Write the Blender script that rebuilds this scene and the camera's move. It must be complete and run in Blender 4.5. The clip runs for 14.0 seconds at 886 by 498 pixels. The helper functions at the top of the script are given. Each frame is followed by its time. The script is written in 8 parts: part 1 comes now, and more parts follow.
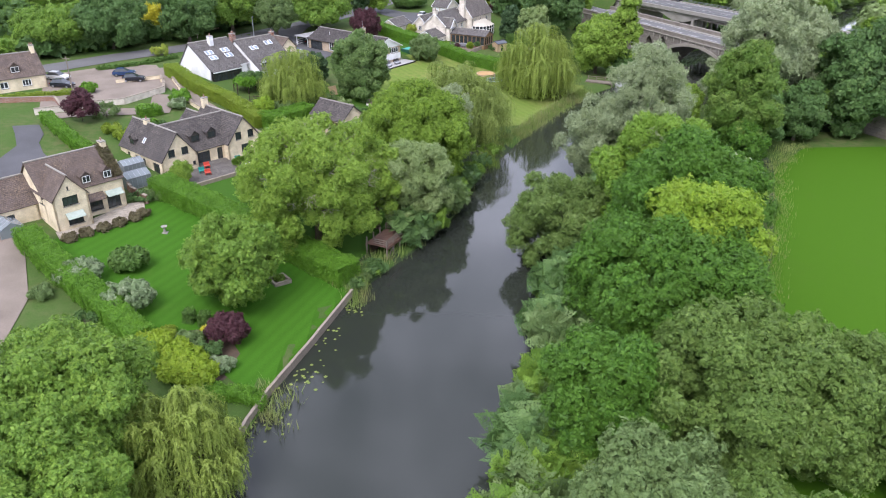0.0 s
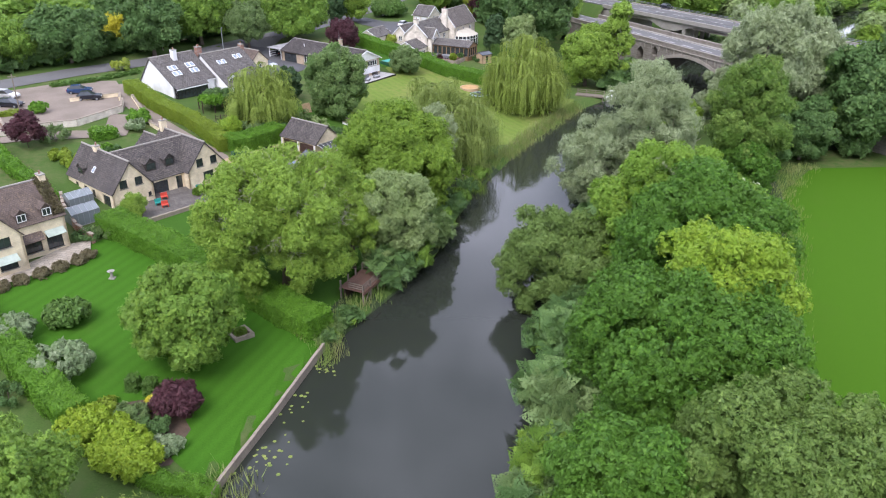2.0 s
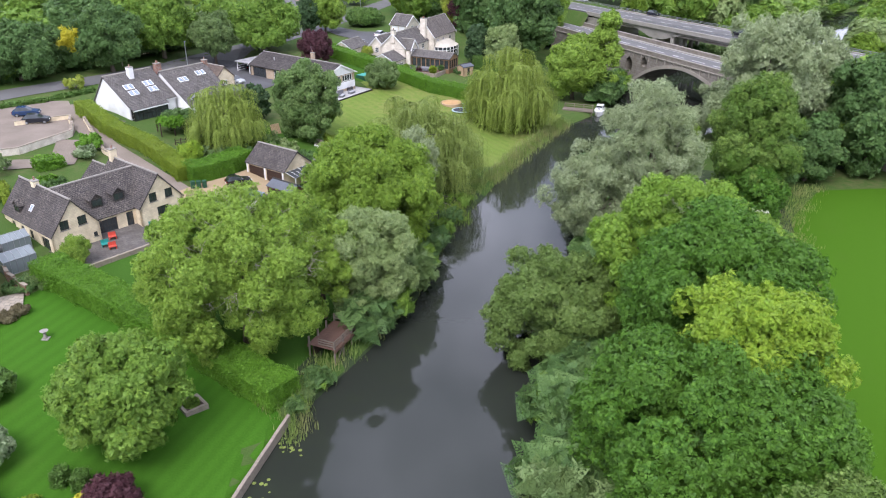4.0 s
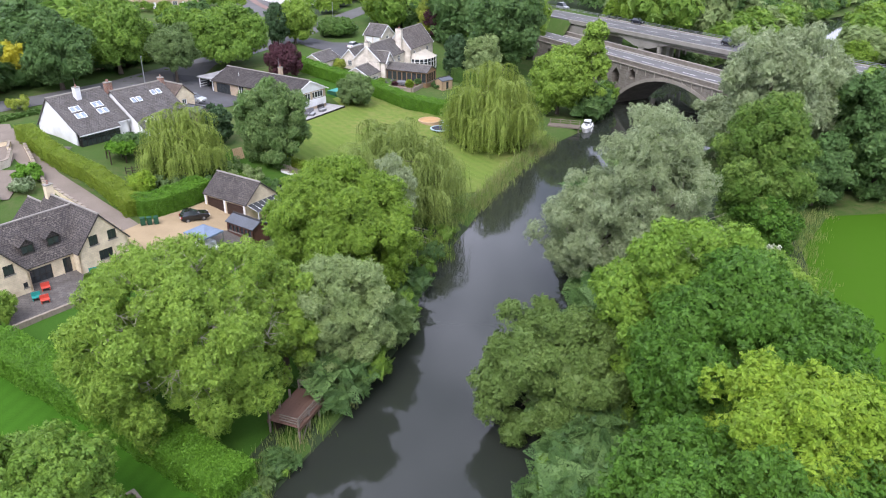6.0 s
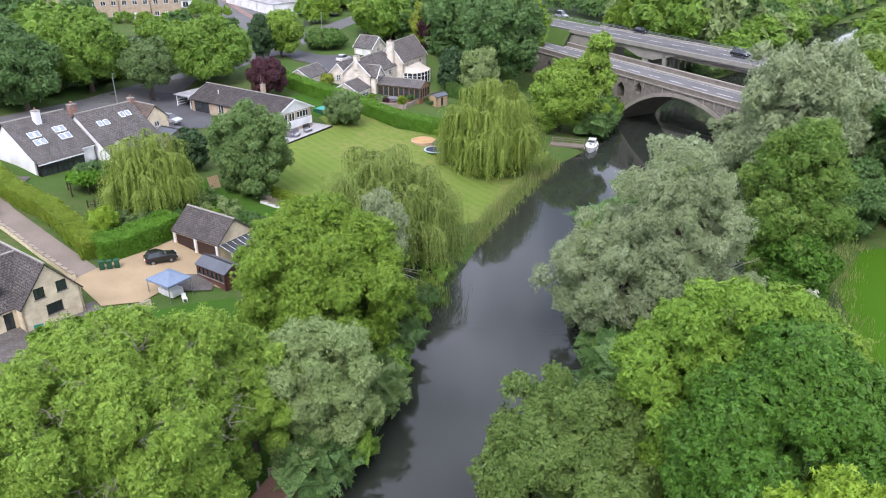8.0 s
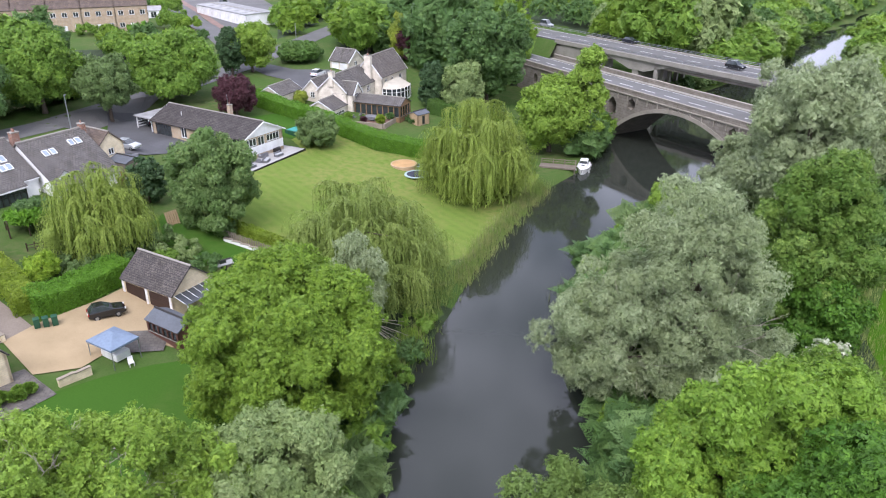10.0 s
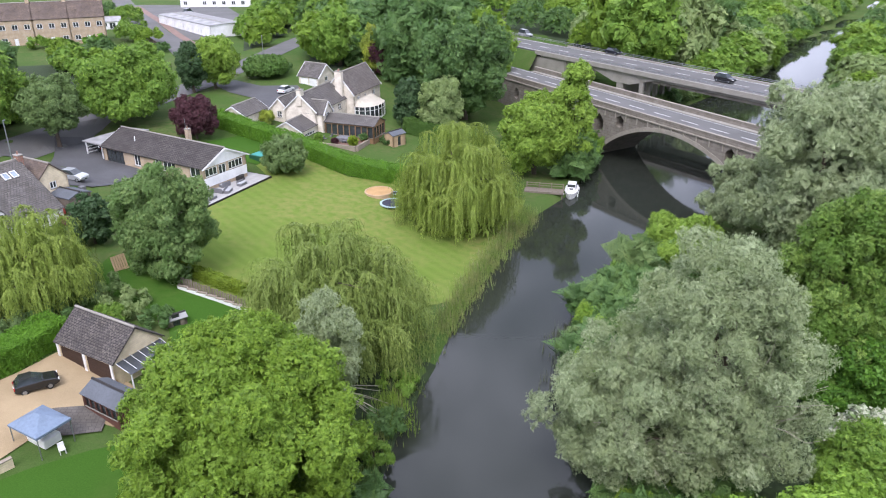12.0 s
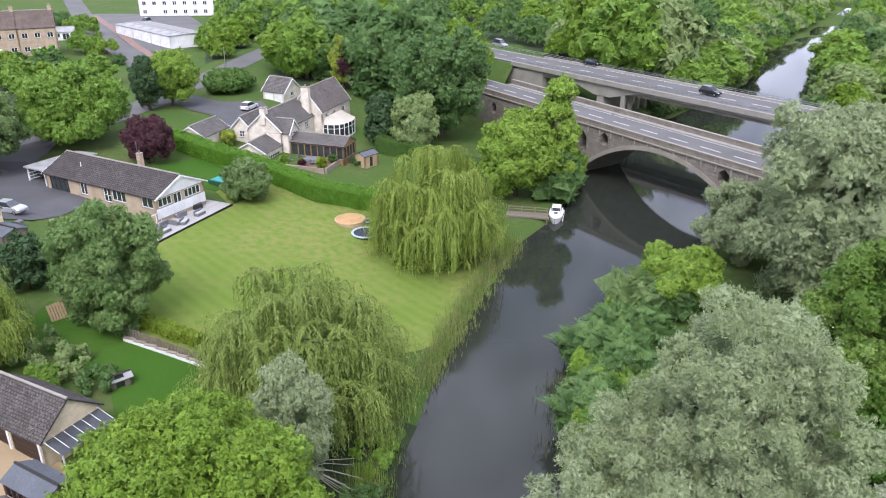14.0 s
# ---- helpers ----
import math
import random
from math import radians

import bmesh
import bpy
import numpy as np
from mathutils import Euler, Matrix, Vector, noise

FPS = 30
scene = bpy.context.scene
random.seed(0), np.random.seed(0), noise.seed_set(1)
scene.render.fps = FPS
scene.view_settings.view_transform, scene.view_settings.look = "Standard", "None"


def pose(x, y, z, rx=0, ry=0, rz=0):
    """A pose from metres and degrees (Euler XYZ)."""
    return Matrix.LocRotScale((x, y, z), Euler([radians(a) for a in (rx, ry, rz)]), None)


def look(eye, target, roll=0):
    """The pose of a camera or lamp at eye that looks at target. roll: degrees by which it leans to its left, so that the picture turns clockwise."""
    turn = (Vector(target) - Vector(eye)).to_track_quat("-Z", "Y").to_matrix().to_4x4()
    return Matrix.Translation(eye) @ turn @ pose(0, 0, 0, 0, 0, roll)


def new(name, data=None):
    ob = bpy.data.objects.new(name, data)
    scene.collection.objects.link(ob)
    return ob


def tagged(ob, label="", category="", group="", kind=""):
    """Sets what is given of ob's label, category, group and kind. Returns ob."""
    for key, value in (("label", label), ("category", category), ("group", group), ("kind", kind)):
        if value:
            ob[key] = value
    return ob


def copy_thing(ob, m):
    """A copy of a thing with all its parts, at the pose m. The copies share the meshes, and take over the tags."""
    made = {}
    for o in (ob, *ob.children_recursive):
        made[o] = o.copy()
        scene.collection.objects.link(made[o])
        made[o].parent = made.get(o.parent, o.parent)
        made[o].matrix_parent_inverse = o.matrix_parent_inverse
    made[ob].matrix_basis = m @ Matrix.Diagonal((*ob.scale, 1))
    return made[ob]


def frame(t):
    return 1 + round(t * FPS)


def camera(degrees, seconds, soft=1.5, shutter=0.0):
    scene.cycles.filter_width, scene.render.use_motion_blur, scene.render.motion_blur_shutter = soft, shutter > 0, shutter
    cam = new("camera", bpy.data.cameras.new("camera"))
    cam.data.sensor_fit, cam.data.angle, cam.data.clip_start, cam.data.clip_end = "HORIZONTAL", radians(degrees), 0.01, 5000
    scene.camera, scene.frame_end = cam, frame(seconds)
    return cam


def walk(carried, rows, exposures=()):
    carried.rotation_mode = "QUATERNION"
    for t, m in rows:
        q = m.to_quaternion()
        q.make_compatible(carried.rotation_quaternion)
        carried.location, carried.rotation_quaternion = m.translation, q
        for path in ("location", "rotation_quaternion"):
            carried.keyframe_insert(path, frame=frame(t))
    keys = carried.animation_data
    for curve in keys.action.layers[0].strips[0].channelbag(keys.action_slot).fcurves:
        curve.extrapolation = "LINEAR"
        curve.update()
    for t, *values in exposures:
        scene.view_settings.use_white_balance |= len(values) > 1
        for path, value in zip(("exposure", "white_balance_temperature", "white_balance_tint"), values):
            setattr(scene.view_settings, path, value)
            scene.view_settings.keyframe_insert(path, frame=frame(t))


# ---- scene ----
cam = camera(61.0, 14.0, soft=1.1)
# seconds, eye x y z, yaw, pitch, roll
PATH = [
    (0.0, 0.000, 0.000, 44.837, 0.016, -25.963, 0.258),
    (0.5, 0.090, 2.927, 44.770, -0.266, -25.897, 0.301),
    (1.0, 0.080, 5.735, 44.689, -0.594, -25.839, 0.341),
    (1.5, 0.081, 8.544, 44.617, -0.954, -25.765, 0.361),
    (2.0, 0.106, 11.345, 44.536, -1.347, -25.678, 0.342),
    (2.5, 0.185, 14.226, 44.511, -1.679, -25.624, 0.331),
    (3.0, 0.267, 16.969, 44.505, -2.034, -25.568, 0.276),
    (5.5, 0.795, 31.128, 44.447, -4.185, -25.258, 0.205),
    (6.0, 0.961, 34.004, 44.369, -4.595, -25.186, 0.187),
    (6.5, 1.167, 36.859, 44.300, -4.871, -25.072, 0.143),
    (7.0, 1.382, 39.649, 44.222, -4.873, -25.000, 0.083),
    (7.5, 1.707, 42.570, 44.246, -4.825, -24.942, -0.011),
    (8.0, 1.963, 45.372, 44.275, -4.940, -24.878, -0.034),
    (10.5, 3.167, 59.180, 44.398, -6.801, -24.470, -0.190),
    (11.0, 3.370, 61.934, 44.449, -7.263, -24.380, -0.212),
    (11.5, 3.498, 64.542, 44.576, -7.784, -24.344, -0.204),
    (12.0, 3.673, 67.265, 44.703, -8.337, -24.308, -0.187),
    (12.5, 3.817, 69.813, 44.675, -8.880, -24.228, -0.192),
    (13.0, 4.052, 72.395, 44.661, -9.425, -24.129, -0.147),
    (13.5, 4.212, 74.695, 44.680, -10.026, -24.031, -0.107),
    (14.0, 4.400, 76.874, 44.693, -10.654, -23.943, -0.023),
]
walk(cam, [(t, pose(x, y, z, 90 + pitch, 0, yaw) @ pose(0, 0, 0, 0, 0, roll)) for t, x, y, z, yaw, pitch, roll in PATH],
     exposures=((0.0, 0.69, 6230, 18.5), (14.0, 0.69, 6230, 18.5)))

# ---- sky and sun: a bright overcast day ----
world = bpy.data.worlds.new("world")
scene.world = world
world.use_nodes = True
wn, wl = world.node_tree.nodes, world.node_tree.links
wn.clear()
sky = wn.new("ShaderNodeTexSky")
sky.sky_type = "NISHITA"
sky.sun_disc = False
sky.sun_elevation, sky.sun_rotation = radians(53), radians(200)
sky.air_density, sky.dust_density = 1.0, 3.0
coord = wn.new("ShaderNodeTexCoord")
cloud = wn.new("ShaderNodeTexNoise")
cloud.inputs["Scale"].default_value, cloud.inputs["Detail"].default_value = 3.2, 5.0
cloud.inputs["Roughness"].default_value = 0.55
ramp = wn.new("ShaderNodeValToRGB")
ramp.color_ramp.elements[0].position, ramp.color_ramp.elements[0].color = 0.36, (2.4, 2.8, 3.6, 1)
ramp.color_ramp.elements[1].position, ramp.color_ramp.elements[1].color = 0.66, (12.2, 12.75, 14.6, 1)
blend = wn.new("ShaderNodeMixRGB")
blend.inputs["Fac"].default_value = 0.86
back = wn.new("ShaderNodeBackground")
back.inputs["Strength"].default_value = 0.15
out = wn.new("ShaderNodeOutputWorld")
wl.new(coord.outputs["Generated"], cloud.inputs["Vector"])
wl.new(cloud.outputs["Fac"], ramp.inputs["Fac"])
wl.new(sky.outputs["Color"], blend.inputs["Color1"])
wl.new(ramp.outputs["Color"], blend.inputs["Color2"])
wl.new(blend.outputs["Color"], back.inputs["Color"])
wl.new(back.outputs["Background"], out.inputs["Surface"])

sun = new("sun", bpy.data.lights.new("sun", "SUN"))
sun.data.energy, sun.data.angle, sun.data.color = 2.1, radians(30), (1.0, 0.98, 0.96)
sun.matrix_world = look((0, 0, 200), (52, 142, 0))


# ---- materials ----
def material(name):
    m = bpy.data.materials.new(name)
    m.use_nodes = True
    nt = m.node_tree
    return m, nt.nodes, nt.links, nt.nodes["Principled BSDF"]


def noise_node(nodes, links, scale, detail=4.0, rough=0.55, stretch=None):
    co = nodes.new("ShaderNodeTexCoord")
    n = nodes.new("ShaderNodeTexNoise")
    n.inputs["Scale"].default_value, n.inputs["Detail"].default_value, n.inputs["Roughness"].default_value = scale, detail, rough
    if stretch:
        mp = nodes.new("ShaderNodeMapping")
        mp.inputs["Scale"].default_value = stretch
        links.new(co.outputs["Object"], mp.inputs["Vector"])
        links.new(mp.outputs["Vector"], n.inputs["Vector"])
    else:
        links.new(co.outputs["Object"], n.inputs["Vector"])
    return n


def mix_colour(nodes, links, fac, a, b, mode="MIX"):
    m = nodes.new("ShaderNodeMixRGB")
    m.blend_type = mode
    for socket, value in ((m.inputs["Fac"], fac), (m.inputs["Color1"], a), (m.inputs["Color2"], b)):
        if isinstance(value, (int, float)):
            socket.default_value = value
        elif isinstance(value, tuple):
            socket.default_value = (*value[:3], 1)
        else:
            links.new(value, socket)
    return m.outputs["Color"]


def stepped(nodes, links, value, lo, hi):
    r = nodes.new("ShaderNodeMapRange")
    r.inputs["From Min"].default_value, r.inputs["From Max"].default_value = lo, hi
    links.new(value, r.inputs["Value"])
    return r.outputs["Result"]


def bump(nodes, links, bsdf, height, strength, distance=0.05):
    b = nodes.new("ShaderNodeBump")
    b.inputs["Strength"].default_value, b.inputs["Distance"].default_value = strength, distance
    links.new(height, b.inputs["Height"])
    links.new(b.outputs["Normal"], bsdf.inputs["Normal"])


def plain(name, a, b=None, scale=6.0, coarse=0.6, rough=0.7, metal=0.0, relief=0.3, spec=0.4):
    """A surface of two near colours, varied at a fine and a coarse scale, with fine relief."""
    m, nodes, links, bsdf = material(name)
    b = b or tuple(c * 0.75 for c in a)
    fine, wide = noise_node(nodes, links, scale, 6), noise_node(nodes, links, coarse, 3)
    c = mix_colour(nodes, links, stepped(nodes, links, fine.outputs["Fac"], 0.3, 0.7), a, b)
    c2 = mix_colour(nodes, links, stepped(nodes, links, wide.outputs["Fac"], 0.35, 0.7), (1, 1, 1), (0.78, 0.78, 0.76))
    links.new(mix_colour(nodes, links, 1.0, c, c2, "MULTIPLY"), bsdf.inputs["Base Color"])
    bsdf.inputs["Roughness"].default_value, bsdf.inputs["Metallic"].default_value = rough, metal
    bsdf.inputs["Specular IOR Level"].default_value = spec
    if relief:
        bump(nodes, links, bsdf, fine.outputs["Fac"], relief, 0.03)
    return m


LEAVES = {}


def leafy(name, a, b, c=None, clear=0.26, wide=0.35, lace=0.0, grain=11.0):
    """Leaves: colour by leaf and by bough, light coming through; lace opens gaps between the leaflets of a spray."""
    if lace:
        LEAVES[name] = (a, b, c, clear, wide, lace)
    m, nodes, links, bsdf = material(name)
    geo = nodes.new("ShaderNodeNewGeometry")
    n, small = noise_node(nodes, links, wide, 3), noise_node(nodes, links, grain, 2, 0.6)
    col = mix_colour(nodes, links, geo.outputs["Random Per Island"], a, b)
    col = mix_colour(nodes, links, stepped(nodes, links, n.outputs["Fac"], 0.4, 0.66), col, c or a)
    tuft = noise_node(nodes, links, wide * 4, 2)
    shade = mix_colour(nodes, links, stepped(nodes, links, tuft.outputs["Fac"], 0.36, 0.64), (0.84, 0.86, 0.82), (1.14, 1.12, 1.1))
    col = mix_colour(nodes, links, 1.0, col, shade, "MULTIPLY")
    vein = mix_colour(nodes, links, stepped(nodes, links, small.outputs["Fac"], 0.38, 0.62), (0.82, 0.84, 0.8), (1.16, 1.14, 1.12))
    col = mix_colour(nodes, links, 1.0, col, vein, "MULTIPLY")
    links.new(col, bsdf.inputs["Base Color"])
    bsdf.inputs["Roughness"].default_value, bsdf.inputs["Specular IOR Level"].default_value = 0.5, 0.2
    tr = nodes.new("ShaderNodeBsdfTranslucent")
    links.new(col, tr.inputs["Color"])
    mx = nodes.new("ShaderNodeMixShader")
    mx.inputs["Fac"].default_value = clear
    links.new(bsdf.outputs["BSDF"], mx.inputs[1])
    links.new(tr.outputs["BSDF"], mx.inputs[2])
    last = mx
    if lace:
        gap = nodes.new("ShaderNodeMath")
        gap.operation = "LESS_THAN"
        gap.inputs[1].default_value = lace
        links.new(small.outputs["Fac"], gap.inputs[0])
        hole, last = nodes.new("ShaderNodeBsdfTransparent"), nodes.new("ShaderNodeMixShader")
        links.new(gap.outputs["Value"], last.inputs["Fac"])
        links.new(mx.outputs["Shader"], last.inputs[1])
        links.new(hole.outputs["BSDF"], last.inputs[2])
    links.new(last.outputs["Shader"], nodes["Material Output"].inputs["Surface"])
    return m


def turf(name, a, b, worn, stripe=0.0, heading=0.0, width=1.2, worn_at=0.62):
    """Mown grass, with mowing stripes along a heading where the lawn has them."""
    m, nodes, links, bsdf = material(name)
    fine, mid, wide = noise_node(nodes, links, 9, 6, 0.7), noise_node(nodes, links, 0.9, 5), noise_node(nodes, links, 0.09, 4)
    col = mix_colour(nodes, links, stepped(nodes, links, fine.outputs["Fac"], 0.3, 0.7), a, b)
    if stripe:
        co = nodes.new("ShaderNodeTexCoord")
        mp = nodes.new("ShaderNodeMapping")
        mp.inputs["Rotation"].default_value = (0, 0, radians(heading))
        wave = nodes.new("ShaderNodeTexWave")
        wave.inputs["Scale"].default_value, wave.inputs["Distortion"].default_value = 0.314 / width, 0.6
        wave.inputs["Detail"].default_value, wave.inputs["Detail Scale"].default_value = 2.0, 1.0
        links.new(co.outputs["Object"], mp.inputs["Vector"])
        links.new(mp.outputs["Vector"], wave.inputs["Vector"])
        dark = mix_colour(nodes, links, 1.0, col, (1 - stripe, 1 - stripe * 0.85, 1 - stripe), "MULTIPLY")
        col = mix_colour(nodes, links, wave.outputs["Fac"], col, dark)
    patch = nodes.new("ShaderNodeMath")
    patch.operation = "MULTIPLY"
    links.new(stepped(nodes, links, wide.outputs["Fac"], worn_at - 0.12, worn_at + 0.12), patch.inputs[0])
    links.new(stepped(nodes, links, mid.outputs["Fac"], 0.35, 0.65), patch.inputs[1])
    col = mix_colour(nodes, links, patch.outputs["Value"], col, worn)
    links.new(col, bsdf.inputs["Base Color"])
    bsdf.inputs["Roughness"].default_value, bsdf.inputs["Specular IOR Level"].default_value = 0.9, 0.06
    bump(nodes, links, bsdf, fine.outputs["Fac"], 0.6, 0.04)
    return m


def coursed(name, a, b, mortar_or_shade, wide, tall, rough=0.85, gap=0.012, axis_rot=(90, 0, 0), relief=0.5, lichen=None):
    """Courses of stone, brick or tile, for surfaces that stay far off; roof joints paint the shadow lines between
    courses.
    """
    m, nodes, links, bsdf = material(name)
    co = nodes.new("ShaderNodeTexCoord")
    br = nodes.new("ShaderNodeTexBrick")
    br.inputs["Scale"].default_value = 1.0
    br.inputs["Brick Width"].default_value, br.inputs["Row Height"].default_value = wide, tall
    br.inputs["Mortar Size"].default_value = gap
    br.inputs["Color1"].default_value, br.inputs["Color2"].default_value, br.inputs["Mortar"].default_value = (*a, 1), (*b, 1), (*mortar_or_shade, 1)
    links.new(co.outputs["UV"], br.inputs["Vector"])
    n = noise_node(nodes, links, 0.8, 5)
    dirt = mix_colour(nodes, links, stepped(nodes, links, n.outputs["Fac"], 0.35, 0.7), (1, 1, 1), (0.72, 0.7, 0.66))
    col = mix_colour(nodes, links, 1.0, br.outputs["Color"], dirt, "MULTIPLY")
    if lichen:
        spots, where = noise_node(nodes, links, 5.0, 8, 0.75), noise_node(nodes, links, 0.5, 4)
        both = nodes.new("ShaderNodeMath")
        both.operation = "MULTIPLY"
        links.new(stepped(nodes, links, spots.outputs["Fac"], 0.5, 0.62), both.inputs[0])
        links.new(stepped(nodes, links, where.outputs["Fac"], 0.3, 0.75), both.inputs[1])
        col = mix_colour(nodes, links, both.outputs["Value"], col, lichen)
    links.new(col, bsdf.inputs["Base Color"])
    bsdf.inputs["Roughness"].default_value, bsdf.inputs["Specular IOR Level"].default_value = rough, 0.3
    bump(nodes, links, bsdf, br.outputs["Fac"], -relief, 0.03)
    return m


def glassy(name, tint=(0.02, 0.025, 0.03)):
    m, nodes, links, bsdf = material(name)
    bsdf.inputs["Base Color"].default_value = (*tint, 1)
    bsdf.inputs["Roughness"].default_value, bsdf.inputs["IOR"].default_value = 0.04, 1.5
    bsdf.inputs["Transmission Weight"].default_value = 0.35
    return m


M = {}
M["ash"] = leafy("leaves_ash", (0.125, 0.225, 0.0336), (0.275, 0.405, 0.0635), (0.19, 0.305, 0.0462), lace=0.47)
M["fresh"] = leafy("leaves_fresh", (0.098, 0.2, 0.025), (0.235, 0.37, 0.05), (0.15, 0.27, 0.034), lace=0.47)
M["deep"] = leafy("leaves_deep", (0.0535, 0.115, 0.0382), (0.144, 0.24, 0.075), (0.0835, 0.165, 0.0497), lace=0.47)
M["mid"] = leafy("leaves_mid", (0.091, 0.185, 0.0302), (0.225, 0.355, 0.0543), (0.139, 0.25, 0.0405), lace=0.47)
M["dusty"] = leafy("leaves_dusty", (0.091, 0.155, 0.0543), (0.198, 0.28, 0.104), (0.128, 0.2, 0.0693), lace=0.47)
M["walnut"] = leafy("leaves_walnut", (0.102, 0.191, 0.0248), (0.229, 0.354, 0.0443), (0.15, 0.249, 0.0313), lace=0.47)
M["pine"] = leafy("leaves_pine", (0.04, 0.08, 0.035), (0.075, 0.13, 0.055), (0.05, 0.1, 0.04))
M["lime"] = leafy("leaves_lime", (0.142, 0.26, 0.0244), (0.294, 0.409, 0.0405), (0.18, 0.298, 0.029), lace=0.47)
M["chestnut"] = leafy("leaves_chestnut", (0.075, 0.14, 0.029), (0.175, 0.265, 0.0635), (0.1, 0.17, 0.0359), lace=0.47)
M["chestnut_deep"] = leafy("leaves_chestnut_deep", (0.06, 0.124, 0.0205), (0.208, 0.312, 0.0681), (0.088, 0.176, 0.0267), lace=0.47)
M["silver"] = leafy("leaves_silver", (0.186, 0.247, 0.123), (0.363, 0.425, 0.261), (0.245, 0.304, 0.157), clear=0.3, lace=0.48, grain=15.0)
M["sallow"] = leafy("leaves_sallow", (0.15, 0.225, 0.085), (0.31, 0.39, 0.17), (0.2, 0.28, 0.1), lace=0.47)
M["sallow_green"] = leafy("leaves_sallow_green", (0.0936, 0.16, 0.036), (0.187, 0.272, 0.0765), (0.115, 0.188, 0.045), lace=0.47)
M["willow"] = leafy("leaves_willow", (0.17, 0.24, 0.045), (0.3, 0.38, 0.08), (0.21, 0.29, 0.055))
M["willow_dull"] = leafy("leaves_willow_dull", (0.14, 0.2, 0.045), (0.26, 0.33, 0.085), (0.18, 0.25, 0.06))
M["copper"] = leafy("leaves_copper", (0.06, 0.025, 0.035), (0.12, 0.05, 0.06), (0.085, 0.035, 0.045), lace=0.47)
M["gold"] = leafy("leaves_gold", (0.45, 0.43, 0.03), (0.62, 0.56, 0.05), (0.4, 0.42, 0.05), lace=0.47)
M["gold_green"] = leafy("leaves_gold_green", (0.22, 0.28, 0.04), (0.36, 0.42, 0.06), (0.18, 0.25, 0.045), lace=0.47)
M["hedge"] = leafy("leaves_hedge", (0.085, 0.2, 0.0209), (0.15, 0.31, 0.0313), (0.115, 0.255, 0.0256), wide=0.25)
M["laurel"] = leafy("leaves_laurel", (0.18, 0.29, 0.0267), (0.324, 0.422, 0.0405), (0.225, 0.343, 0.0313), wide=0.25)
M["hedge_deep"] = leafy("leaves_hedge_deep", (0.075, 0.15, 0.035), (0.13, 0.22, 0.05), (0.09, 0.18, 0.04), wide=0.25)
M["hedge_gold"] = leafy("leaves_hedge_gold", (0.156, 0.231, 0.026), (0.248, 0.325, 0.039), (0.193, 0.283, 0.0312), wide=0.25)
M["variegated"] = leafy("leaves_variegated", (0.18, 0.26, 0.13), (0.36, 0.42, 0.27), (0.15, 0.23, 0.1))
M["blossom"] = leafy("leaves_blossom", (0.12, 0.2, 0.06), (0.75, 0.75, 0.66), (0.13, 0.21, 0.07))
M["bark"] = plain("bark", (0.13, 0.1, 0.075), (0.07, 0.055, 0.04), 8.0, relief=0.8)
M["rough_grass"] = turf("rough_grass", (0.04, 0.08, 0.018), (0.075, 0.13, 0.03), (0.1, 0.115, 0.045), worn_at=0.5)
# dark tone holds the shade of the trees as well as the undergrowth
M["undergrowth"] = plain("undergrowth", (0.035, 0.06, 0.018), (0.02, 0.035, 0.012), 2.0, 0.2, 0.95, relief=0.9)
M["lawn"] = turf("lawn_striped", (0.035, 0.11, 0.009), (0.055, 0.148, 0.013), (0.07, 0.14, 0.02), 0.12, 20, 1.3, 0.7)
M["lawn_pale"] = turf("lawn_pale", (0.1, 0.163, 0.026), (0.15, 0.213, 0.042), (0.185, 0.2, 0.06), 0.13, -38, 1.7, 0.46)
M["lawn_plain"] = turf("lawn_plain", (0.032, 0.088, 0.011), (0.052, 0.12, 0.016), (0.065, 0.115, 0.022), 0.0, 0, 1, 0.6)
M["field"] = turf("field_grass", (0.04, 0.108, 0.006), (0.056, 0.132, 0.008), (0.056, 0.12, 0.011), 0.0, 0, 1, 0.66)
M["gravel"] = plain("gravel", (0.42, 0.32, 0.19), (0.32, 0.24, 0.14), 14.0, 0.25, 0.95, relief=0.6)
M["track"] = plain("track", (0.25, 0.205, 0.165), (0.18, 0.15, 0.12), 10.0, 0.25, 0.95, relief=0.5)
M["tarmac"] = plain("tarmac", (0.1, 0.1, 0.105), (0.075, 0.075, 0.08), 12.0, 0.2, 0.9)
M["road"] = plain("road_asphalt", (0.14, 0.138, 0.136), (0.11, 0.108, 0.107), 10.0, 0.12, 0.9)
M["soil"] = plain("soil", (0.11, 0.075, 0.05), (0.07, 0.05, 0.035), 5.0, relief=0.8)
M["white_line"] = plain("white_line_paint", (0.7, 0.7, 0.68), (0.55, 0.55, 0.53), 9.0)
M["stone"] = coursed("cream_stone", (0.82, 0.71, 0.5), (0.75, 0.64, 0.45), (0.66, 0.57, 0.43), 0.42, 0.2)
M["pale_stone"] = coursed("pale_stone", (0.76, 0.7, 0.6), (0.68, 0.62, 0.53), (0.6, 0.55, 0.47), 0.42, 0.2)
M["brick"] = coursed("buff_brick", (0.5, 0.38, 0.25), (0.42, 0.31, 0.2), (0.46, 0.4, 0.33), 0.225, 0.075)
M["red_brick"] = coursed("red_brick", (0.3, 0.13, 0.08), (0.24, 0.1, 0.07), (0.35, 0.3, 0.26), 0.225, 0.075)
M["bridge"] = coursed("bridge_concrete", (0.25, 0.225, 0.19), (0.2, 0.18, 0.155), (0.12, 0.11, 0.09), 1.6, 0.55, gap=0.02)
M["concrete"] = plain("concrete", (0.33, 0.31, 0.27), (0.25, 0.235, 0.21), 5.0, 0.3, 0.9)
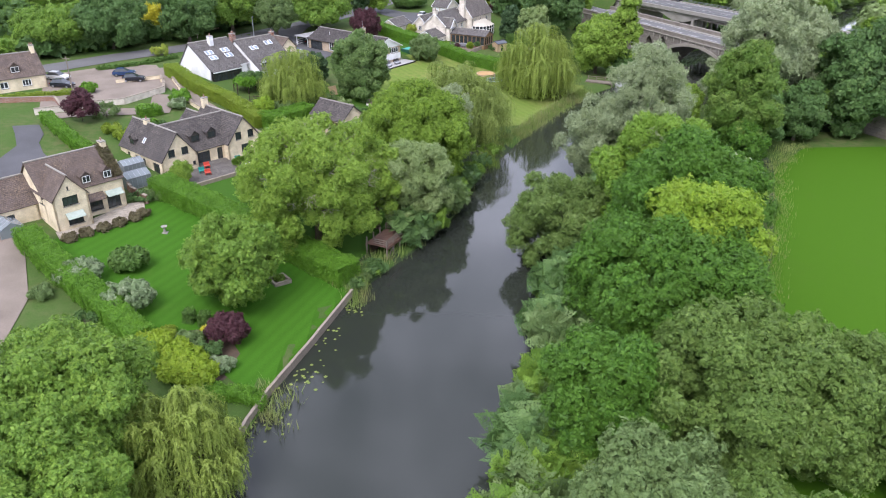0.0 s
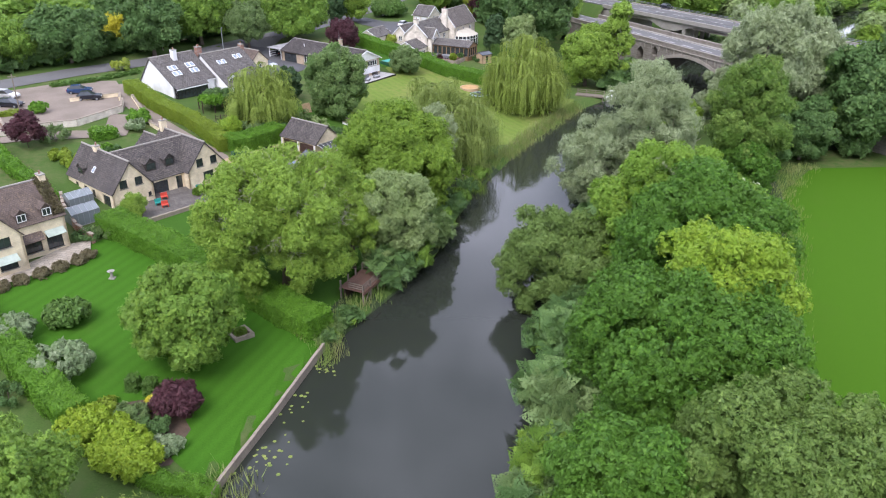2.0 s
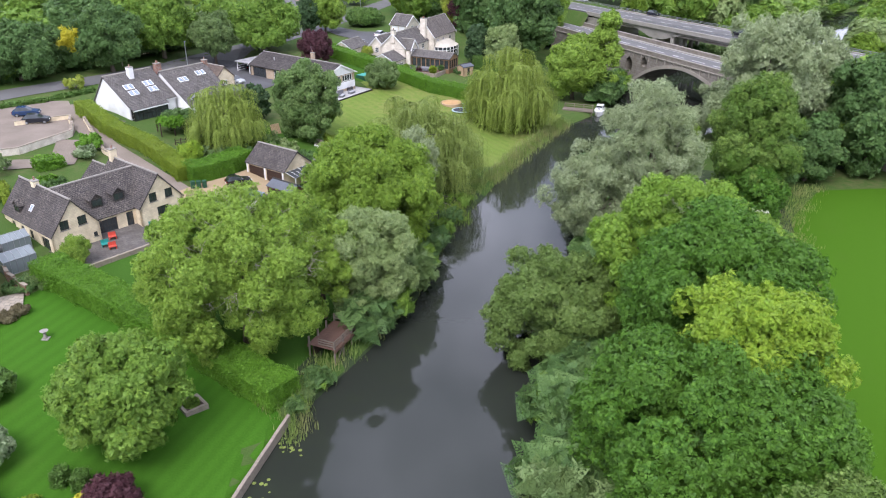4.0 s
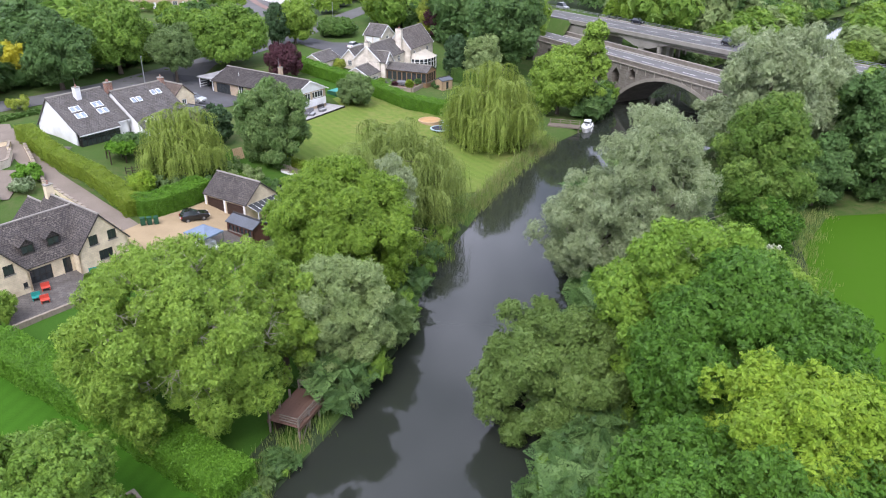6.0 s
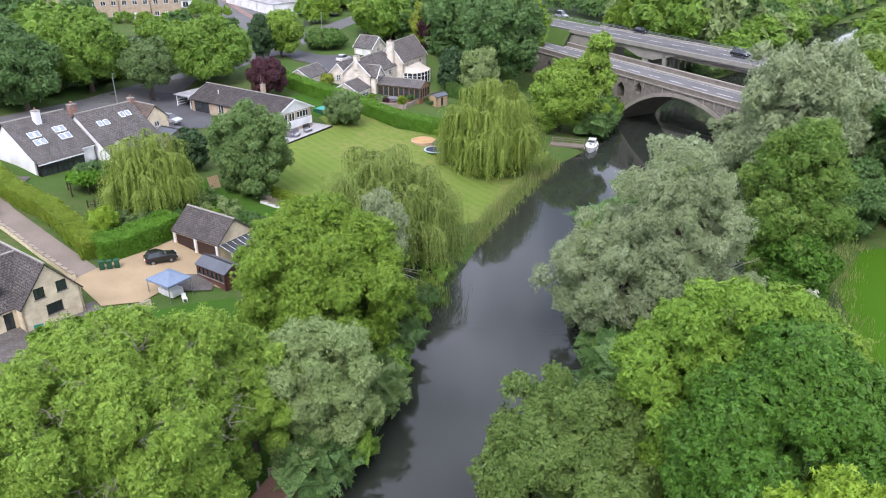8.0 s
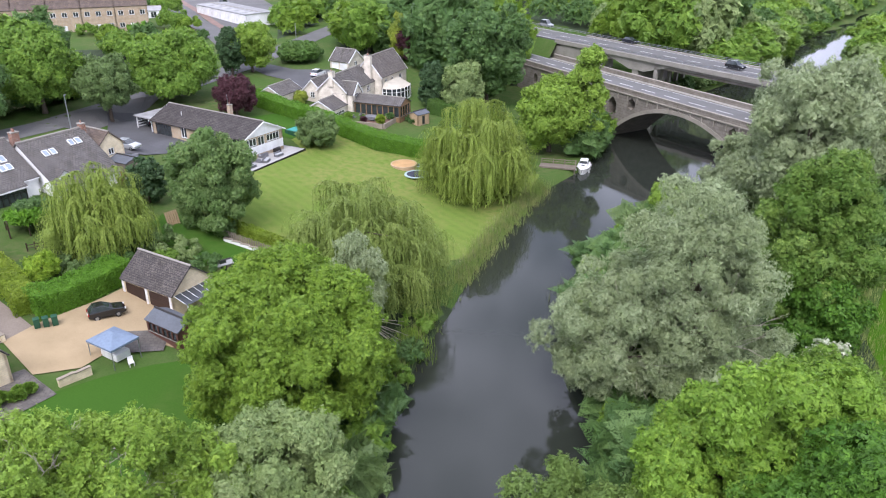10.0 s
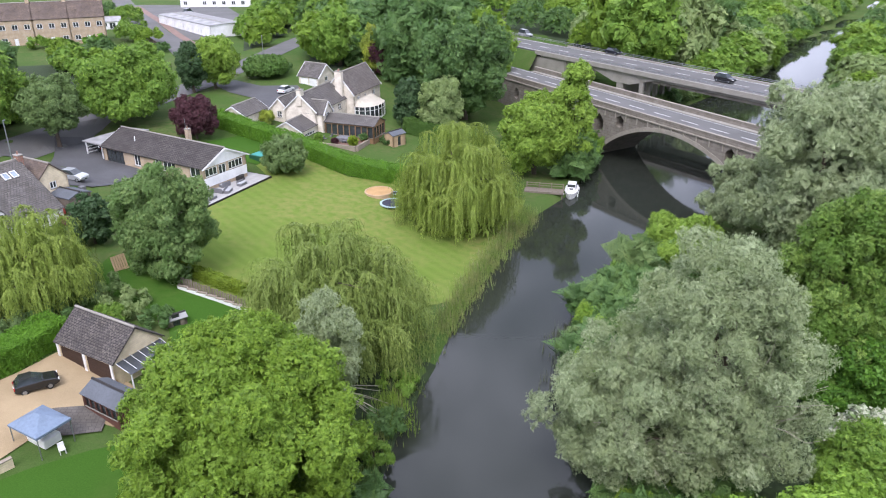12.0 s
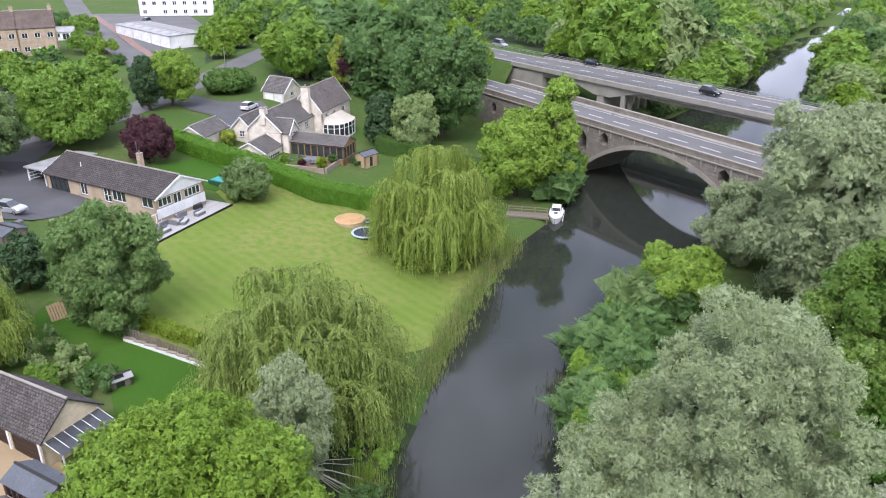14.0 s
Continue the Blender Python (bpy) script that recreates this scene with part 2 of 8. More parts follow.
M["render"] = plain("white_render", (0.86, 0.86, 0.86), (0.8, 0.8, 0.8), 5.0, 0.4, 0.8, relief=0.15)
M["white"] = plain("white_paint", (0.86, 0.86, 0.86), (0.8, 0.8, 0.81), 4.0, 0.6, 0.45, relief=0.05)
# near-black joints of tile and slate are painted shadow lines under each course
M["tile"] = coursed("roof_tile", (0.1, 0.087, 0.082), (0.064, 0.057, 0.056), (0.024, 0.022, 0.022), 0.34, 0.27, gap=0.03, relief=0.9, lichen=(0.23, 0.205, 0.17))
M["tile_brown"] = coursed("roof_tile_brown", (0.14, 0.108, 0.093), (0.1, 0.078, 0.07), (0.055, 0.045, 0.04), 0.28, 0.24, gap=0.018, relief=0.6, lichen=(0.26, 0.19, 0.12))
M["slate"] = coursed("roof_slate", (0.15, 0.138, 0.13), (0.1, 0.093, 0.09), (0.035, 0.033, 0.032), 0.42, 0.33, gap=0.035, relief=0.9, lichen=(0.23, 0.21, 0.185))
M["felt"] = plain("roof_felt", (0.12, 0.13, 0.15), (0.09, 0.1, 0.115), 6.0, 0.5, 0.8)
M["timber"] = plain("brown_timber", (0.17, 0.1, 0.065), (0.11, 0.065, 0.045), 7.0, 0.8, 0.7)
M["grey_timber"] = plain("weathered_timber", (0.24, 0.2, 0.16), (0.16, 0.135, 0.11), 7.0, 0.8, 0.8)
M["dark"] = plain("dark_paint", (0.03, 0.026, 0.024), (0.02, 0.018, 0.017), 6.0, 0.8, 0.5)
M["glass"] = plain("window_glass", (0.05, 0.06, 0.065), (0.03, 0.036, 0.04), 2.0, 0.6, 0.04, relief=0.0, spec=0.9)
M["clear"] = plain("garden_glass_roof", (0.06, 0.065, 0.07), (0.045, 0.05, 0.055), 3.0, 0.5, 0.25, relief=0.0, spec=0.4)
M["sky_glass"] = plain("roof_window_glass", (0.3, 0.36, 0.42), (0.25, 0.31, 0.37), 3.0, 0.5, 0.08, relief=0.0, spec=0.8)
M["metal"] = plain("grey_metal", (0.4, 0.42, 0.44), (0.32, 0.33, 0.35), 8.0, 0.6, 0.4, 0.7)
M["paving"] = coursed("stone_paving", (0.15, 0.135, 0.122), (0.115, 0.105, 0.096), (0.08, 0.073, 0.066), 0.45, 0.45, gap=0.02)
M["paving_buff"] = coursed("buff_stone_paving", (0.42, 0.37, 0.3), (0.34, 0.3, 0.245), (0.2, 0.18, 0.15), 0.6, 0.5, gap=0.025)
M["paving_red"] = plain("red_brown_paving", (0.26, 0.17, 0.14), (0.2, 0.13, 0.11), 6.0, 0.4, 0.9)

wm, wnn, wll, wb = material("river_water")
wb.inputs["Base Color"].default_value = (0.024, 0.028, 0.022, 1)
wb.inputs["Roughness"].default_value, wb.inputs["IOR"].default_value = 0.04, 1.4
wb.inputs["Specular IOR Level"].default_value = 0.5
rip, swell = noise_node(wnn, wll, 2.2, 3, 0.5), noise_node(wnn, wll, 0.16, 3, 0.5)
both = mix_colour(wnn, wll, 0.5, rip.outputs["Fac"], swell.outputs["Fac"])
bump(wnn, wll, wb, both, 0.05, 0.12)
M["water"] = wm
M["white_door"] = M["white"]
M["cream_sheet"] = plain("cream_roof_sheet", (0.55, 0.5, 0.41), (0.48, 0.44, 0.36), 3.0, 0.5, 0.5, relief=0.05)
M["timber_dark"] = plain("dark_stained_timber", (0.055, 0.03, 0.022), (0.035, 0.02, 0.016), 7.0, 0.8, 0.6)
M["oak"] = plain("oak_frame", (0.33, 0.2, 0.11), (0.25, 0.15, 0.08), 7.0, 0.8, 0.6)
# wide dark joints paint the shadow under each row of tiles
M["tile_plain"] = coursed("concrete_tile", (0.088, 0.076, 0.073), (0.06, 0.053, 0.051), (0.02, 0.018, 0.018), 0.36, 0.36, gap=0.05, relief=1.0, lichen=(0.15, 0.135, 0.12))
M["slate_brown"] = coursed("weathered_slate", (0.17, 0.148, 0.138), (0.13, 0.115, 0.108), (0.06, 0.055, 0.05), 0.4, 0.3, gap=0.03, relief=0.6, lichen=(0.24, 0.21, 0.18))
M["felt_pale"] = plain("pale_roof_sheet", (0.36, 0.36, 0.36), (0.2, 0.2, 0.2), 0.5, 0.12, 0.8)
M["awning"] = plain("striped_awning", (0.42, 0.48, 0.42), (0.34, 0.4, 0.34), 4.0, 0.6, 0.8)
M["bridge_pale"] = plain("bridge_dressed_stone", (0.33, 0.3, 0.25), (0.26, 0.235, 0.195), 3.0, 0.5, 0.85)
M["car_black"] = plain("black_car_paint", (0.012, 0.013, 0.016), (0.01, 0.011, 0.013), 3.0, 0.5, 0.15, relief=0.0, spec=0.7)
M["car_white"] = plain("white_car_paint", (0.75, 0.76, 0.77), (0.7, 0.71, 0.72), 3.0, 0.5, 0.2, relief=0.0, spec=0.7)
M["car_blue"] = plain("blue_car_paint", (0.02, 0.05, 0.13), (0.018, 0.045, 0.11), 3.0, 0.5, 0.2, relief=0.0, spec=0.7)
M["car_navy"] = plain("dark_car_paint", (0.012, 0.015, 0.024), (0.01, 0.012, 0.02), 3.0, 0.5, 0.2, relief=0.0, spec=0.7)
M["car_silver"] = plain("silver_car_paint", (0.5, 0.52, 0.54), (0.45, 0.47, 0.49), 3.0, 0.5, 0.25, 0.3, relief=0.0, spec=0.7)
M["rubber"] = plain("tyre_rubber", (0.02, 0.02, 0.02), (0.014, 0.014, 0.014), 9.0, rough=0.9)
M["lamp_red"] = plain("tail_lamp", (0.35, 0.02, 0.02), (0.3, 0.015, 0.015), 9.0, rough=0.2, relief=0.0)
M["lamp_clear"] = plain("head_lamp", (0.7, 0.7, 0.7), (0.6, 0.6, 0.6), 9.0, rough=0.1, relief=0.0)
M["canvas"] = plain("blue_grey_canvas", (0.19, 0.25, 0.34), (0.16, 0.21, 0.29), 4.0, 0.7, 0.8)
M["green_bin"] = plain("green_plastic", (0.02, 0.09, 0.05), (0.018, 0.075, 0.042), 5.0, rough=0.5)
M["red_plastic"] = plain("red_plastic", (0.6, 0.09, 0.06), (0.5, 0.075, 0.05), 5.0, rough=0.5)
M["teal"] = plain("teal_plastic", (0.03, 0.3, 0.27), (0.025, 0.25, 0.22), 5.0, rough=0.5)
M["black_net"] = plain("black_mesh_mat", (0.035, 0.04, 0.06), (0.028, 0.03, 0.048), 8.0, rough=0.8)
M["sand"] = plain("sand", (0.5, 0.31, 0.14), (0.42, 0.26, 0.12), 12.0, rough=0.95, relief=0.5)
M["terracotta"] = plain("terracotta", (0.4, 0.16, 0.08), (0.32, 0.13, 0.07), 9.0, rough=0.85)
M["wood_pale"] = plain("pale_timber", (0.5, 0.36, 0.22), (0.4, 0.28, 0.17), 7.0, rough=0.8)
M["reed"] = leafy("leaves_reed", (0.135, 0.213, 0.052), (0.243, 0.338, 0.091), (0.27, 0.288, 0.117), clear=0.2)
M["reed_dry"] = leafy("leaves_reed_dry", (0.25, 0.24, 0.13), (0.36, 0.33, 0.2), (0.2, 0.24, 0.1), clear=0.2)
M["lily"] = leafy("leaves_lily", (0.15, 0.22, 0.05), (0.26, 0.3, 0.08), (0.2, 0.25, 0.06), clear=0.1)
M["twig"] = plain("pale_twigs", (0.42, 0.38, 0.31), (0.32, 0.29, 0.24), 8.0, relief=0.3)
M["deck_plain"] = plain("brown_deck_board", (0.2, 0.115, 0.085), (0.155, 0.09, 0.066), 6.0, 0.8, 0.75)
M["deck_grey"] = plain("grey_deck_board", (0.42, 0.41, 0.4), (0.36, 0.355, 0.35), 6.0, 0.8, 0.75)
M["edging"] = plain("pale_edging_stone", (0.33, 0.28, 0.22), (0.25, 0.21, 0.165), 5.0, 0.5, 0.9)
M["teal_pale"] = plain("pale_padding", (0.4, 0.52, 0.52), (0.35, 0.46, 0.46), 6.0, rough=0.7)
M["timber_red"] = plain("red_brown_timber", (0.14, 0.06, 0.045), (0.1, 0.045, 0.035), 7.0, 0.8, 0.7)
M["rattan"] = plain("grey_rattan", (0.2, 0.2, 0.21), (0.14, 0.14, 0.15), 18.0, 0.8, 0.8)
M["cushion"] = plain("pale_cushion", (0.42, 0.43, 0.45), (0.36, 0.37, 0.39), 9.0, 0.8, 0.9)
M["heather"] = leafy("leaves_heather", (0.12, 0.1, 0.06), (0.2, 0.17, 0.1), (0.14, 0.13, 0.07))
M["reed_water"] = leafy("leaves_reed_water", (0.1, 0.12, 0.075), (0.17, 0.19, 0.12), (0.12, 0.14, 0.09), clear=0.2)
M["greenhouse_pane"] = glassy("greenhouse_pane", (0.3, 0.34, 0.35))
M["belt"] = leafy("leaves_belt", (0.0428, 0.12, 0.0163), (0.112, 0.24, 0.029), (0.0696, 0.158, 0.0198), lace=0.47)
M["maple"] = leafy("leaves_maple", (0.0744, 0.144, 0.0437), (0.235, 0.336, 0.118), (0.112, 0.198, 0.0577), lace=0.47)

# ---- the lie of the land ----
LEFT_BANK = [(-60, -40), (-24.4, 33), (-19.3, 49), (-17.3, 59.4), (-11.3, 79.6), (-3.8, 93), (0.8, 103), (3.2, 113), (7.4, 125.8),
             (12, 135.2), (17, 147), (25, 161), (33.5, 175.5), (42, 184.5), (51, 199), (56, 208), (66, 222), (94, 245), (131, 276), (158, 311), (200, 351), (252, 403), (520, 680)]
RIGHT_BANK = [(-34, -60), (3, 36), (6.6, 51.5), (8.9, 59.6), (11.8, 70), (15, 85), (17.4, 97), (20.8, 102), (23, 107), (24.4, 116), (25.6, 127), (29, 137), (38, 149),
              (55.5, 163), (78, 178), (98, 196), (116, 224), (136, 250), (157, 282), (180, 308), (214, 346), (262, 402), (560, 660)]


def side(pts, x, y):
    """Distance of the points (x, y) from a bank, positive on its left."""
    best = np.full(np.shape(x), 1e9)
    sign = np.ones(np.shape(x))
    for (ax, ay), (bx, by) in zip(pts, pts[1:]):
        dx, dy = bx - ax, by - ay
        t = np.clip(((x - ax) * dx + (y - ay) * dy) / (dx * dx + dy * dy), 0, 1)
        d = np.hypot(x - ax - t * dx, y - ay - t * dy)
        s = np.sign(dx * (y - ay) - dy * (x - ax))
        nearer = d < best - 1e-9
        best, sign = np.where(nearer, d, best), np.where(nearer, s, sign)
    return best * np.where(sign == 0, 1, sign)


def ground_height(x, y):
    x, y = np.asarray(x, float), np.asarray(y, float)
    left, right = side(LEFT_BANK, x, y), -side(RIGHT_BANK, x, y)
    far = np.clip((y - 250) / 150, 0, 1)
    slope = 0.85 + 0.13 * np.clip(left - 4, 0, 62) + 0.025 * np.clip(left - 66, 0, 300)
    slope = slope * (1 - far) + (1.2 + 0.05 * np.clip(left - 10, 0, 160)) * far
    field = 0.9 + 0.02 * np.clip(right - 3, 0, 60) + 0.0 * right
    wet = np.maximum(left, right)
    bed = np.clip(0.6 + wet * 0.9, -2.0, 0.8)
    land = np.where(left > right, slope, field)
    du, dv = (x + 17.7) * 0.563 + (y - 169.2) * 0.826, -(x + 17.7) * 0.826 + (y - 169.2) * 0.563
    cut = np.clip(np.minimum(np.minimum(du + 1.5, 20.5 - du), np.minimum(dv + 0.6, 6.2 - dv)), 0, 1)
    land = land * (1 - cut) + np.minimum(land, 5.35) * cut
    bu_x, bu_y = (x + 34.2) * 0.7703 - (y - 193.4) * 0.6377, (x + 34.2) * 0.6377 + (y - 193.4) * 0.7703
    level = np.interp(bu_x, [-20, 8, 20], [7.2, 7.0, 5.5])
    on = np.clip(np.minimum(np.minimum(bu_x + 17, 25 - bu_x), np.minimum(bu_y + 11, 12 - bu_y)) / 5, 0, 1)
    land = land * (1 - on) + np.minimum(land, level) * on
    return np.where(wet > 0.25, land, bed)


def gz(x, y):
    return float(ground_height(x, y))

# ---- building blocks ----
def give(ob, mat):
    ob.data.materials.append(mat)
    return ob


def mesh_from(name, verts, faces, uv=None):
    me = bpy.data.meshes.new(name)
    verts = np.asarray(verts, np.float32)
    faces = np.asarray(faces, np.int32)
    n, k = faces.shape
    me.vertices.add(len(verts))
    me.vertices.foreach_set("co", verts.ravel())
    me.loops.add(n * k)
    me.loops.foreach_set("vertex_index", faces.ravel())
    me.polygons.add(n)
    me.polygons.foreach_set("loop_start", np.arange(0, n * k, k, dtype=np.int32))
    me.polygons.foreach_set("loop_total", np.full(n, k, np.int32))
    me.update(calc_edges=True)
    return me


def unwrap(bm):
    """Metre-true texture coordinates: along the level direction of each face, and up its slope."""
    lay = bm.loops.layers.uv.verify()
    for f in bm.faces:
        n = f.normal
        if abs(n.z) > 0.985:
            e = max(f.edges, key=lambda q: q.calc_length())
            d = e.verts[1].co - e.verts[0].co
            u = Vector((d.x, d.y, 0)).normalized() if d.length > 0 else Vector((1, 0, 0))
        else:
            u = Vector((-n.y, n.x, 0)).normalized()
        v = n.cross(u)
        for lp in f.loops:
            lp[lay].uv = (lp.vert.co.dot(u), lp.vert.co.dot(v))


def thing(name, x, y, z, label, category, group="", kind="", turn=0.0):
    e = new(name)
    e.empty_display_size = 0.5
    e.matrix_world = pose(x, y, z, 0, 0, turn)
    return tagged(e, label, category, group, kind)


def part(name, bm, mat, parent=None, label=""):
    """Links a bmesh, in its thing's own coordinates, as one mesh object."""
    bmesh.ops.recalc_face_normals(bm, faces=bm.faces)
    bm.normal_update()
    unwrap(bm)
    me = bpy.data.meshes.new(name)
    bm.to_mesh(me)
    bm.free()
    ob = give(new(name, me), mat)
    if parent:
        ob.parent = parent
    return tagged(ob, label)


def add_box(bm, lo, hi, m=None):
    vs = [bm.verts.new((x, y, z)) for x in (lo[0], hi[0]) for y in (lo[1], hi[1]) for z in (lo[2], hi[2])]
    for a in ((0, 1, 3, 2), (4, 6, 7, 5), (0, 4, 5, 1), (2, 3, 7, 6), (0, 2, 6, 4), (1, 5, 7, 3)):
        bm.faces.new([vs[i] for i in a])
    if m is not None:
        for v in vs:
            v.co = m @ v.co
    return vs


def box(lo, hi, m=None, bevel=0.0):
    bm = bmesh.new()
    add_box(bm, lo, hi, m)
    if bevel:
        bmesh.ops.bevel(bm, geom=bm.edges[:], offset=bevel, segments=2, affect="EDGES", profile=0.6)
    return bm


def add_prism(bm, ring, z0, z1):
    """A column over a ring of (x, y); z0 and z1 numbers or one per corner."""
    n = len(ring)
    lo = z0 if isinstance(z0, (list, tuple)) else [z0] * n
    hi = z1 if isinstance(z1, (list, tuple)) else [z1] * n
    a = [bm.verts.new((*p, z)) for p, z in zip(ring, lo)]
    b = [bm.verts.new((*p, z)) for p, z in zip(ring, hi)]
    bm.faces.new(a[::-1])
    bm.faces.new(b)
    for i in range(n):
        j = (i + 1) % n
        bm.faces.new((a[i], a[j], b[j], b[i]))


def add_tube(bm, p, q, r0, r1, sides=8):
    p, q = Vector(p), Vector(q)
    d = (q - p).normalized()
    u = d.orthogonal().normalized()
    v = d.cross(u)
    ra = [bm.verts.new(p + (u * math.cos(a) + v * math.sin(a)) * r0) for a in (2 * math.pi * i / sides for i in range(sides))]
    rb = [bm.verts.new(q + (u * math.cos(a) + v * math.sin(a)) * r1) for a in (2 * math.pi * i / sides for i in range(sides))]
    for i in range(sides):
        j = (i + 1) % sides
        bm.faces.new((ra[i], ra[j], rb[j], rb[i]))
    bm.faces.new(ra[::-1])
    bm.faces.new(rb)


def tube(p, q, r0, r1=None, sides=8):
    bm = bmesh.new()
    add_tube(bm, p, q, r0, r0 if r1 is None else r1, sides)
    return bm


def sheet(name, ring, mat, lift, label, category, step=2.0, thick=0.0):
    """A surface laid over the ground within a ring of (x, y)."""
    bm = bmesh.new()
    bm.faces.new([bm.verts.new((x, y, 0)) for x, y in ring])
    xs, ys = [p[0] for p in ring], [p[1] for p in ring]
    for lo, hi, no in ((min(xs), max(xs), (1, 0, 0)), (min(ys), max(ys), (0, 1, 0))):
        v = lo + step
        while v < hi:
            co = (v, 0, 0) if no[0] else (0, v, 0)
            bmesh.ops.bisect_plane(bm, geom=bm.verts[:] + bm.edges[:] + bm.faces[:], plane_co=co, plane_no=no, dist=1e-5)
            v += step
    co = np.array([v.co[:] for v in bm.verts])
    for v, z in zip(bm.verts, ground_height(co[:, 0], co[:, 1])):
        v.co.z = z + lift
    if thick:
        r = bmesh.ops.extrude_face_region(bm, geom=bm.faces[:])
        for v in (g for g in r["geom"] if isinstance(g, bmesh.types.BMVert)):
            v.co.z += thick
    else:
        for f in bm.faces:
            if f.normal.z < 0:
                f.normal_flip()
    bm.normal_update()
    ob = part(name, bm, mat)
    if not thick:
        me = ob.data
        if me.polygons and me.polygons[0].normal.z < 0:
            me.flip_normals()
    return tagged(ob, label, category, "", "structure")


def ribbon(pts, width):
    """The ring of a strip of that width along a line."""
    pts = [Vector(p) for p in pts]
    l, r = [], []
    for i, p in enumerate(pts):
        d = (pts[min(i + 1, len(pts) - 1)] - pts[max(i - 1, 0)]).normalized()
        w = width[i] if isinstance(width, (list, tuple)) else width
        n = Vector((-d.y, d.x)) * w / 2
        l.append((p + n)[:])
        r.append((p - n)[:])
    return l + r[::-1]


# ---- foliage ----
def cards(rng, pos, out, size, long=1.5, wild=0.7, hang=0.0):
    """Leaves as small three-cornered blades: at pos, facing about out."""
    n = len(pos)
    nrm = out + rng.normal(0, wild, (n, 3))
    nrm /= np.linalg.norm(nrm, axis=1)[:, None] + 1e-9
    t = rng.normal(0, 1, (n, 3))
    t[:, 2] -= hang * 3
    t -= nrm * (t * nrm).sum(1)[:, None]
    t /= np.linalg.norm(t, axis=1)[:, None] + 1e-9
    b = np.cross(nrm, t)
    s = (size * rng.uniform(0.6, 1.4, n))[:, None]
    tip = pos + t * s * long * 0.6
    l = pos - t * s * long * 0.4 - b * s * 0.5
    r = pos - t * s * long * 0.4 + b * s * 0.5
    return np.stack([tip, l, r], 1).reshape(-1, 3), np.arange(3 * n, dtype=np.int32).reshape(n, 3)


def sphere_dirs(rng, n):
    d = rng.normal(0, 1, (n, 3))
    return d / np.linalg.norm(d, axis=1)[:, None]


def even_dirs(rng, n, low=-0.8):
    """Directions spread evenly over a ball, from low to its top."""
    z = 1 - (1 - low) * (np.arange(n) + 0.5) / n
    a = 2.39996 * np.arange(n) + rng.uniform(0, 6.28)
    q = np.sqrt(1 - z * z)
    d = np.stack([q * np.cos(a), q * np.sin(a), z], 1) + rng.normal(0, 0.8 / math.sqrt(n), (n, 3))
    return d / np.linalg.norm(d, axis=1)[:, None]


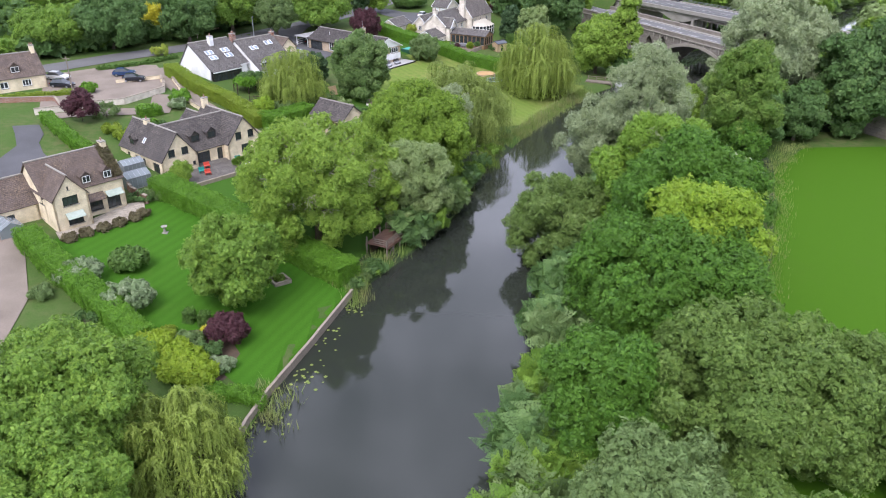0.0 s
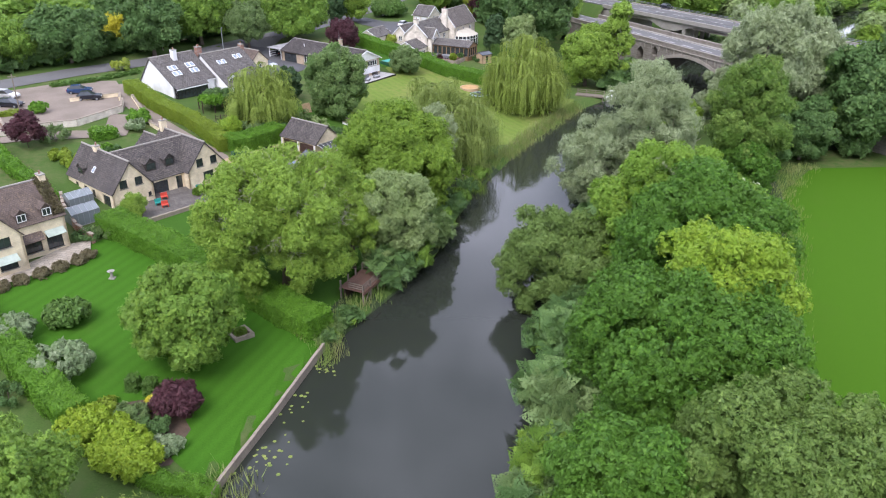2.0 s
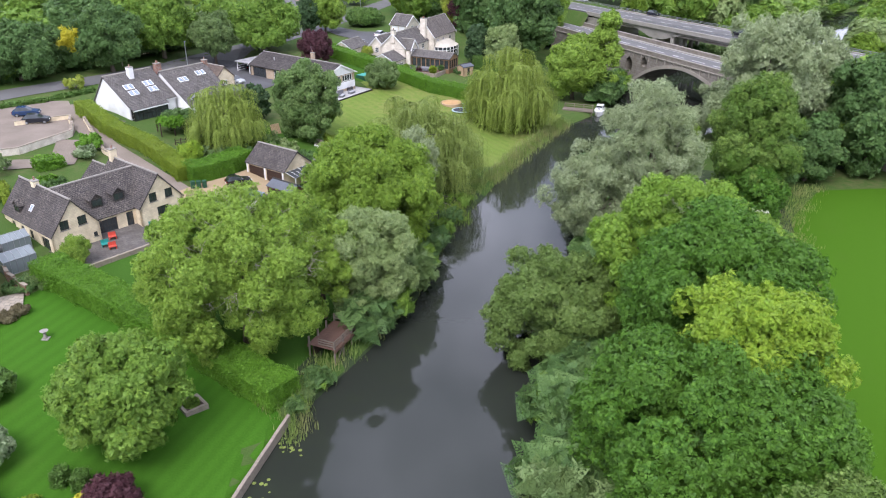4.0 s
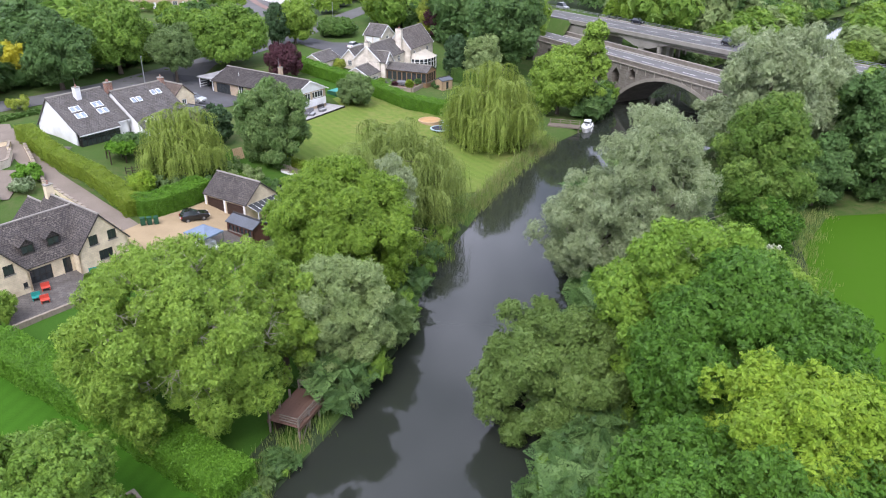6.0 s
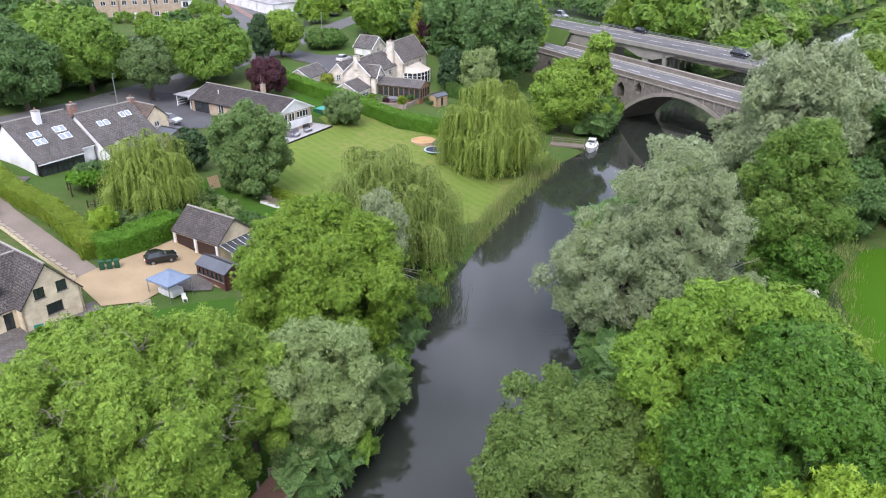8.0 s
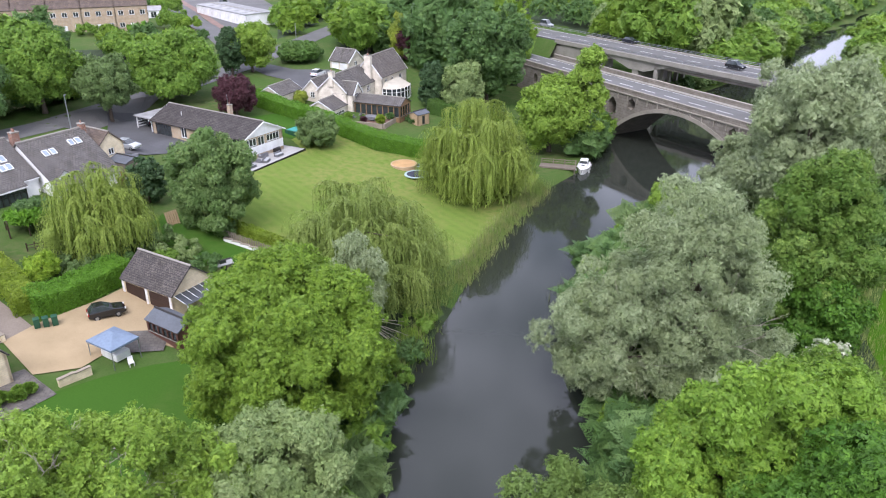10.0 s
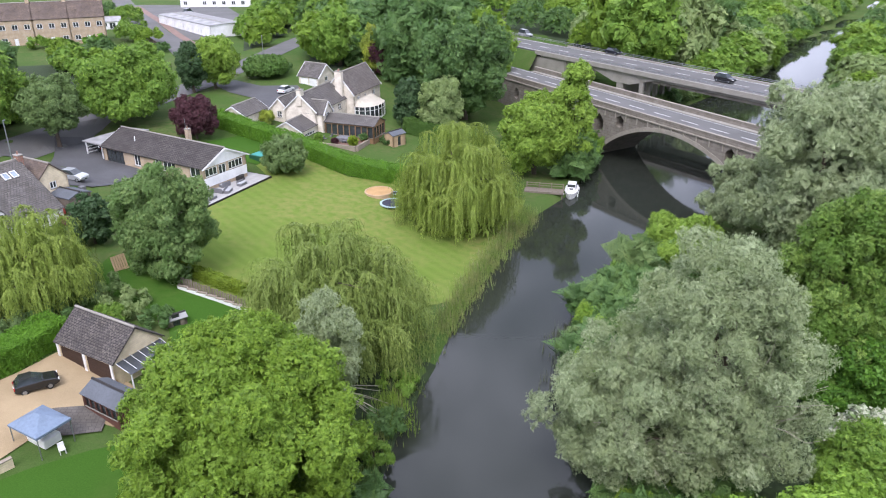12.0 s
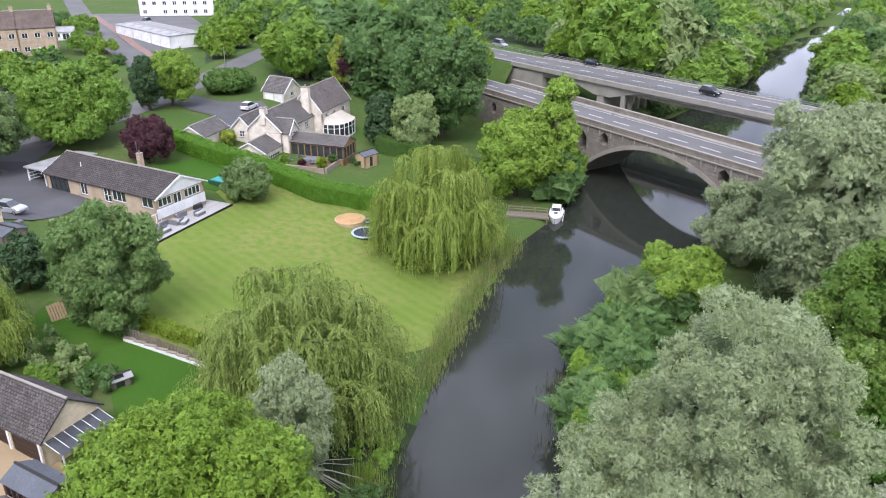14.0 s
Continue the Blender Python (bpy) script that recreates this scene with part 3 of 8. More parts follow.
def crown_mesh(name, rng, radius, bottom, top, lump=0.42, boughs=20, size=0.16, cover=1.25, wild=0.5, long=1.5, ragged=0.17, hang=0.0, power=2.3, narrow=0.0, limit=52000, fill=1.0, low=-0.88, fuzz=0.42, upward=0.45, dense=5.6):
    """A crown of rounded boughs set over an uneven egg; each bough bears flat sprays of leaves, over coarse shaded leaves within. Heights are over the foot."""
    h = (top - bottom) / 2
    egg = np.array([radius, radius, h])
    lump = min(lump, radius * 0.3)
    boughs = int(boughs * 2.6)
    d = even_dirs(rng, boughs, low)
    full = (np.abs(d) ** power).sum(1) ** (-1 / power)
    rb = min(0.46 * min(radius, h * 1.1), math.sqrt(dense * radius * (radius + h) / 2 / boughs)) * rng.uniform(0.6, 1.15, boughs)
    reach = 1 + rng.normal(0, ragged, boughs).clip(-1.6 * ragged, 1.2 * ragged)
    taper = 1 - narrow * np.clip(d[:, 2] * full + 0.3, 0, 1)
    C = d * np.maximum(full[:, None] * reach[:, None] * egg - rb[:, None] * 0.82, 0.15 * egg)
    C[:, :2] *= taper[:, None]
    # sprays over the outer side of each bough
    P, A = [], []
    for i in range(boughs):
        n = max(6, int(2.3 * rb[i] ** 2 / (lump * lump)))
        e = even_dirs(rng, int(n * 1.45), -1.0)
        e = e[(e @ d[i] > -0.35) & (e[:, 2] > -0.8)]
        p = C[i] + e * rb[i] * np.array([1, 1, 0.86]) * rng.uniform(0.8, 1.2, len(e))[:, None]
        keep = np.ones(len(p), bool)
        for j in range(boughs):
            if j != i and np.linalg.norm(C[j] - C[i]) < rb[i] + rb[j]:
                keep &= (((p - C[j]) / np.array([1, 1, 0.86])) ** 2).sum(1) > (0.84 * rb[j]) ** 2
        P.append(p[keep])
        A.append(e[keep] * 0.6 + d[i] * 0.25 + np.array([0, 0, upward]))
    P, A = np.concatenate(P), np.concatenate(A)
    A /= np.linalg.norm(A, axis=1)[:, None] + 1e-9
    grow = np.array([radius / (np.percentile(np.hypot(P[:, 0], P[:, 1]), 92) + 0.4 * lump)] * 2 + [h / (np.percentile(P[:, 2], 99.3) + 0.3 * lump)])
    P, C = P * grow, C * grow
    rb = rb * grow[0]
    R = lump * rng.uniform(0.6, 1.35, len(P))
    m = np.maximum(4, (math.pi * R ** 2 * cover / (size * size * long * 0.5)).astype(int))
    if m.sum() > limit:
        size *= math.sqrt(m.sum() / limit)
        m = np.maximum(3, (m * limit / m.sum()).astype(int))
    k = np.repeat(np.arange(len(P)), m)
    n = len(k)
    ax = A[k]
    u = np.cross(ax, np.array([0.31, 0.17, 0.93]))
    u /= np.linalg.norm(u, axis=1)[:, None] + 1e-9
    w = np.cross(ax, u)
    phi, q = rng.uniform(0, 2 * math.pi, n), np.sqrt(rng.uniform(0, 1, n))
    fingers = 1 + 0.34 * np.cos(rng.integers(3, 7, len(P))[k] * phi + rng.uniform(0, 6.28, len(P))[k])
    out = u * np.cos(phi)[:, None] + w * np.sin(phi)[:, None]
    r = R[k] * q * fingers
    pos = P[k] + out * r[:, None] + ax * (-0.95 * r * q + rng.normal(0, fuzz, n) * R[k] * 0.5)[:, None]
    nrm = ax + out * (1.1 * q)[:, None]
    v, f = cards(rng, pos, nrm, size * 1.3, long, wild, hang)
    if fill:
        big = max(size * 3.6, lump * 1.25)
        m2 = np.maximum(8, (9.0 * rb ** 2 * fill / (big * big * 0.6)).astype(int))
        k2 = np.repeat(np.arange(boughs), m2)
        e = sphere_dirs(rng, len(k2))
        p = C[k2] + e * (rb[k2] * rng.uniform(0.6, 0.8, len(k2)))[:, None] * np.array([1, 1, 0.86])
        v2, f2 = cards(rng, p, e, big, 1.2, 0.4)
        v, f = np.concatenate([v, v2]), np.concatenate([f, f2 + len(v)])
    if radius > 5:
        e = even_dirs(rng, 420, -0.6)
        v3, f3 = cards(rng, e * egg * rng.uniform(0.45, 0.62, 420)[:, None], e, radius * 0.12, 1.2, 0.3)
        v, f = np.concatenate([v, v3]), np.concatenate([f, f3 + len(v)])
    v[:, 2] = np.maximum(v[:, 2] + bottom + h, min(bottom, 0.05))
    return mesh_from(name, v, f)


def weeping_mesh(name, rng, radius, bottom, top, tufts=58, strands=60, size=0.085, fall=0.26, flat=1.0, lean=(0.0, 0.0)):
    """A weeping crown: many domed mops of fine twigs, which arch out from a bough's end and then hang in locks."""
    h = top - bottom
    pos, out = [], []
    d = even_dirs(rng, tufts, -0.02)
    for e in d:
        full = (np.abs(e) ** 2.5).sum() ** (-1 / 2.5)
        c = e * full * rng.uniform(0.74, 1.0) * np.array([radius * 0.84, radius * 0.84, h * 0.93])
        c[2] = bottom + max(c[2], h * rng.uniform(0.24, 0.4))
        c[:2] += np.array(lean) * c[2] / h
        rm = radius * rng.uniform(0.15, 0.27)
        drop = min(h * fall * rng.uniform(0.7, 1.3), c[2] - bottom)
        locks = rng.uniform(0, 2 * math.pi, 11)
        for _ in range(strands):
            a = locks[rng.integers(0, 11)] + rng.normal(0, 0.1)
            o = np.array([math.cos(a), math.sin(a), 0.0]) + e * np.array([0.45, 0.45, 0])
            q = rng.uniform(0.25, 1.0)
            arch = rm * q * 1.5
            ln = arch + drop * rng.uniform(0.4, 1.0)
            n = max(6, int(ln / (size * 2.6)))
            s = np.linspace(0.05, ln, n)
            t = np.clip(s / arch, 0, 1) * math.pi / 2
            line = c + np.outer(np.sin(t), o * rm * q) + np.outer(np.cos(t) * rm * 0.62 * flat - np.maximum(s - arch, 0), (0, 0, 1.0))
            line += rng.normal(0, 0.05, (n, 3)) + np.outer(np.maximum(s - arch, 0) * 0.06, e)
            line[:, 2] = np.maximum(line[:, 2], bottom + rng.uniform(-0.1, 0.5))
            pos.append(line)
            out.append(np.outer(np.sin(t), o) + np.outer(0.35 + np.cos(t), (0, 0, 1.0)))
    pos, out = np.concatenate(pos), np.concatenate(out)
    v, f = cards(rng, pos, out / (np.linalg.norm(out, axis=1)[:, None] + 1e-6), size, 3.6, 0.35, 1.5)
    e = even_dirs(rng, 3600, -0.02)
    full = (np.abs(e) ** 2.4).sum(1) ** (-1 / 2.4)
    p = e * full[:, None] * np.array([radius, radius, h * 0.93]) * rng.uniform(0.5, 0.76, 3600)[:, None]
    p[:, 2] += bottom
    v2, f2 = cards(rng, p, e, 0.036 * radius, 2.6, 0.4, 1.5)
    return mesh_from(name, np.concatenate([v, v2]), np.concatenate([f, f2 + len(v)]))


def add_trunk(ob, rng, height, spread, girth, limbs=5, mat="bark"):
    """A tapered trunk that leans a little, with limbs that fork into the crown."""
    rings, sides = 7, 9
    bm = bmesh.new()
    last = None
    lean = rng.normal(0, 0.012, 2) * height
    for i in range(rings):
        z = -0.8 + (height + 0.8) * i / (rings - 1)
        k = i / (rings - 1)
        r = girth * (1.25 - 0.95 * k) * (1.3 if i == 0 else 1)
        ring = [bm.verts.new((lean[0] * k * k * 4 + r * math.cos(6.2832 * j / sides), lean[1] * k * k * 4 + r * math.sin(6.2832 * j / sides), z)) for j in range(sides)]
        if last:
            for j in range(sides):
                bm.faces.new((last[j], last[(j + 1) % sides], ring[(j + 1) % sides], ring[j]))
        last = ring
    bm.faces.new(last)
    trunk = part("trunk", bm, M[mat], ob)
    for i in range(limbs):
        a = 2 * math.pi * (i + rng.uniform(-0.3, 0.3)) / limbs
        z = height * rng.uniform(0.3, 0.75)
        pts = [Vector((0, 0, z)), Vector((math.cos(a) * spread * 0.38, math.sin(a) * spread * 0.38, z + height * 0.13)),
               Vector((math.cos(a + 0.25) * spread * 0.78, math.sin(a + 0.25) * spread * 0.78, z + height * rng.uniform(0.14, 0.3)))]
        bm = bmesh.new()
        last = None
        for k, p in enumerate(pts):
            r = girth * (0.42, 0.26, 0.07)[k]
            u = Vector((-math.sin(a), math.cos(a), 0))
            w = Vector((-0.3 * math.cos(a), -0.3 * math.sin(a), 0.95))
            ring = [bm.verts.new(p + u * r * math.cos(6.2832 * j / 6) + w * r * math.sin(6.2832 * j / 6)) for j in range(6)]
            if last:
                for j in range(6):
                    bm.faces.new((last[j], last[(j + 1) % 6], ring[(j + 1) % 6], ring[j]))
            last = ring
        bm.faces.new(last)
        part("limb", bm, M[mat], ob)
    return trunk


SEED = [100]


def far_leaf(key):
    """The same leaves for trees far off, whose sprays show and not their leaflets."""
    m = M[key]
    if m.name not in LEAVES:
        return m
    if key + "_far" not in M:
        a, b, c, clear, wide, _ = LEAVES[m.name]
        M[key + "_far"] = leafy(m.name + "_far", a, b, c, clear, wide * 0.6, 0.46, 4.2)
    return M[key + "_far"]


def tree(name, x, y, top, radius, leaf, label, category="tree", clear=0.12, group="", weeping=False, foot=None, limbs=5, bark="bark", **kw):
    """A tree whose tip stands at the height top; clear is the share of its height with no leaves."""
    SEED[0] += 1
    rng = np.random.default_rng(SEED[0])
    z = gz(x, y) if foot is None else foot
    h = top - z
    ob = thing(name, x, y, z, label, category, group)
    add_trunk(ob, rng, h * 0.72, radius * 0.8, max(0.12, 0.026 * h), limbs, bark)
    if kw.get("size", 0.2) >= 0.25:
        kw.setdefault("low", -0.95)
    if weeping:
        me = weeping_mesh("crown", rng, radius, h * clear, h, **kw)
    else:
        me = crown_mesh("crown", rng, radius, h * clear, h, **kw)
    c = give(new("crown", me), far_leaf(leaf) if kw.get("size", 0.2) > 0.21 else M[leaf])
    c.parent = ob
    return ob


def add_hedge(ob, pts, width, height, leaf, rng, size=0.11, cover=1.5, wavy=0.0, name="foliage"):
    """A clipped hedge along a line: a dark heart, and leaves over its faces."""
    core = bmesh.new()
    pos, out = [], []
    o = Vector(ob.matrix_world.translation)
    for (ax, ay), (bx, by) in zip(pts, pts[1:]):
        a, b = Vector((ax, ay, 0)), Vector((bx, by, 0))
        d = (b - a)
        ln = d.length
        d.normalize()
        n = Vector((-d.y, d.x, 0))
        steps = max(1, int(ln / 2.5))
        for i in range(steps):
            p, q = a + d * ln * i / steps, a + d * ln * (i + 1) / steps
            if i == 0 and (ax, ay) == tuple(pts[0]):
                p = p + d * 0.3
            if i == steps - 1 and (bx, by) == tuple(pts[-1]):
                q = q - d * 0.3
            zp, zq = gz(p.x, p.y) - o.z, gz(q.x, q.y) - o.z
            w = width / 2 - 0.22
            ring = [((p + n * w) - o)[:2], ((q + n * w) - o)[:2], ((q - n * w) - o)[:2], ((p - n * w) - o)[:2]]
            add_prism(core, ring, [zp - 0.2, zq - 0.2, zq - 0.2, zp - 0.2], [zp + height - 0.25, zq + height - 0.25, zq + height - 0.25, zp + height - 0.25])
        for nx, nz, span in ((1, 0, height), (-1, 0, height), (0, 1, width)):
            cnt = int(ln * span * cover / (size * size * 0.7))
            s, u = rng.uniform(-0.02, 1.02, cnt) * ln, rng.uniform(0, 1, cnt)
            lump = 0.12 * np.sin(s * 1.3 + nx) + 0.09 * np.sin(s * 2.9 + u * 5) + 0.05 * np.sin(s * 7.1 + u * 9)
            off = (nx * (width / 2 + lump) if nx else (u - 0.5) * width)
            px, py = a.x + d.x * s + n.x * off, a.y + d.y * s + n.y * off
            zg = ground_height(px, py)
            pz = zg + (u * height if nx else height + lump + wavy * np.sin(s * 0.7))
            pos.append(np.stack([px - o.x, py - o.y, pz - o.z], 1) + rng.normal(0, 0.08, (cnt, 3)))
            out.append(np.tile(np.array([n.x * nx, n.y * nx, nz]), (cnt, 1)))
    for (ex, ey), (ix, iy) in ((pts[0], pts[1]), (pts[-1], pts[-2])):
        o2 = Vector((ex - ix, ey - iy, 0)).normalized()
        cnt = int(width * height * cover / (size * size * 0.7))
        u, h2 = rng.uniform(-0.5, 0.5, cnt) * width, rng.uniform(0, 1, cnt) * height
        px, py = ex - o2.y * u, ey + o2.x * u
        pos.append(np.stack([px - o.x, py - o.y, ground_height(px, py) + h2 - o.z], 1) + rng.normal(0, 0.05, (cnt, 3)))
        out.append(np.tile(np.array([o2.x, o2.y, 0.0]), (cnt, 1)))
    part("hedge_core", core, M[leaf], ob)
    v, f = cards(rng, np.concatenate(pos), np.concatenate(out), size, 1.4, 0.6)
    c = give(new(name, mesh_from(name, v, f)), M[leaf])
    c.parent = ob


def hedge(pts, width, height, leaf, label, **kw):
    SEED[0] += 1
    rng = np.random.default_rng(SEED[0])
    x, y = pts[0]
    ob = thing("hedge", x, y, gz(x, y), label, "hedge")
    add_hedge(ob, pts, width, height, leaf, rng, **kw)
    return ob


def shrub(x, y, radius, height, leaf, label, name="shrub", size=0.14, **kw):
    SEED[0] += 1
    rng = np.random.default_rng(SEED[0])
    ob = thing(name, x, y, gz(x, y), label, "shrub")
    part("stem", tube((0, 0, -0.3), (0, 0, height * 0.6), 0.07, 0.03), M["bark"], ob)
    kw = {"boughs": 6, "lump": 0.35, "limit": 4500, "low": -0.5, **kw}
    me = crown_mesh("foliage", rng, radius * 1.2, -0.1, height * 1.1, size=size, **kw)
    c = give(new("foliage", me), M[leaf])
    c.parent = ob
    return ob

# ---- ground and water ----
def spread(lo, hi, fine, reach):
    """Grid lines: even between lo and hi, then ever wider out to reach."""
    mid = list(np.arange(lo, hi + 1e-6, fine))
    step, a, b = fine, lo, hi
    left, right = [], []
    while b < reach:
        step *= 1.25
        a, b = a - step, b + step
        left.append(a)
        right.append(b)
    return np.array(left[::-1] + mid + right)


gx, gy = spread(-90, 130, 1.8, 4000), spread(20, 330, 1.8, 4000)
GX, GY = np.meshgrid(gx, gy)
GZ = ground_height(GX, GY)
nx, ny = len(gx), len(gy)
idx = np.arange(nx * ny).reshape(ny, nx)
quads = np.stack([idx[:-1, :-1], idx[:-1, 1:], idx[1:, 1:], idx[1:, :-1]], -1).reshape(-1, 4)
ground = give(new("ground", mesh_from("ground", np.stack([GX, GY, GZ], -1).reshape(-1, 3), quads)), M["rough_grass"])
for p in ground.data.polygons:
    p.use_smooth = True
tagged(ground, "sloping riverside ground of rough green grass", "ground", "", "structure")

wring = [(x - 1.5, y) for x, y in LEFT_BANK] + [(x + 1.5, y) for x, y in RIGHT_BANK[::-1]]
bm = bmesh.new()
bm.faces.new([bm.verts.new((x, y, 0)) for x, y in wring])
bmesh.ops.triangulate(bm, faces=bm.faces[:])
for f in bm.faces:
    f.normal_update()
    if f.normal.z < 0:
        f.normal_flip()
me = bpy.data.meshes.new("water")
bm.to_mesh(me)
bm.free()
tagged(give(new("water", me), M["water"]), "calm dark grey-green river reflecting trees and clouds", "river", "", "structure")

# ---- lawns, drives and roads ----
sheet("lawn", [(-16.95, 59.6), (-14.55, 66.8), (-11.2, 78.6), (-12.5, 80.6), (-21.6, 87), (-32.7, 93.6), (-39.6, 98.2), (-41.8, 94.5), (-44.8, 89), (-48.6, 82.6),
               (-44, 77.4), (-39, 73), (-33, 67.9), (-29.6, 66.9), (-26, 68.4), (-22.5, 67.4), (-20.9, 65), (-21.6, 61.4), (-19, 59)],
      M["lawn"], 0.09, "mown green striped lawn sloping to the river", "lawn")
sheet("flower_bed", [(-21.4, 60.6), (-20.4, 65), (-22.2, 67.8), (-26, 69), (-29.6, 67.4), (-31.5, 66), (-24, 59.6)], M["soil"], 0.05, "dark earth bed full of mixed shrubs", "flower bed")
sheet("lawn", [(-39, 101.6), (-32, 97.6), (-21.6, 90.6), (-12, 84), (-8.6, 86), (-6, 92), (-4, 97), (-2, 106), (-6, 113), (-11, 119.5), (-15.5, 122.6), (-18.4, 121.6), (-22.4, 119.4), (-26.4, 116.4), (-29, 112.6), (-32.4, 107.4), (-36.4, 101.9)],
      M["lawn_plain"], 0.09, "plain mown green lawn below the stone terrace", "lawn")
sheet("lawn", [(-17.6, 168.8), (-7, 184.9), (-9.6, 189.6), (-5, 197.3), (5.3, 187), (12.6, 185.4), (20, 186), (30, 182), (34, 180.5), (32, 175), (24.2, 161), (16.4, 147.6), (10, 146), (-6.8, 145.4), (-15.8, 150.4), (-20, 158)],
      M["lawn_pale"], 0.09, "broad pale green mown lawn with faint stripes", "lawn")
sheet("lawn", [(-14.5, 149.4), (-7, 144.2), (4, 140), (2, 133), (-8, 131), (-14, 136), (-15.4, 141), (-22, 147), (-26, 151), (-24.6, 157), (-21, 156)],
      M["lawn_plain"], 0.09, "green garden grass beside the garage", "lawn")
sheet("lawn", [(-12, 204.6), (-4.6, 199.2), (-9.4, 190), (-15.6, 193.4), (-20, 198.4)], M["lawn_plain"], 0.09, "small green lawn behind the bungalow", "lawn")
sheet("playing_field", [(10, -20), (20, 15), (27, 45), (35.6, 72.7), (43, 88), (48, 100), (56.1, 120.7), (66, 132), (240, 134), (260, -20)],
      M["field"], 0.09, "wide flat bright green mown playing field", "field", 6)
sheet("gravel_drive", [(-33.2, 124.4), (-28.6, 119.2), (-24.8, 120.6), (-21.2, 126.6), (-17.2, 124.6), (-14.4, 128.2), (-17.6, 131.4), (-24.6, 136.4), (-27.2, 132.6), (-31, 128.2)],
      M["gravel"], 0.12, "golden gravel drive before the double garage", "drive")
sheet("lane", ribbon([(-61, 160), (-56.4, 151.6), (-47.6, 140.4), (-39.2, 132.4), (-32, 125.4)], [5, 4, 3.6, 3.4, 3.6]), M["track"], 0.1, "stony brown lane between walls and hedges", "lane")
sheet("parking_yard", [(-62, 163), (-55, 150), (-53.4, 142.6), (-57.6, 133.8), (-69, 125), (-76, 141), (-80, 152), (-70, 162)], M["track"], 0.08, "pale dusty parking yard beside the road", "yard")
sheet("lane", ribbon([(-52.8, 141), (-51, 132), (-56, 129.5), (-66, 124)], [4.5, 4, 3.6, 3.4]), M["track"], 0.13, "pale track curving below the yard", "lane")
sheet("road", ribbon([(-150, 110), (-104, 140), (-82, 158), (-73.5, 168.5), (-62, 180), (-52, 192), (-46, 203), (-33, 225), (-24, 243), (-17, 266), (-8, 296), (4, 330), (20, 380)], 7.2),
      M["road"], 0.1, "grey asphalt village road with worn edges", "road")
sheet("road", ribbon([(-24, 243), (-30, 268), (-36.5, 288), (-47, 313), (-66, 364), (-96, 464)], 7.5), M["road"], 0.12, "grey asphalt side road between houses", "road")
sheet("tarmac_drive", [(-45, 204), (-43, 196), (-41.6, 186), (-38, 177.6), (-32, 177.6), (-28.6, 183.2), (-26.6, 187.6), (-34.4, 194.2), (-35, 203), (-41, 206)], M["tarmac"], 0.13, "dark grey tarmac forecourt of the bungalow", "drive")
sheet("tarmac_drive", [(-23, 241), (-18, 232), (-12, 226), (-9, 218), (-14, 214), (-10, 211), (-3.6, 219), (-2, 232), (-4, 238), (-12, 238), (-18, 244)], M["tarmac"], 0.13, "dark tarmac drive of the gabled house", "drive")
sheet("tarmac_drive", [(-57.4, 98), (-62.6, 99), (-65.2, 105), (-65.2, 110), (-67.6, 114.4), (-70, 118.2), (-66.1, 119.2), (-63.6, 115.4), (-62.8, 112), (-60.6, 108.6), (-58.0, 106)], M["tarmac"], 0.12, "dark curving tarmac drive beside a lawn", "drive")
sheet("track", ribbon([(-60, 90), (-52, 80), (-46.8, 70), (-45, 60), (-47, 40)], 4.2), M["track"], 0.1, "pale dusty track outside the hedge", "lane")
sheet("terrace", [(-37.2, 101.4), (-32.5, 107.2), (-27.7, 113.6), (-25.6, 116.4), (-29.6, 120.0), (-34.6, 115.4), (-38.6, 110.8), (-42.4, 105.4)], M["paving"], 0.16, "grey stone paved terrace behind a low wall", "terrace")
sheet("terrace", [(-47.2, 83.6), (-39.9, 92.4), (-41.4, 96.4), (-43.2, 95), (-46.4, 88.4), (-48.4, 85.2)], M["paving_buff"], 0.3, "raised buff stone terrace before the house", "terrace")
sheet("car_park", [(-77, 405), (-38, 398), (-20, 330), (-29, 306), (-41.5, 305), (-46, 322), (-60, 358)], M["road"], 0.09, "worn grey asphalt car park behind the garages", "car park", 6)
sheet("pavement", ribbon([(-31.5, 289), (-41.8, 314), (-60.6, 365), (-72, 398)], 2.4), M["paving_red"], 0.16, "red-brown paved footway beside the side road", "pavement", 4)
sheet("pavement", ribbon([(-41.3, 287), (-52, 312), (-71, 363)], 1.6), M["concrete"], 0.16, "pale concrete footway by the garden fences", "pavement", 4)
for x, y, r in ((-50, 150, 2), (-20.4, 125.4, 2.4)):
    sheet("paving", [(x - r, y - r), (x + r, y - r * 0.6), (x + r, y + r), (x - r, y + r * 0.7)], M["paving"], 0.17, "worn grey paving slabs", "paving")

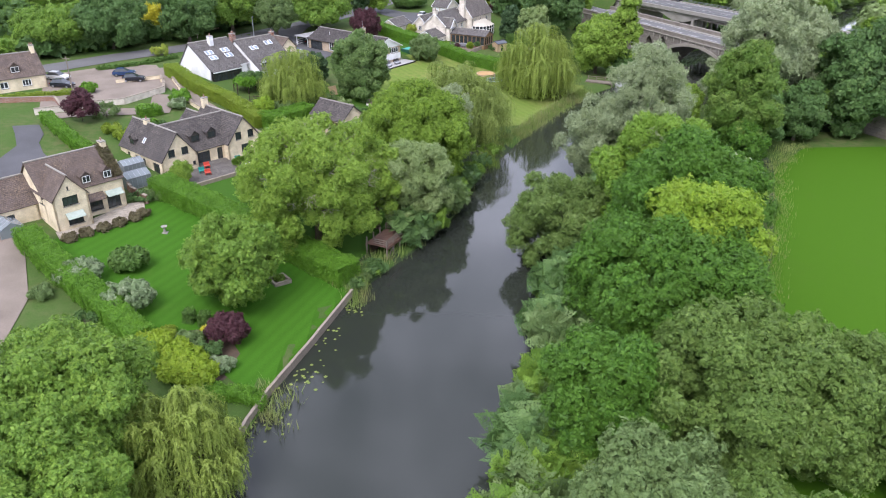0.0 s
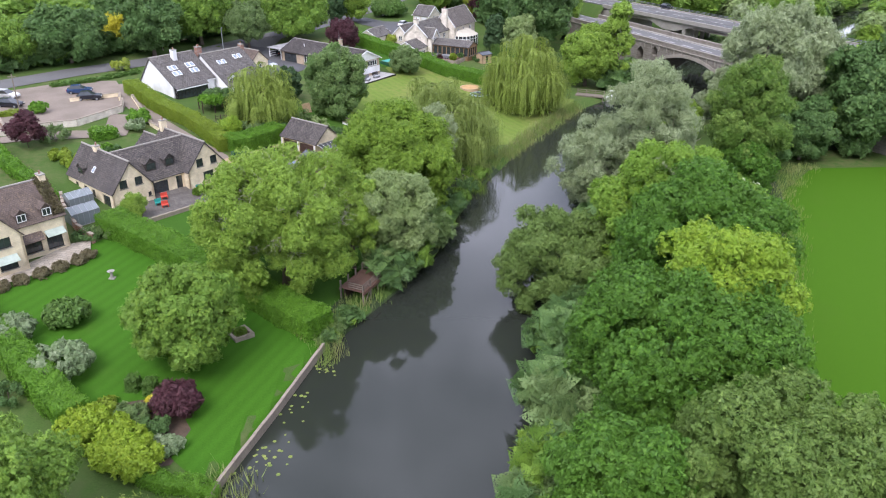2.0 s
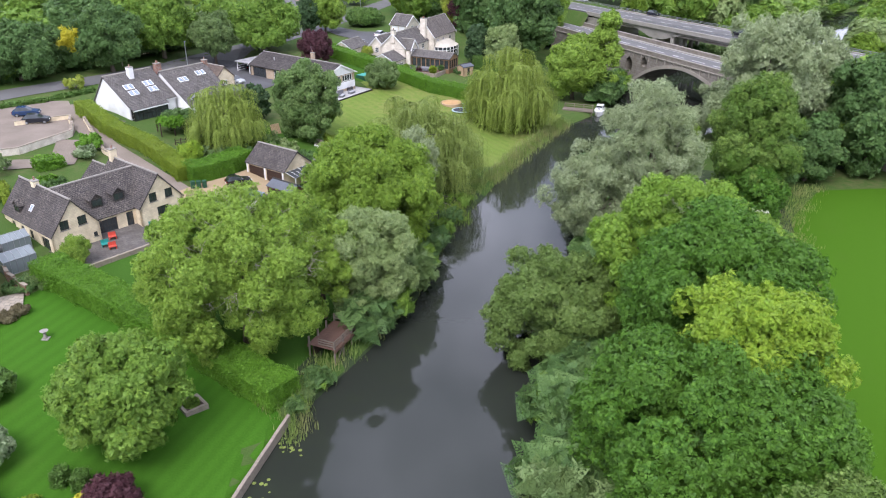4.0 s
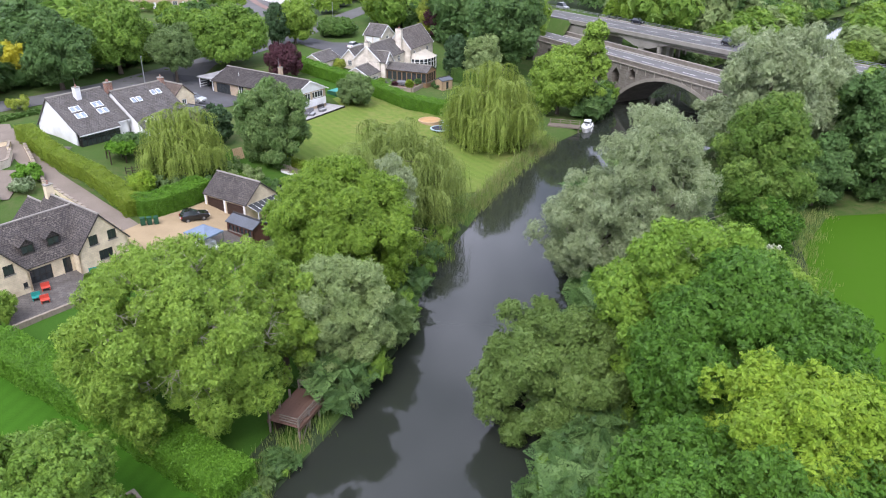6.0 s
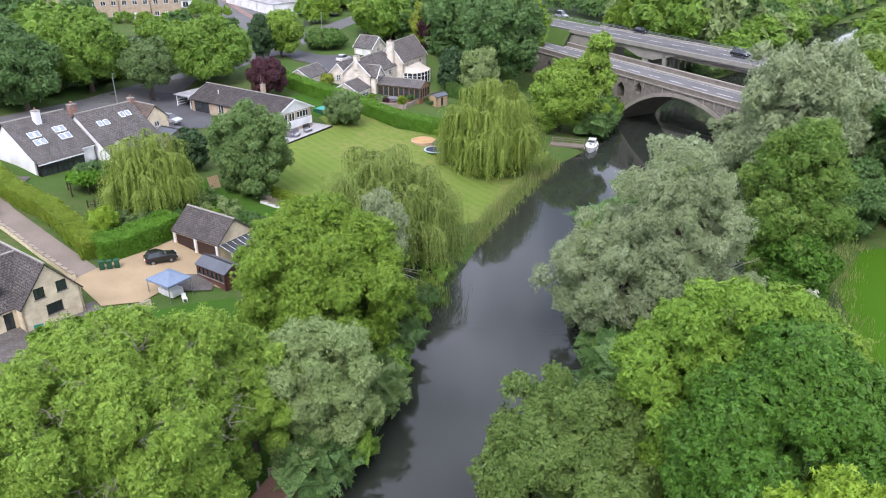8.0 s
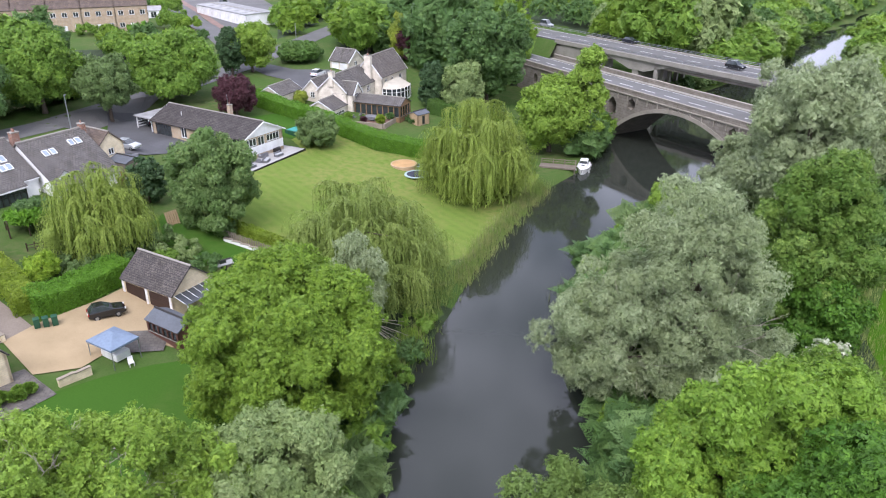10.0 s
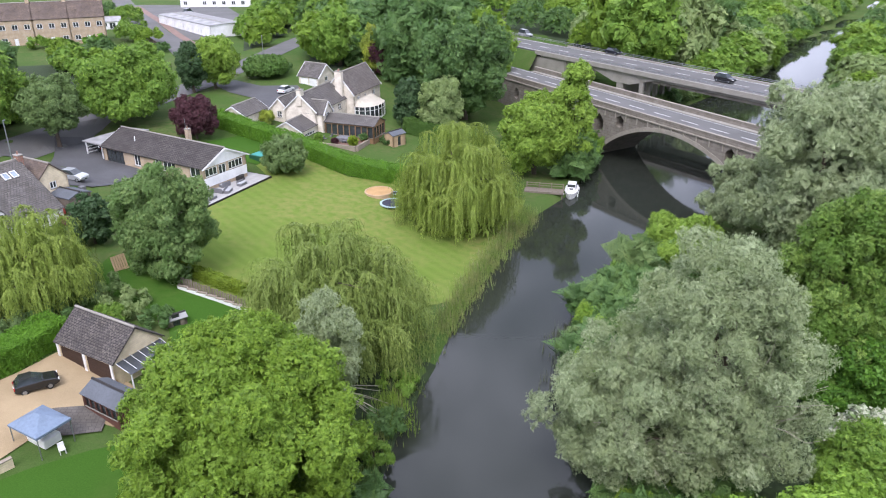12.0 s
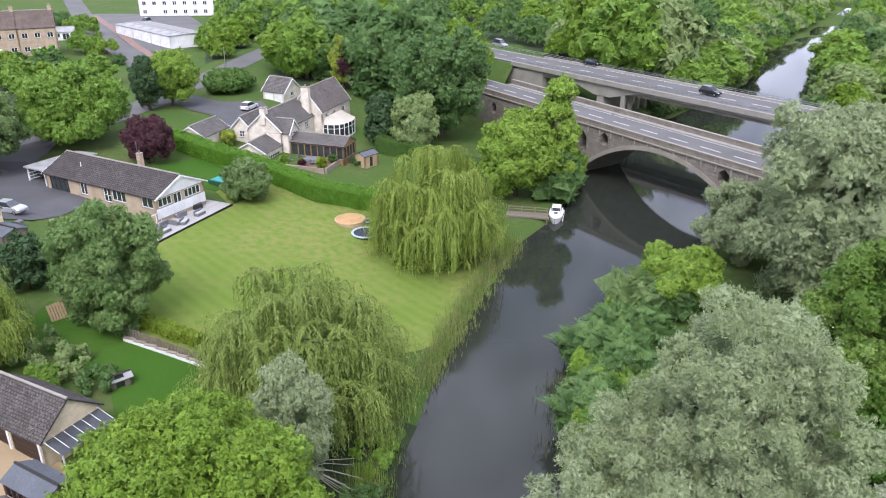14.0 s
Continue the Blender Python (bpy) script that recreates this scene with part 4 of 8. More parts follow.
# ---- parts of houses ----
def add_window(ob, p, u, n, w, h, style="dark", cols=2, rows=1, sill=True, inset=0.1):
    """A window set into a wall: p its lower left corner outside, u along the wall, n outward."""
    up = Vector((0, 0, 1))
    mat = M["white"] if style == "white" else M["dark"]
    m = Matrix((u, -n, up)).transposed().to_4x4()
    m.translation = p - n * inset
    bm = bmesh.new()
    b, mull = (0.12, 0.055) if style == "white" else (0.08, 0.035)
    add_box(bm, (0, 0, 0), (b, 0.09, h), m)
    add_box(bm, (w - b, 0, 0), (w, 0.09, h), m)
    add_box(bm, (b, 0, 0), (w - b, 0.09, b), m)
    add_box(bm, (b, 0, h - b), (w - b, 0.09, h), m)
    for i in range(1, cols):
        x = w * i / cols
        add_box(bm, (x - mull, 0.005, b), (x + mull, 0.08, h - b), m)
    for i in range(1, rows):
        z = h * i / rows
        add_box(bm, (b, 0.01, z - 0.03), (w - b, 0.075, z + 0.03), m)
    win = part("window", bm, mat, ob)
    part("pane", box((b * 0.5, 0.035, b * 0.5), (w - b * 0.5, 0.05, h - b * 0.5), m), M["glass"], win)
    if sill:
        part("sill", box((-0.08, -0.17, -0.08), (w + 0.08, 0.05, 0.0), m), M["concrete"], win)
    return win


def add_door(ob, p, u, n, w, h, mat, panels=2, inset=0.1, name="door"):
    m = Matrix((u, -n, Vector((0, 0, 1)))).transposed().to_4x4()
    m.translation = p - n * inset
    d = part(name, box((0, 0, 0), (w, 0.06, h), m), M[mat], ob)
    for i in range(panels):
        part("door_panel", box((0.08, -0.02, h * i / panels + 0.07), (w - 0.08, 0.0, h * (i + 1) / panels - 0.05), m), M[mat], d)
    part("door_handle", box((w - 0.2, -0.06, h * 0.46), (w - 0.08, -0.02, h * 0.49), m), M["metal"], d)
    return d


def panel(ob, p0, p1, z0, tops, mat, holes=(), thick=0.25):
    """A wall from p0 to p1 with a level foot and a top line of (s, z); outside lies on the right of p0 to p1. holes: s, z, w, h."""
    p0, p1 = Vector((*p0, 0)), Vector((*p1, 0))
    ln = (p1 - p0).length
    u = (p1 - p0).normalized()
    n = Vector((u.y, -u.x, 0))
    top = lambda s: float(np.interp(s, [t[0] for t in tops], [t[1] for t in tops]))
    ss = sorted({0.0, ln, *[t[0] for t in tops if 0 < t[0] < ln], *[round(v, 4) for h in holes for v in (h[0], h[0] + h[2])]})
    zs = sorted({z0, max(t[1] for t in tops), min(t[1] for t in tops), *[round(v, 4) for h in holes for v in (h[1], h[1] + h[3])]})
    bm = bmesh.new()
    made = {}

    def vert(s, z):
        k = (round(s, 3), round(z, 3))
        if k not in made:
            made[k] = bm.verts.new(p0 + u * s + Vector((0, 0, z)))
        return made[k]

    for s0, s1 in zip(ss, ss[1:]):
        for a, b in zip(zs, zs[1:]):
            cs, cz = (s0 + s1) / 2, (a + b) / 2
            if any(h[0] < cs < h[0] + h[2] and h[1] < cz < h[1] + h[3] for h in holes):
                continue
            t0, t1 = top(s0), top(s1)
            poly = [(s0, a), (s1, a), (s1, b), (s0, b)]
            clipped = []
            for i, (s, z) in enumerate(poly):
                e, w = poly[i - 1], (s, z)
                lim = lambda q: t0 + (t1 - t0) * (q[0] - s0) / (s1 - s0) - q[1]
                le, lw = lim(e), lim(w)
                if (le >= -1e-6) != (lw >= -1e-6):
                    k = le / (le - lw)
                    clipped.append((e[0] + (w[0] - e[0]) * k, e[1] + (w[1] - e[1]) * k))
                if lw >= -1e-6:
                    clipped.append(w)
            vs = []
            for s, z in clipped:
                v = vert(s, z)
                if v not in vs:
                    vs.append(v)
            if len(vs) > 2 and bm.faces.get(vs) is None:
                bm.faces.new(vs)
    r = bmesh.ops.extrude_face_region(bm, geom=bm.faces[:])
    for v in (g for g in r["geom"] if isinstance(g, bmesh.types.BMVert)):
        v.co -= n * thick
    return part("wall", bm, M[mat], ob), u, n


def fit_out(ob, p0, u, n, things):
    """Windows and doors for the holes of a wall: (s, z, w, h, what, cols, rows)."""
    for s, z, w, h, what, *grid in things:
        p = Vector((*p0, 0)) + u * s + Vector((0, 0, z))
        if what in ("dark", "white"):
            add_window(ob, p, u, n, w, h, what, *(grid or (2, 1)))
        elif what == "open":
            continue
        else:
            add_door(ob, p, u, n, w, h, what, *(grid or (2,)))


def slope(ob, quad, mat, thick=0.14, name="roof"):
    """One pitch of a roof, from four corners taken round it, thickened downwards."""
    bm = bmesh.new()
    a = [bm.verts.new(q) for q in quad]
    nrm = (a[1].co - a[0].co).cross(a[2].co - a[0].co).normalized()
    if nrm.z < 0:
        nrm.negate()
    b = [bm.verts.new(v.co - nrm * thick) for v in a]
    bm.faces.new(a)
    bm.faces.new(b[::-1])
    for i in range(len(a)):
        j = (i + 1) % len(a)
        bm.faces.new((a[i], b[i], b[j], a[j]))
    return part(name, bm, M[mat], ob)


def wing(ob, x0, x1, y0, y1, eave, ridge, axis, wall, roof, at=0.5, base=-2.0, over=0.22, verge="concrete", skip=(), eave2=None, barge="", **holes):
    """A gabled range. axis: the way its ridge runs; at: the ridge's place across it. holes: front (y0), back (y1), left (x0), right (x1)."""
    e2 = eave if eave2 is None else eave2
    if axis == "y":
        mid = x0 + (x1 - x0) * at
        k1, k2 = (ridge - eave) / (mid - x0), (ridge - e2) / (x1 - mid)
        gable_f = [(0, eave), (mid - x0, ridge), (x1 - x0, e2)]
        gable_b = [(0, e2), (x1 - mid, ridge), (x1 - x0, eave)]
        tops = {"front": gable_f, "back": gable_b, "left": [(0, eave), (y1 - y0, eave)], "right": [(0, e2), (y1 - y0, e2)]}
        slope(ob, [(x0 - over, y0 - over, eave - k1 * over + 0.16), (mid, y0 - over, ridge + 0.16), (mid, y1 + over, ridge + 0.16), (x0 - over, y1 + over, eave - k1 * over + 0.16)], roof)
        slope(ob, [(x1 + over, y0 - over, e2 - k2 * over + 0.16), (mid, y0 - over, ridge + 0.16), (mid, y1 + over, ridge + 0.16), (x1 + over, y1 + over, e2 - k2 * over + 0.16)], roof)
        part("ridge_tiles", tube((mid, y0 - over, ridge + 0.16), (mid, y1 + over, ridge + 0.16), 0.13, 0.13, 6), M[verge], ob)
    else:
        mid = y0 + (y1 - y0) * at
        k1, k2 = (ridge - eave) / (mid - y0), (ridge - e2) / (y1 - mid)
        tops = {"front": [(0, eave), (x1 - x0, eave)], "back": [(0, e2), (x1 - x0, e2)],
                "right": [(0, eave), (mid - y0, ridge), (y1 - y0, e2)], "left": [(0, e2), (y1 - mid, ridge), (y1 - y0, eave)]}
        slope(ob, [(x0 - over, y0 - over, eave - k1 * over + 0.16), (x0 - over, mid, ridge + 0.16), (x1 + over, mid, ridge + 0.16), (x1 + over, y0 - over, eave - k1 * over + 0.16)], roof)
        slope(ob, [(x0 - over, y1 + over, e2 - k2 * over + 0.16), (x0 - over, mid, ridge + 0.16), (x1 + over, mid, ridge + 0.16), (x1 + over, y1 + over, e2 - k2 * over + 0.16)], roof)
        part("ridge_tiles", tube((x0 - over, mid, ridge + 0.16), (x1 + over, mid, ridge + 0.16), 0.13, 0.13, 6), M[verge], ob)
    if barge:
        o = over + 0.04
        for near in (0, 1):
            if axis == "y":
                if ("front", "back")[near] in skip:
                    continue
                yy = (y0 - o, y1 + o)[near]
                tri = ((x0 - over, yy, eave - k1 * over), (mid, yy, ridge), (x1 + over, yy, e2 - k2 * over))
            else:
                if ("left", "right")[near] in skip:
                    continue
                xx = (x0 - o, x1 + o)[near]
                tri = ((xx, y0 - over, eave - k1 * over), (xx, mid, ridge), (xx, y1 + over, e2 - k2 * over))
            for p, q in zip(tri, tri[1:]):
                part("bargeboard", tube(p, q, 0.13, 0.13, 4), M[barge], ob)
    ends = {"front": ((x0, y0), (x1, y0)), "right": ((x1, y0), (x1, y1)), "back": ((x1, y1), (x0, y1)), "left": ((x0, y1), (x0, y0))}
    for face, (p, q) in ends.items():
        if face in skip:
            continue
        hs = holes.get(face, ())
        _, u, n = panel(ob, p, q, base, tops[face], wall, [h[:4] for h in hs])
        fit_out(ob, p, u, n, hs)


def chimney(ob, x, y, z0, z1, w=0.6, d=0.6, mat="stone", pots=1):
    c = part("chimney", box((x - w / 2, y - d / 2, z0), (x + w / 2, y + d / 2, z1)), M[mat], ob)
    part("chimney_cap", box((x - w / 2 - 0.06, y - d / 2 - 0.06, z1), (x + w / 2 + 0.06, y + d / 2 + 0.06, z1 + 0.12), bevel=0.02), M["concrete"], c)
    for i in range(pots):
        px = x + (i - (pots - 1) / 2) * 0.35
        part("chimney_pot", tube((px, y, z1 + 0.1), (px, y, z1 + 0.55), 0.13, 0.1), M["red_brick"], c)


def skylight(ob, p, u, v, w, h):
    """A roof window lying on a pitch: p its lower left corner, u across, v up the pitch."""
    n = u.cross(v).normalized()
    if n.z < 0:
        n.negate()
    m = Matrix((u, v, n)).transposed().to_4x4()
    m.translation = p
    bm = bmesh.new()
    for lo, hi in (((0, 0), (0.07, h)), ((w - 0.07, 0), (w, h)), ((0.07, 0), (w - 0.07, 0.07)), ((0.07, h - 0.07), (w - 0.07, h))):
        add_box(bm, (*lo, -0.05), (*hi, 0.1), m)
    s = part("skylight", bm, M["white"], ob)
    part("pane", box((0.05, 0.05, 0.02), (w - 0.05, h - 0.05, 0.06), m), M["sky_glass"], s)


def dormer(ob, x, y, z, w, h, depth, face, roof, wall="tile", style="dark"):
    """A gabled dormer: x, y, z the middle of its sill line, face the way it looks."""
    f = Vector((*face, 0)).normalized()
    u = Vector((-f.y, f.x, 0))
    m = Matrix((u, -f, Vector((0, 0, 1)))).transposed().to_4x4()
    m.translation = Vector((x, y, z))
    bm = bmesh.new()
    prof = [(-w / 2, -0.3), (w / 2, -0.3), (w / 2, h), (0, h + w * 0.42), (-w / 2, h)]
    a = [bm.verts.new(m @ Vector((px, 0, pz))) for px, pz in prof]
    b = [bm.verts.new(m @ Vector((px, depth, pz))) for px, pz in prof]
    bm.faces.new(a)
    bm.faces.new(b[::-1])
    for i in range(5):
        j = (i + 1) % 5
        bm.faces.new((a[i], a[j], b[j], b[i]))
    d = part("dormer", bm, M[wall], ob)
    for sgn in (-1, 1):
        q = [m @ Vector((sgn * (w / 2 + 0.15), -0.15, h - 0.06)), m @ Vector((0, -0.15, h + w * 0.42 + 0.08)), m @ Vector((0, depth, h + w * 0.42 + 0.08)), m @ Vector((sgn * (w / 2 + 0.15), depth, h - 0.06))]
        slope(d, q, roof, 0.08, "dormer_roof")
    bm = bmesh.new()
    b = 0.07
    ww = w - 0.2
    for lo, hi in (((0, 0), (b, h - 0.1)), ((ww - b, 0), (ww, h - 0.1)), ((b, 0), (ww - b, b)), ((b, h - 0.1 - b), (ww - b, h - 0.1)), ((ww / 2 - 0.03, b), (ww / 2 + 0.03, h - 0.1 - b))):
        add_box(bm, (lo[0] - ww / 2, -0.05, lo[1] + 0.05), (hi[0] - ww / 2, 0.02, hi[1] + 0.05), m)
    part("dormer_window", bm, M["white" if style == "white" else "dark"], d)
    part("pane", box((-ww / 2 + 0.04, -0.02, 0.08), (ww / 2 - 0.04, 0.01, h - 0.1), m), M["glass"], d)


def heading(x0, y0, x1, y1):
    return math.degrees(math.atan2(y1 - y0, x1 - x0))

# ---- trees of the near left bank ----
tree("tree", -29.5, 46.5, 15, 7.4, "mid", "broad bright green tree above the willow", clear=0.1, size=0.155)
tree("tree", -27, 36.5, 13.6, 6.6, "mid", "leafy green tree with ash-like foliage by the water", clear=0.1, size=0.155)
tree("tree", -39, 33, 12, 6.5, "mid", "round green tree beside the pale track", clear=0.1, size=0.155)
tree("weeping_willow", -20.4, 46, 11.4, 5, "willow", "yellow-green weeping willow at the water's edge", weeping=True, clear=0.02)
tree("lawn_tree", -23.4, 74.5, 12.5, 5.4, "mid", "dense round dull green tree on the lawn", clear=0.04, low=-0.85, size=0.2, boughs=26)
tree("ash_tree", -16.6, 90.8, 18.4, 9.3, "ash", "large spreading ash tree with pale bare twigs", clear=0.0, low=-0.8, boughs=34, ragged=0.16, size=0.14, long=1.8, cover=1.15, fuzz=0.45, wild=0.65, dense=4.4, limit=95000)
tree("tree", -9.2, 96.2, 13.4, 4.0, "ash", "smaller bright green tree beside the boathouse deck", clear=0.2, size=0.2)
tree("sallow", -4.2, 97.8, 13.2, 5.2, "sallow", "soft grey-green sallow leaning over the river", clear=0.0, size=0.13, lump=0.5, long=2.0, ragged=0.22)
tree("walnut_tree", -4.6, 114.8, 17.0, 9.1, "walnut", "big dome-shaped walnut tree with fresh olive leaves", clear=0.04, size=0.155, boughs=34, limit=95000)
tree("pollard_willow", 1.8, 126.2, 14.2, 3.8, "silver", "slim silvery pollard willow on the bank", clear=0.12, size=0.11, lump=0.32, long=2.2, ragged=0.24, hang=-0.9, cover=1.0, boughs=16, narrow=0.45, fill=0.35, wild=0.8, fuzz=0.6, dense=3.6, limit=32000)
tree("weeping_willow", 2.4, 138.6, 16.0, 10.2, "willow_dull", "wide weeping willow trailing into the river", weeping=True, clear=0.0, tufts=84, strands=64)
tree("weeping_willow", 21.0, 171.6, 17.0, 9.9, "willow", "great weeping willow on the lawn's river edge", weeping=True, clear=0.02, tufts=80, strands=62, size=0.1)
tree("weeping_willow", -29.4, 145.2, 17, 6.6, "willow", "pale weeping willow behind the clipped hedge", weeping=True, clear=0.05)
tree("maple_tree", -17.0, 153.2, 18.4, 5.7, "maple", "dense dark green maple beside the lawn", clear=0.0, low=-0.95, size=0.2, boughs=28)
tree("conifer", -27.2, 159.8, 12.6, 2.7, "pine", "small dark conifer beside the maple", "conifer", clear=0.03, size=0.2, boughs=28)
tree("copper_beech", -20.4, 201.0, 15.8, 4.0, "copper", "dark purple copper beech by the bungalow", clear=0.05, size=0.2)
tree("round_tree", -4.8, 187.4, 11.6, 3.9, "dusty", "low rounded dull green tree on the lawn", clear=0.0, low=-0.95, size=0.2)
tree("tree", 38.6, 192.6, 15.6, 6.6, "ash", "bright green tree hanging over the landing stage", clear=0.05, size=0.25, lump=0.7, limit=20000)
tree("tree", 45.6, 194, 20.6, 4.0, "ash", "tall light green tree beside the old bridge", clear=0.05, size=0.25, lump=0.7, limit=20000)
tree("chestnut_tree", 31, 222, 25, 9.6, "deep", "tall dark horse chestnut behind the gabled house", clear=0.08, size=0.25, lump=0.7, limit=20000, boughs=30)
tree("tree", 24.6, 212, 15, 4.6, "sallow", "grey-green tree beside the hedge", clear=0.05, size=0.25, lump=0.7, limit=20000)
tree("conifer", 18.4, 214, 15, 3, "pine", "narrow dark conifer beside the gabled house", "conifer", clear=0.04, size=0.25, lump=0.7, limit=20000)
tree("conifer", 14, 252, 20, 3.4, "gold_green", "yellow-green cypress behind the garage", "conifer", clear=0.04, size=0.25, lump=0.7, limit=20000)
tree("copper_beech", 17.6, 251, 19, 5, "copper", "purple-leaved tree behind the gabled house", clear=0.1, size=0.25, lump=0.7, limit=20000)

# ---- trees of the right bank ----
tree("chestnut_tree", 25.4, 49, 14.6, 8.8, "chestnut", "broad horse chestnut with pale blossom tips", clear=0.05, boughs=28, size=0.165, limit=72000)
tree("chestnut_tree", 34.6, 48, 12.4, 7, "chestnut", "second broad horse chestnut beside the field", clear=0.05, size=0.2)
tree("tree", 13.0, 49.6, 13.2, 5.4, "belt", "round fresh green tree at the water's edge", clear=0.02, size=0.2)
tree("tree", 14.6, 38.6, 11.4, 5.8, "dusty", "dull green tree low over the river", clear=0.02, size=0.2)
tree("tree", 21, 35, 11, 6.4, "chestnut", "leafy green tree on the playing field bank", clear=0.02, size=0.2)
tree("tree", 22.0, 64.4, 16.2, 9.4, "belt", "tall dense green tree of the river belt", clear=0.02, ragged=0.1, boughs=30, size=0.165, limit=72000)
tree("lime_tree", 26.4, 69.6, 18.4, 7.0, "lime", "yellow-green tree in fresh leaf", clear=0.1, boughs=26, size=0.2)
tree("tree", 28.6, 81.4, 19.4, 9.0, "belt", "great domed green tree of the river belt", clear=0.02, ragged=0.12, boughs=32, size=0.165, limit=66000)
tree("ash_tree", 27.6, 91.2, 19.0, 8.2, "fresh", "bright green ash tree among the river trees", clear=0.02, ragged=0.2, boughs=32, size=0.165, long=1.5, limit=66000)
tree("sallow", 15.2, 89.8, 11.4, 6.9, "sallow_green", "olive sallow hanging out over the river", clear=0.0, size=0.14, lump=0.5, long=2.0, ragged=0.2, cover=1.2, fuzz=0.45, dense=4.2, limit=60000)
tree("sallow", 15.9, 96.6, 9.2, 2.5, "sallow_green", "slim upright sallow shoot at the water's edge", clear=0.0, size=0.14, lump=0.4, long=2.0, ragged=0.24, narrow=0.5, limit=9000)
tree("white_poplar", 31.2, 112, 24.0, 7.8, "silver", "tall silver-grey poplar beside the river", clear=0.0, boughs=34, size=0.12, long=1.8, ragged=0.2, lump=0.5, wild=0.9, fuzz=0.6, cover=0.95, hang=-0.4, fill=0.5, power=2.0, limit=90000, narrow=0.25, dense=4.0)
tree("white_poplar", 25.6, 113.4, 15.6, 7.2, "silver", "lower silver-grey poplar bending over the river", clear=0.0, low=-0.95, boughs=30, size=0.11, long=1.8, ragged=0.24, lump=0.45, wild=0.9, fuzz=0.6, cover=0.9, hang=-0.4, fill=0.5, power=2.0, dense=4.0, limit=62000)
tree("chestnut_tree", 49.4, 122.6, 22.4, 6.5, "chestnut_deep", "upright fresh green horse chestnut with pale flower spikes", clear=0.03, boughs=28, size=0.2, lump=0.7, limit=60000)
tree("tree", 48.6, 119, 11, 4.6, "belt", "dense green tree at the field corner", clear=0.0, size=0.22)
tree("tree", 43, 107, 9, 5, "mid", "green bush at the edge of the field", clear=0.0, size=0.2)
tree("tree", 40.6, 99, 10, 5.0, "ash", "light green ash sapling behind the domed tree", clear=0.0, size=0.2)
tree("tree", 46.5, 113.4, 6.4, 2.6, "blossom", "small white-flowering elder at the field edge", clear=0.0, size=0.2)
tree("tree", 47.6, 152, 8.4, 5.4, "ash", "bright green bush over the reeds", clear=0.0, size=0.2)
tree("tree", 57, 133, 12, 5, "deep", "dark green understorey tree by the field", clear=0.0, size=0.25, lump=0.7, limit=20000)
tree("tree", 61.6, 162, 13, 5.6, "silver", "grey-leaved willow before the bridge", clear=0.0, size=0.2, long=1.9, ragged=0.22)
tree("white_poplar", 60.6, 144.6, 27, 9.2, "silver", "second tall silver-grey poplar by the field", clear=0.03, boughs=34, size=0.2, long=1.9, ragged=0.24, lump=0.6, wild=1.0, fuzz=0.5, cover=0.9, hang=-0.4, power=2.0, limit=30000)
tree("white_poplar", 72.6, 156, 23, 8.4, "silver", "wide silver-grey poplar hiding the bridge end", clear=0.03, boughs=30, size=0.24, lump=0.8, long=2.2, ragged=0.24, wild=1.0, hang=-0.5, limit=30000)
tree("tree", 77.6, 140, 22.6, 8.6, "deep", "tall dark green tree at the field corner", clear=0.04, size=0.25, lump=0.7, limit=20000)
tree("tree", 66, 137, 13, 5, "deep", "dark green tree at the field's far edge", clear=0.0, size=0.25, lump=0.7, limit=20000)

# ---- trees along the village road ----
tree("tree", -62, 187, 24.6, 7, "deep", "tall dark green roadside tree", clear=0.08, size=0.25, lump=0.7, limit=20000)
tree("tree", -55, 201, 25.6, 8, "mid", "large green roadside tree", clear=0.08, size=0.25, lump=0.7, limit=20000)
tree("birch", -43.6, 201.6, 19.8, 5.6, "dusty", "pale-stemmed tree on the road verge", clear=0.2, size=0.25, lump=0.7, limit=20000)
tree("tree", -34.4, 212, 22.6, 9, "mid", "broad green tree on the verge", clear=0.02, ragged=0.2, size=0.25, lump=0.7, limit=20000)
tree("tree", -21.4, 236, 20.6, 6, "ash", "airy tree on the road island", clear=0.12, size=0.25, lump=0.7, limit=20000)
tree("conifer", -25.4, 232.6, 20, 3.2, "pine", "dark thin pine beside the road", "conifer", clear=0.1, size=0.25, lump=0.7, limit=20000)
tree("tree", -77, 178, 22, 8.6, "deep", "dense dark green roadside tree", clear=0.04, size=0.25, lump=0.7, limit=20000)
tree("tree", -88, 172, 20, 8, "mid", "leafy green roadside tree", clear=0.04, size=0.25, lump=0.7, limit=20000)
tree("laburnum", -70.6, 191.5, 18.4, 4.4, "gold", "golden yellow tree among dark roadside trees", clear=0.1, size=0.25, lump=0.7, limit=20000)
shrub(-11.4, 248, 4.4, 4.6, "hedge_deep", "big clipped round evergreen bush", "round_bush", size=0.2, boughs=24, ragged=0.02, limit=9000)

# ---- woods further off: each tree its own, on shared leaves ----
KINDS = [tree("woodland_tree", *at, r, leaf, label, clear=0.0, size=0.42, lump=0.95, limit=2400, limbs=0, boughs=14, group="woodland trees")
         for at, r, leaf, label in (((22, 246, 26), 8, "deep", "tall dark green broadleaf tree in the wood"), ((6, 262, 24), 7.5, "mid", "leafy mid-green broadleaf tree in the wood"),
                                    ((40, 244, 24), 7, "walnut", "olive green broadleaf tree in the wood"), ((100, 285, 20), 7, "sallow", "grey-green willow tree in the far wood"))]
PROTO_H = [26 - gz(22, 246), 24 - gz(6, 262), 24 - gz(40, 244), 20 - gz(100, 285)]


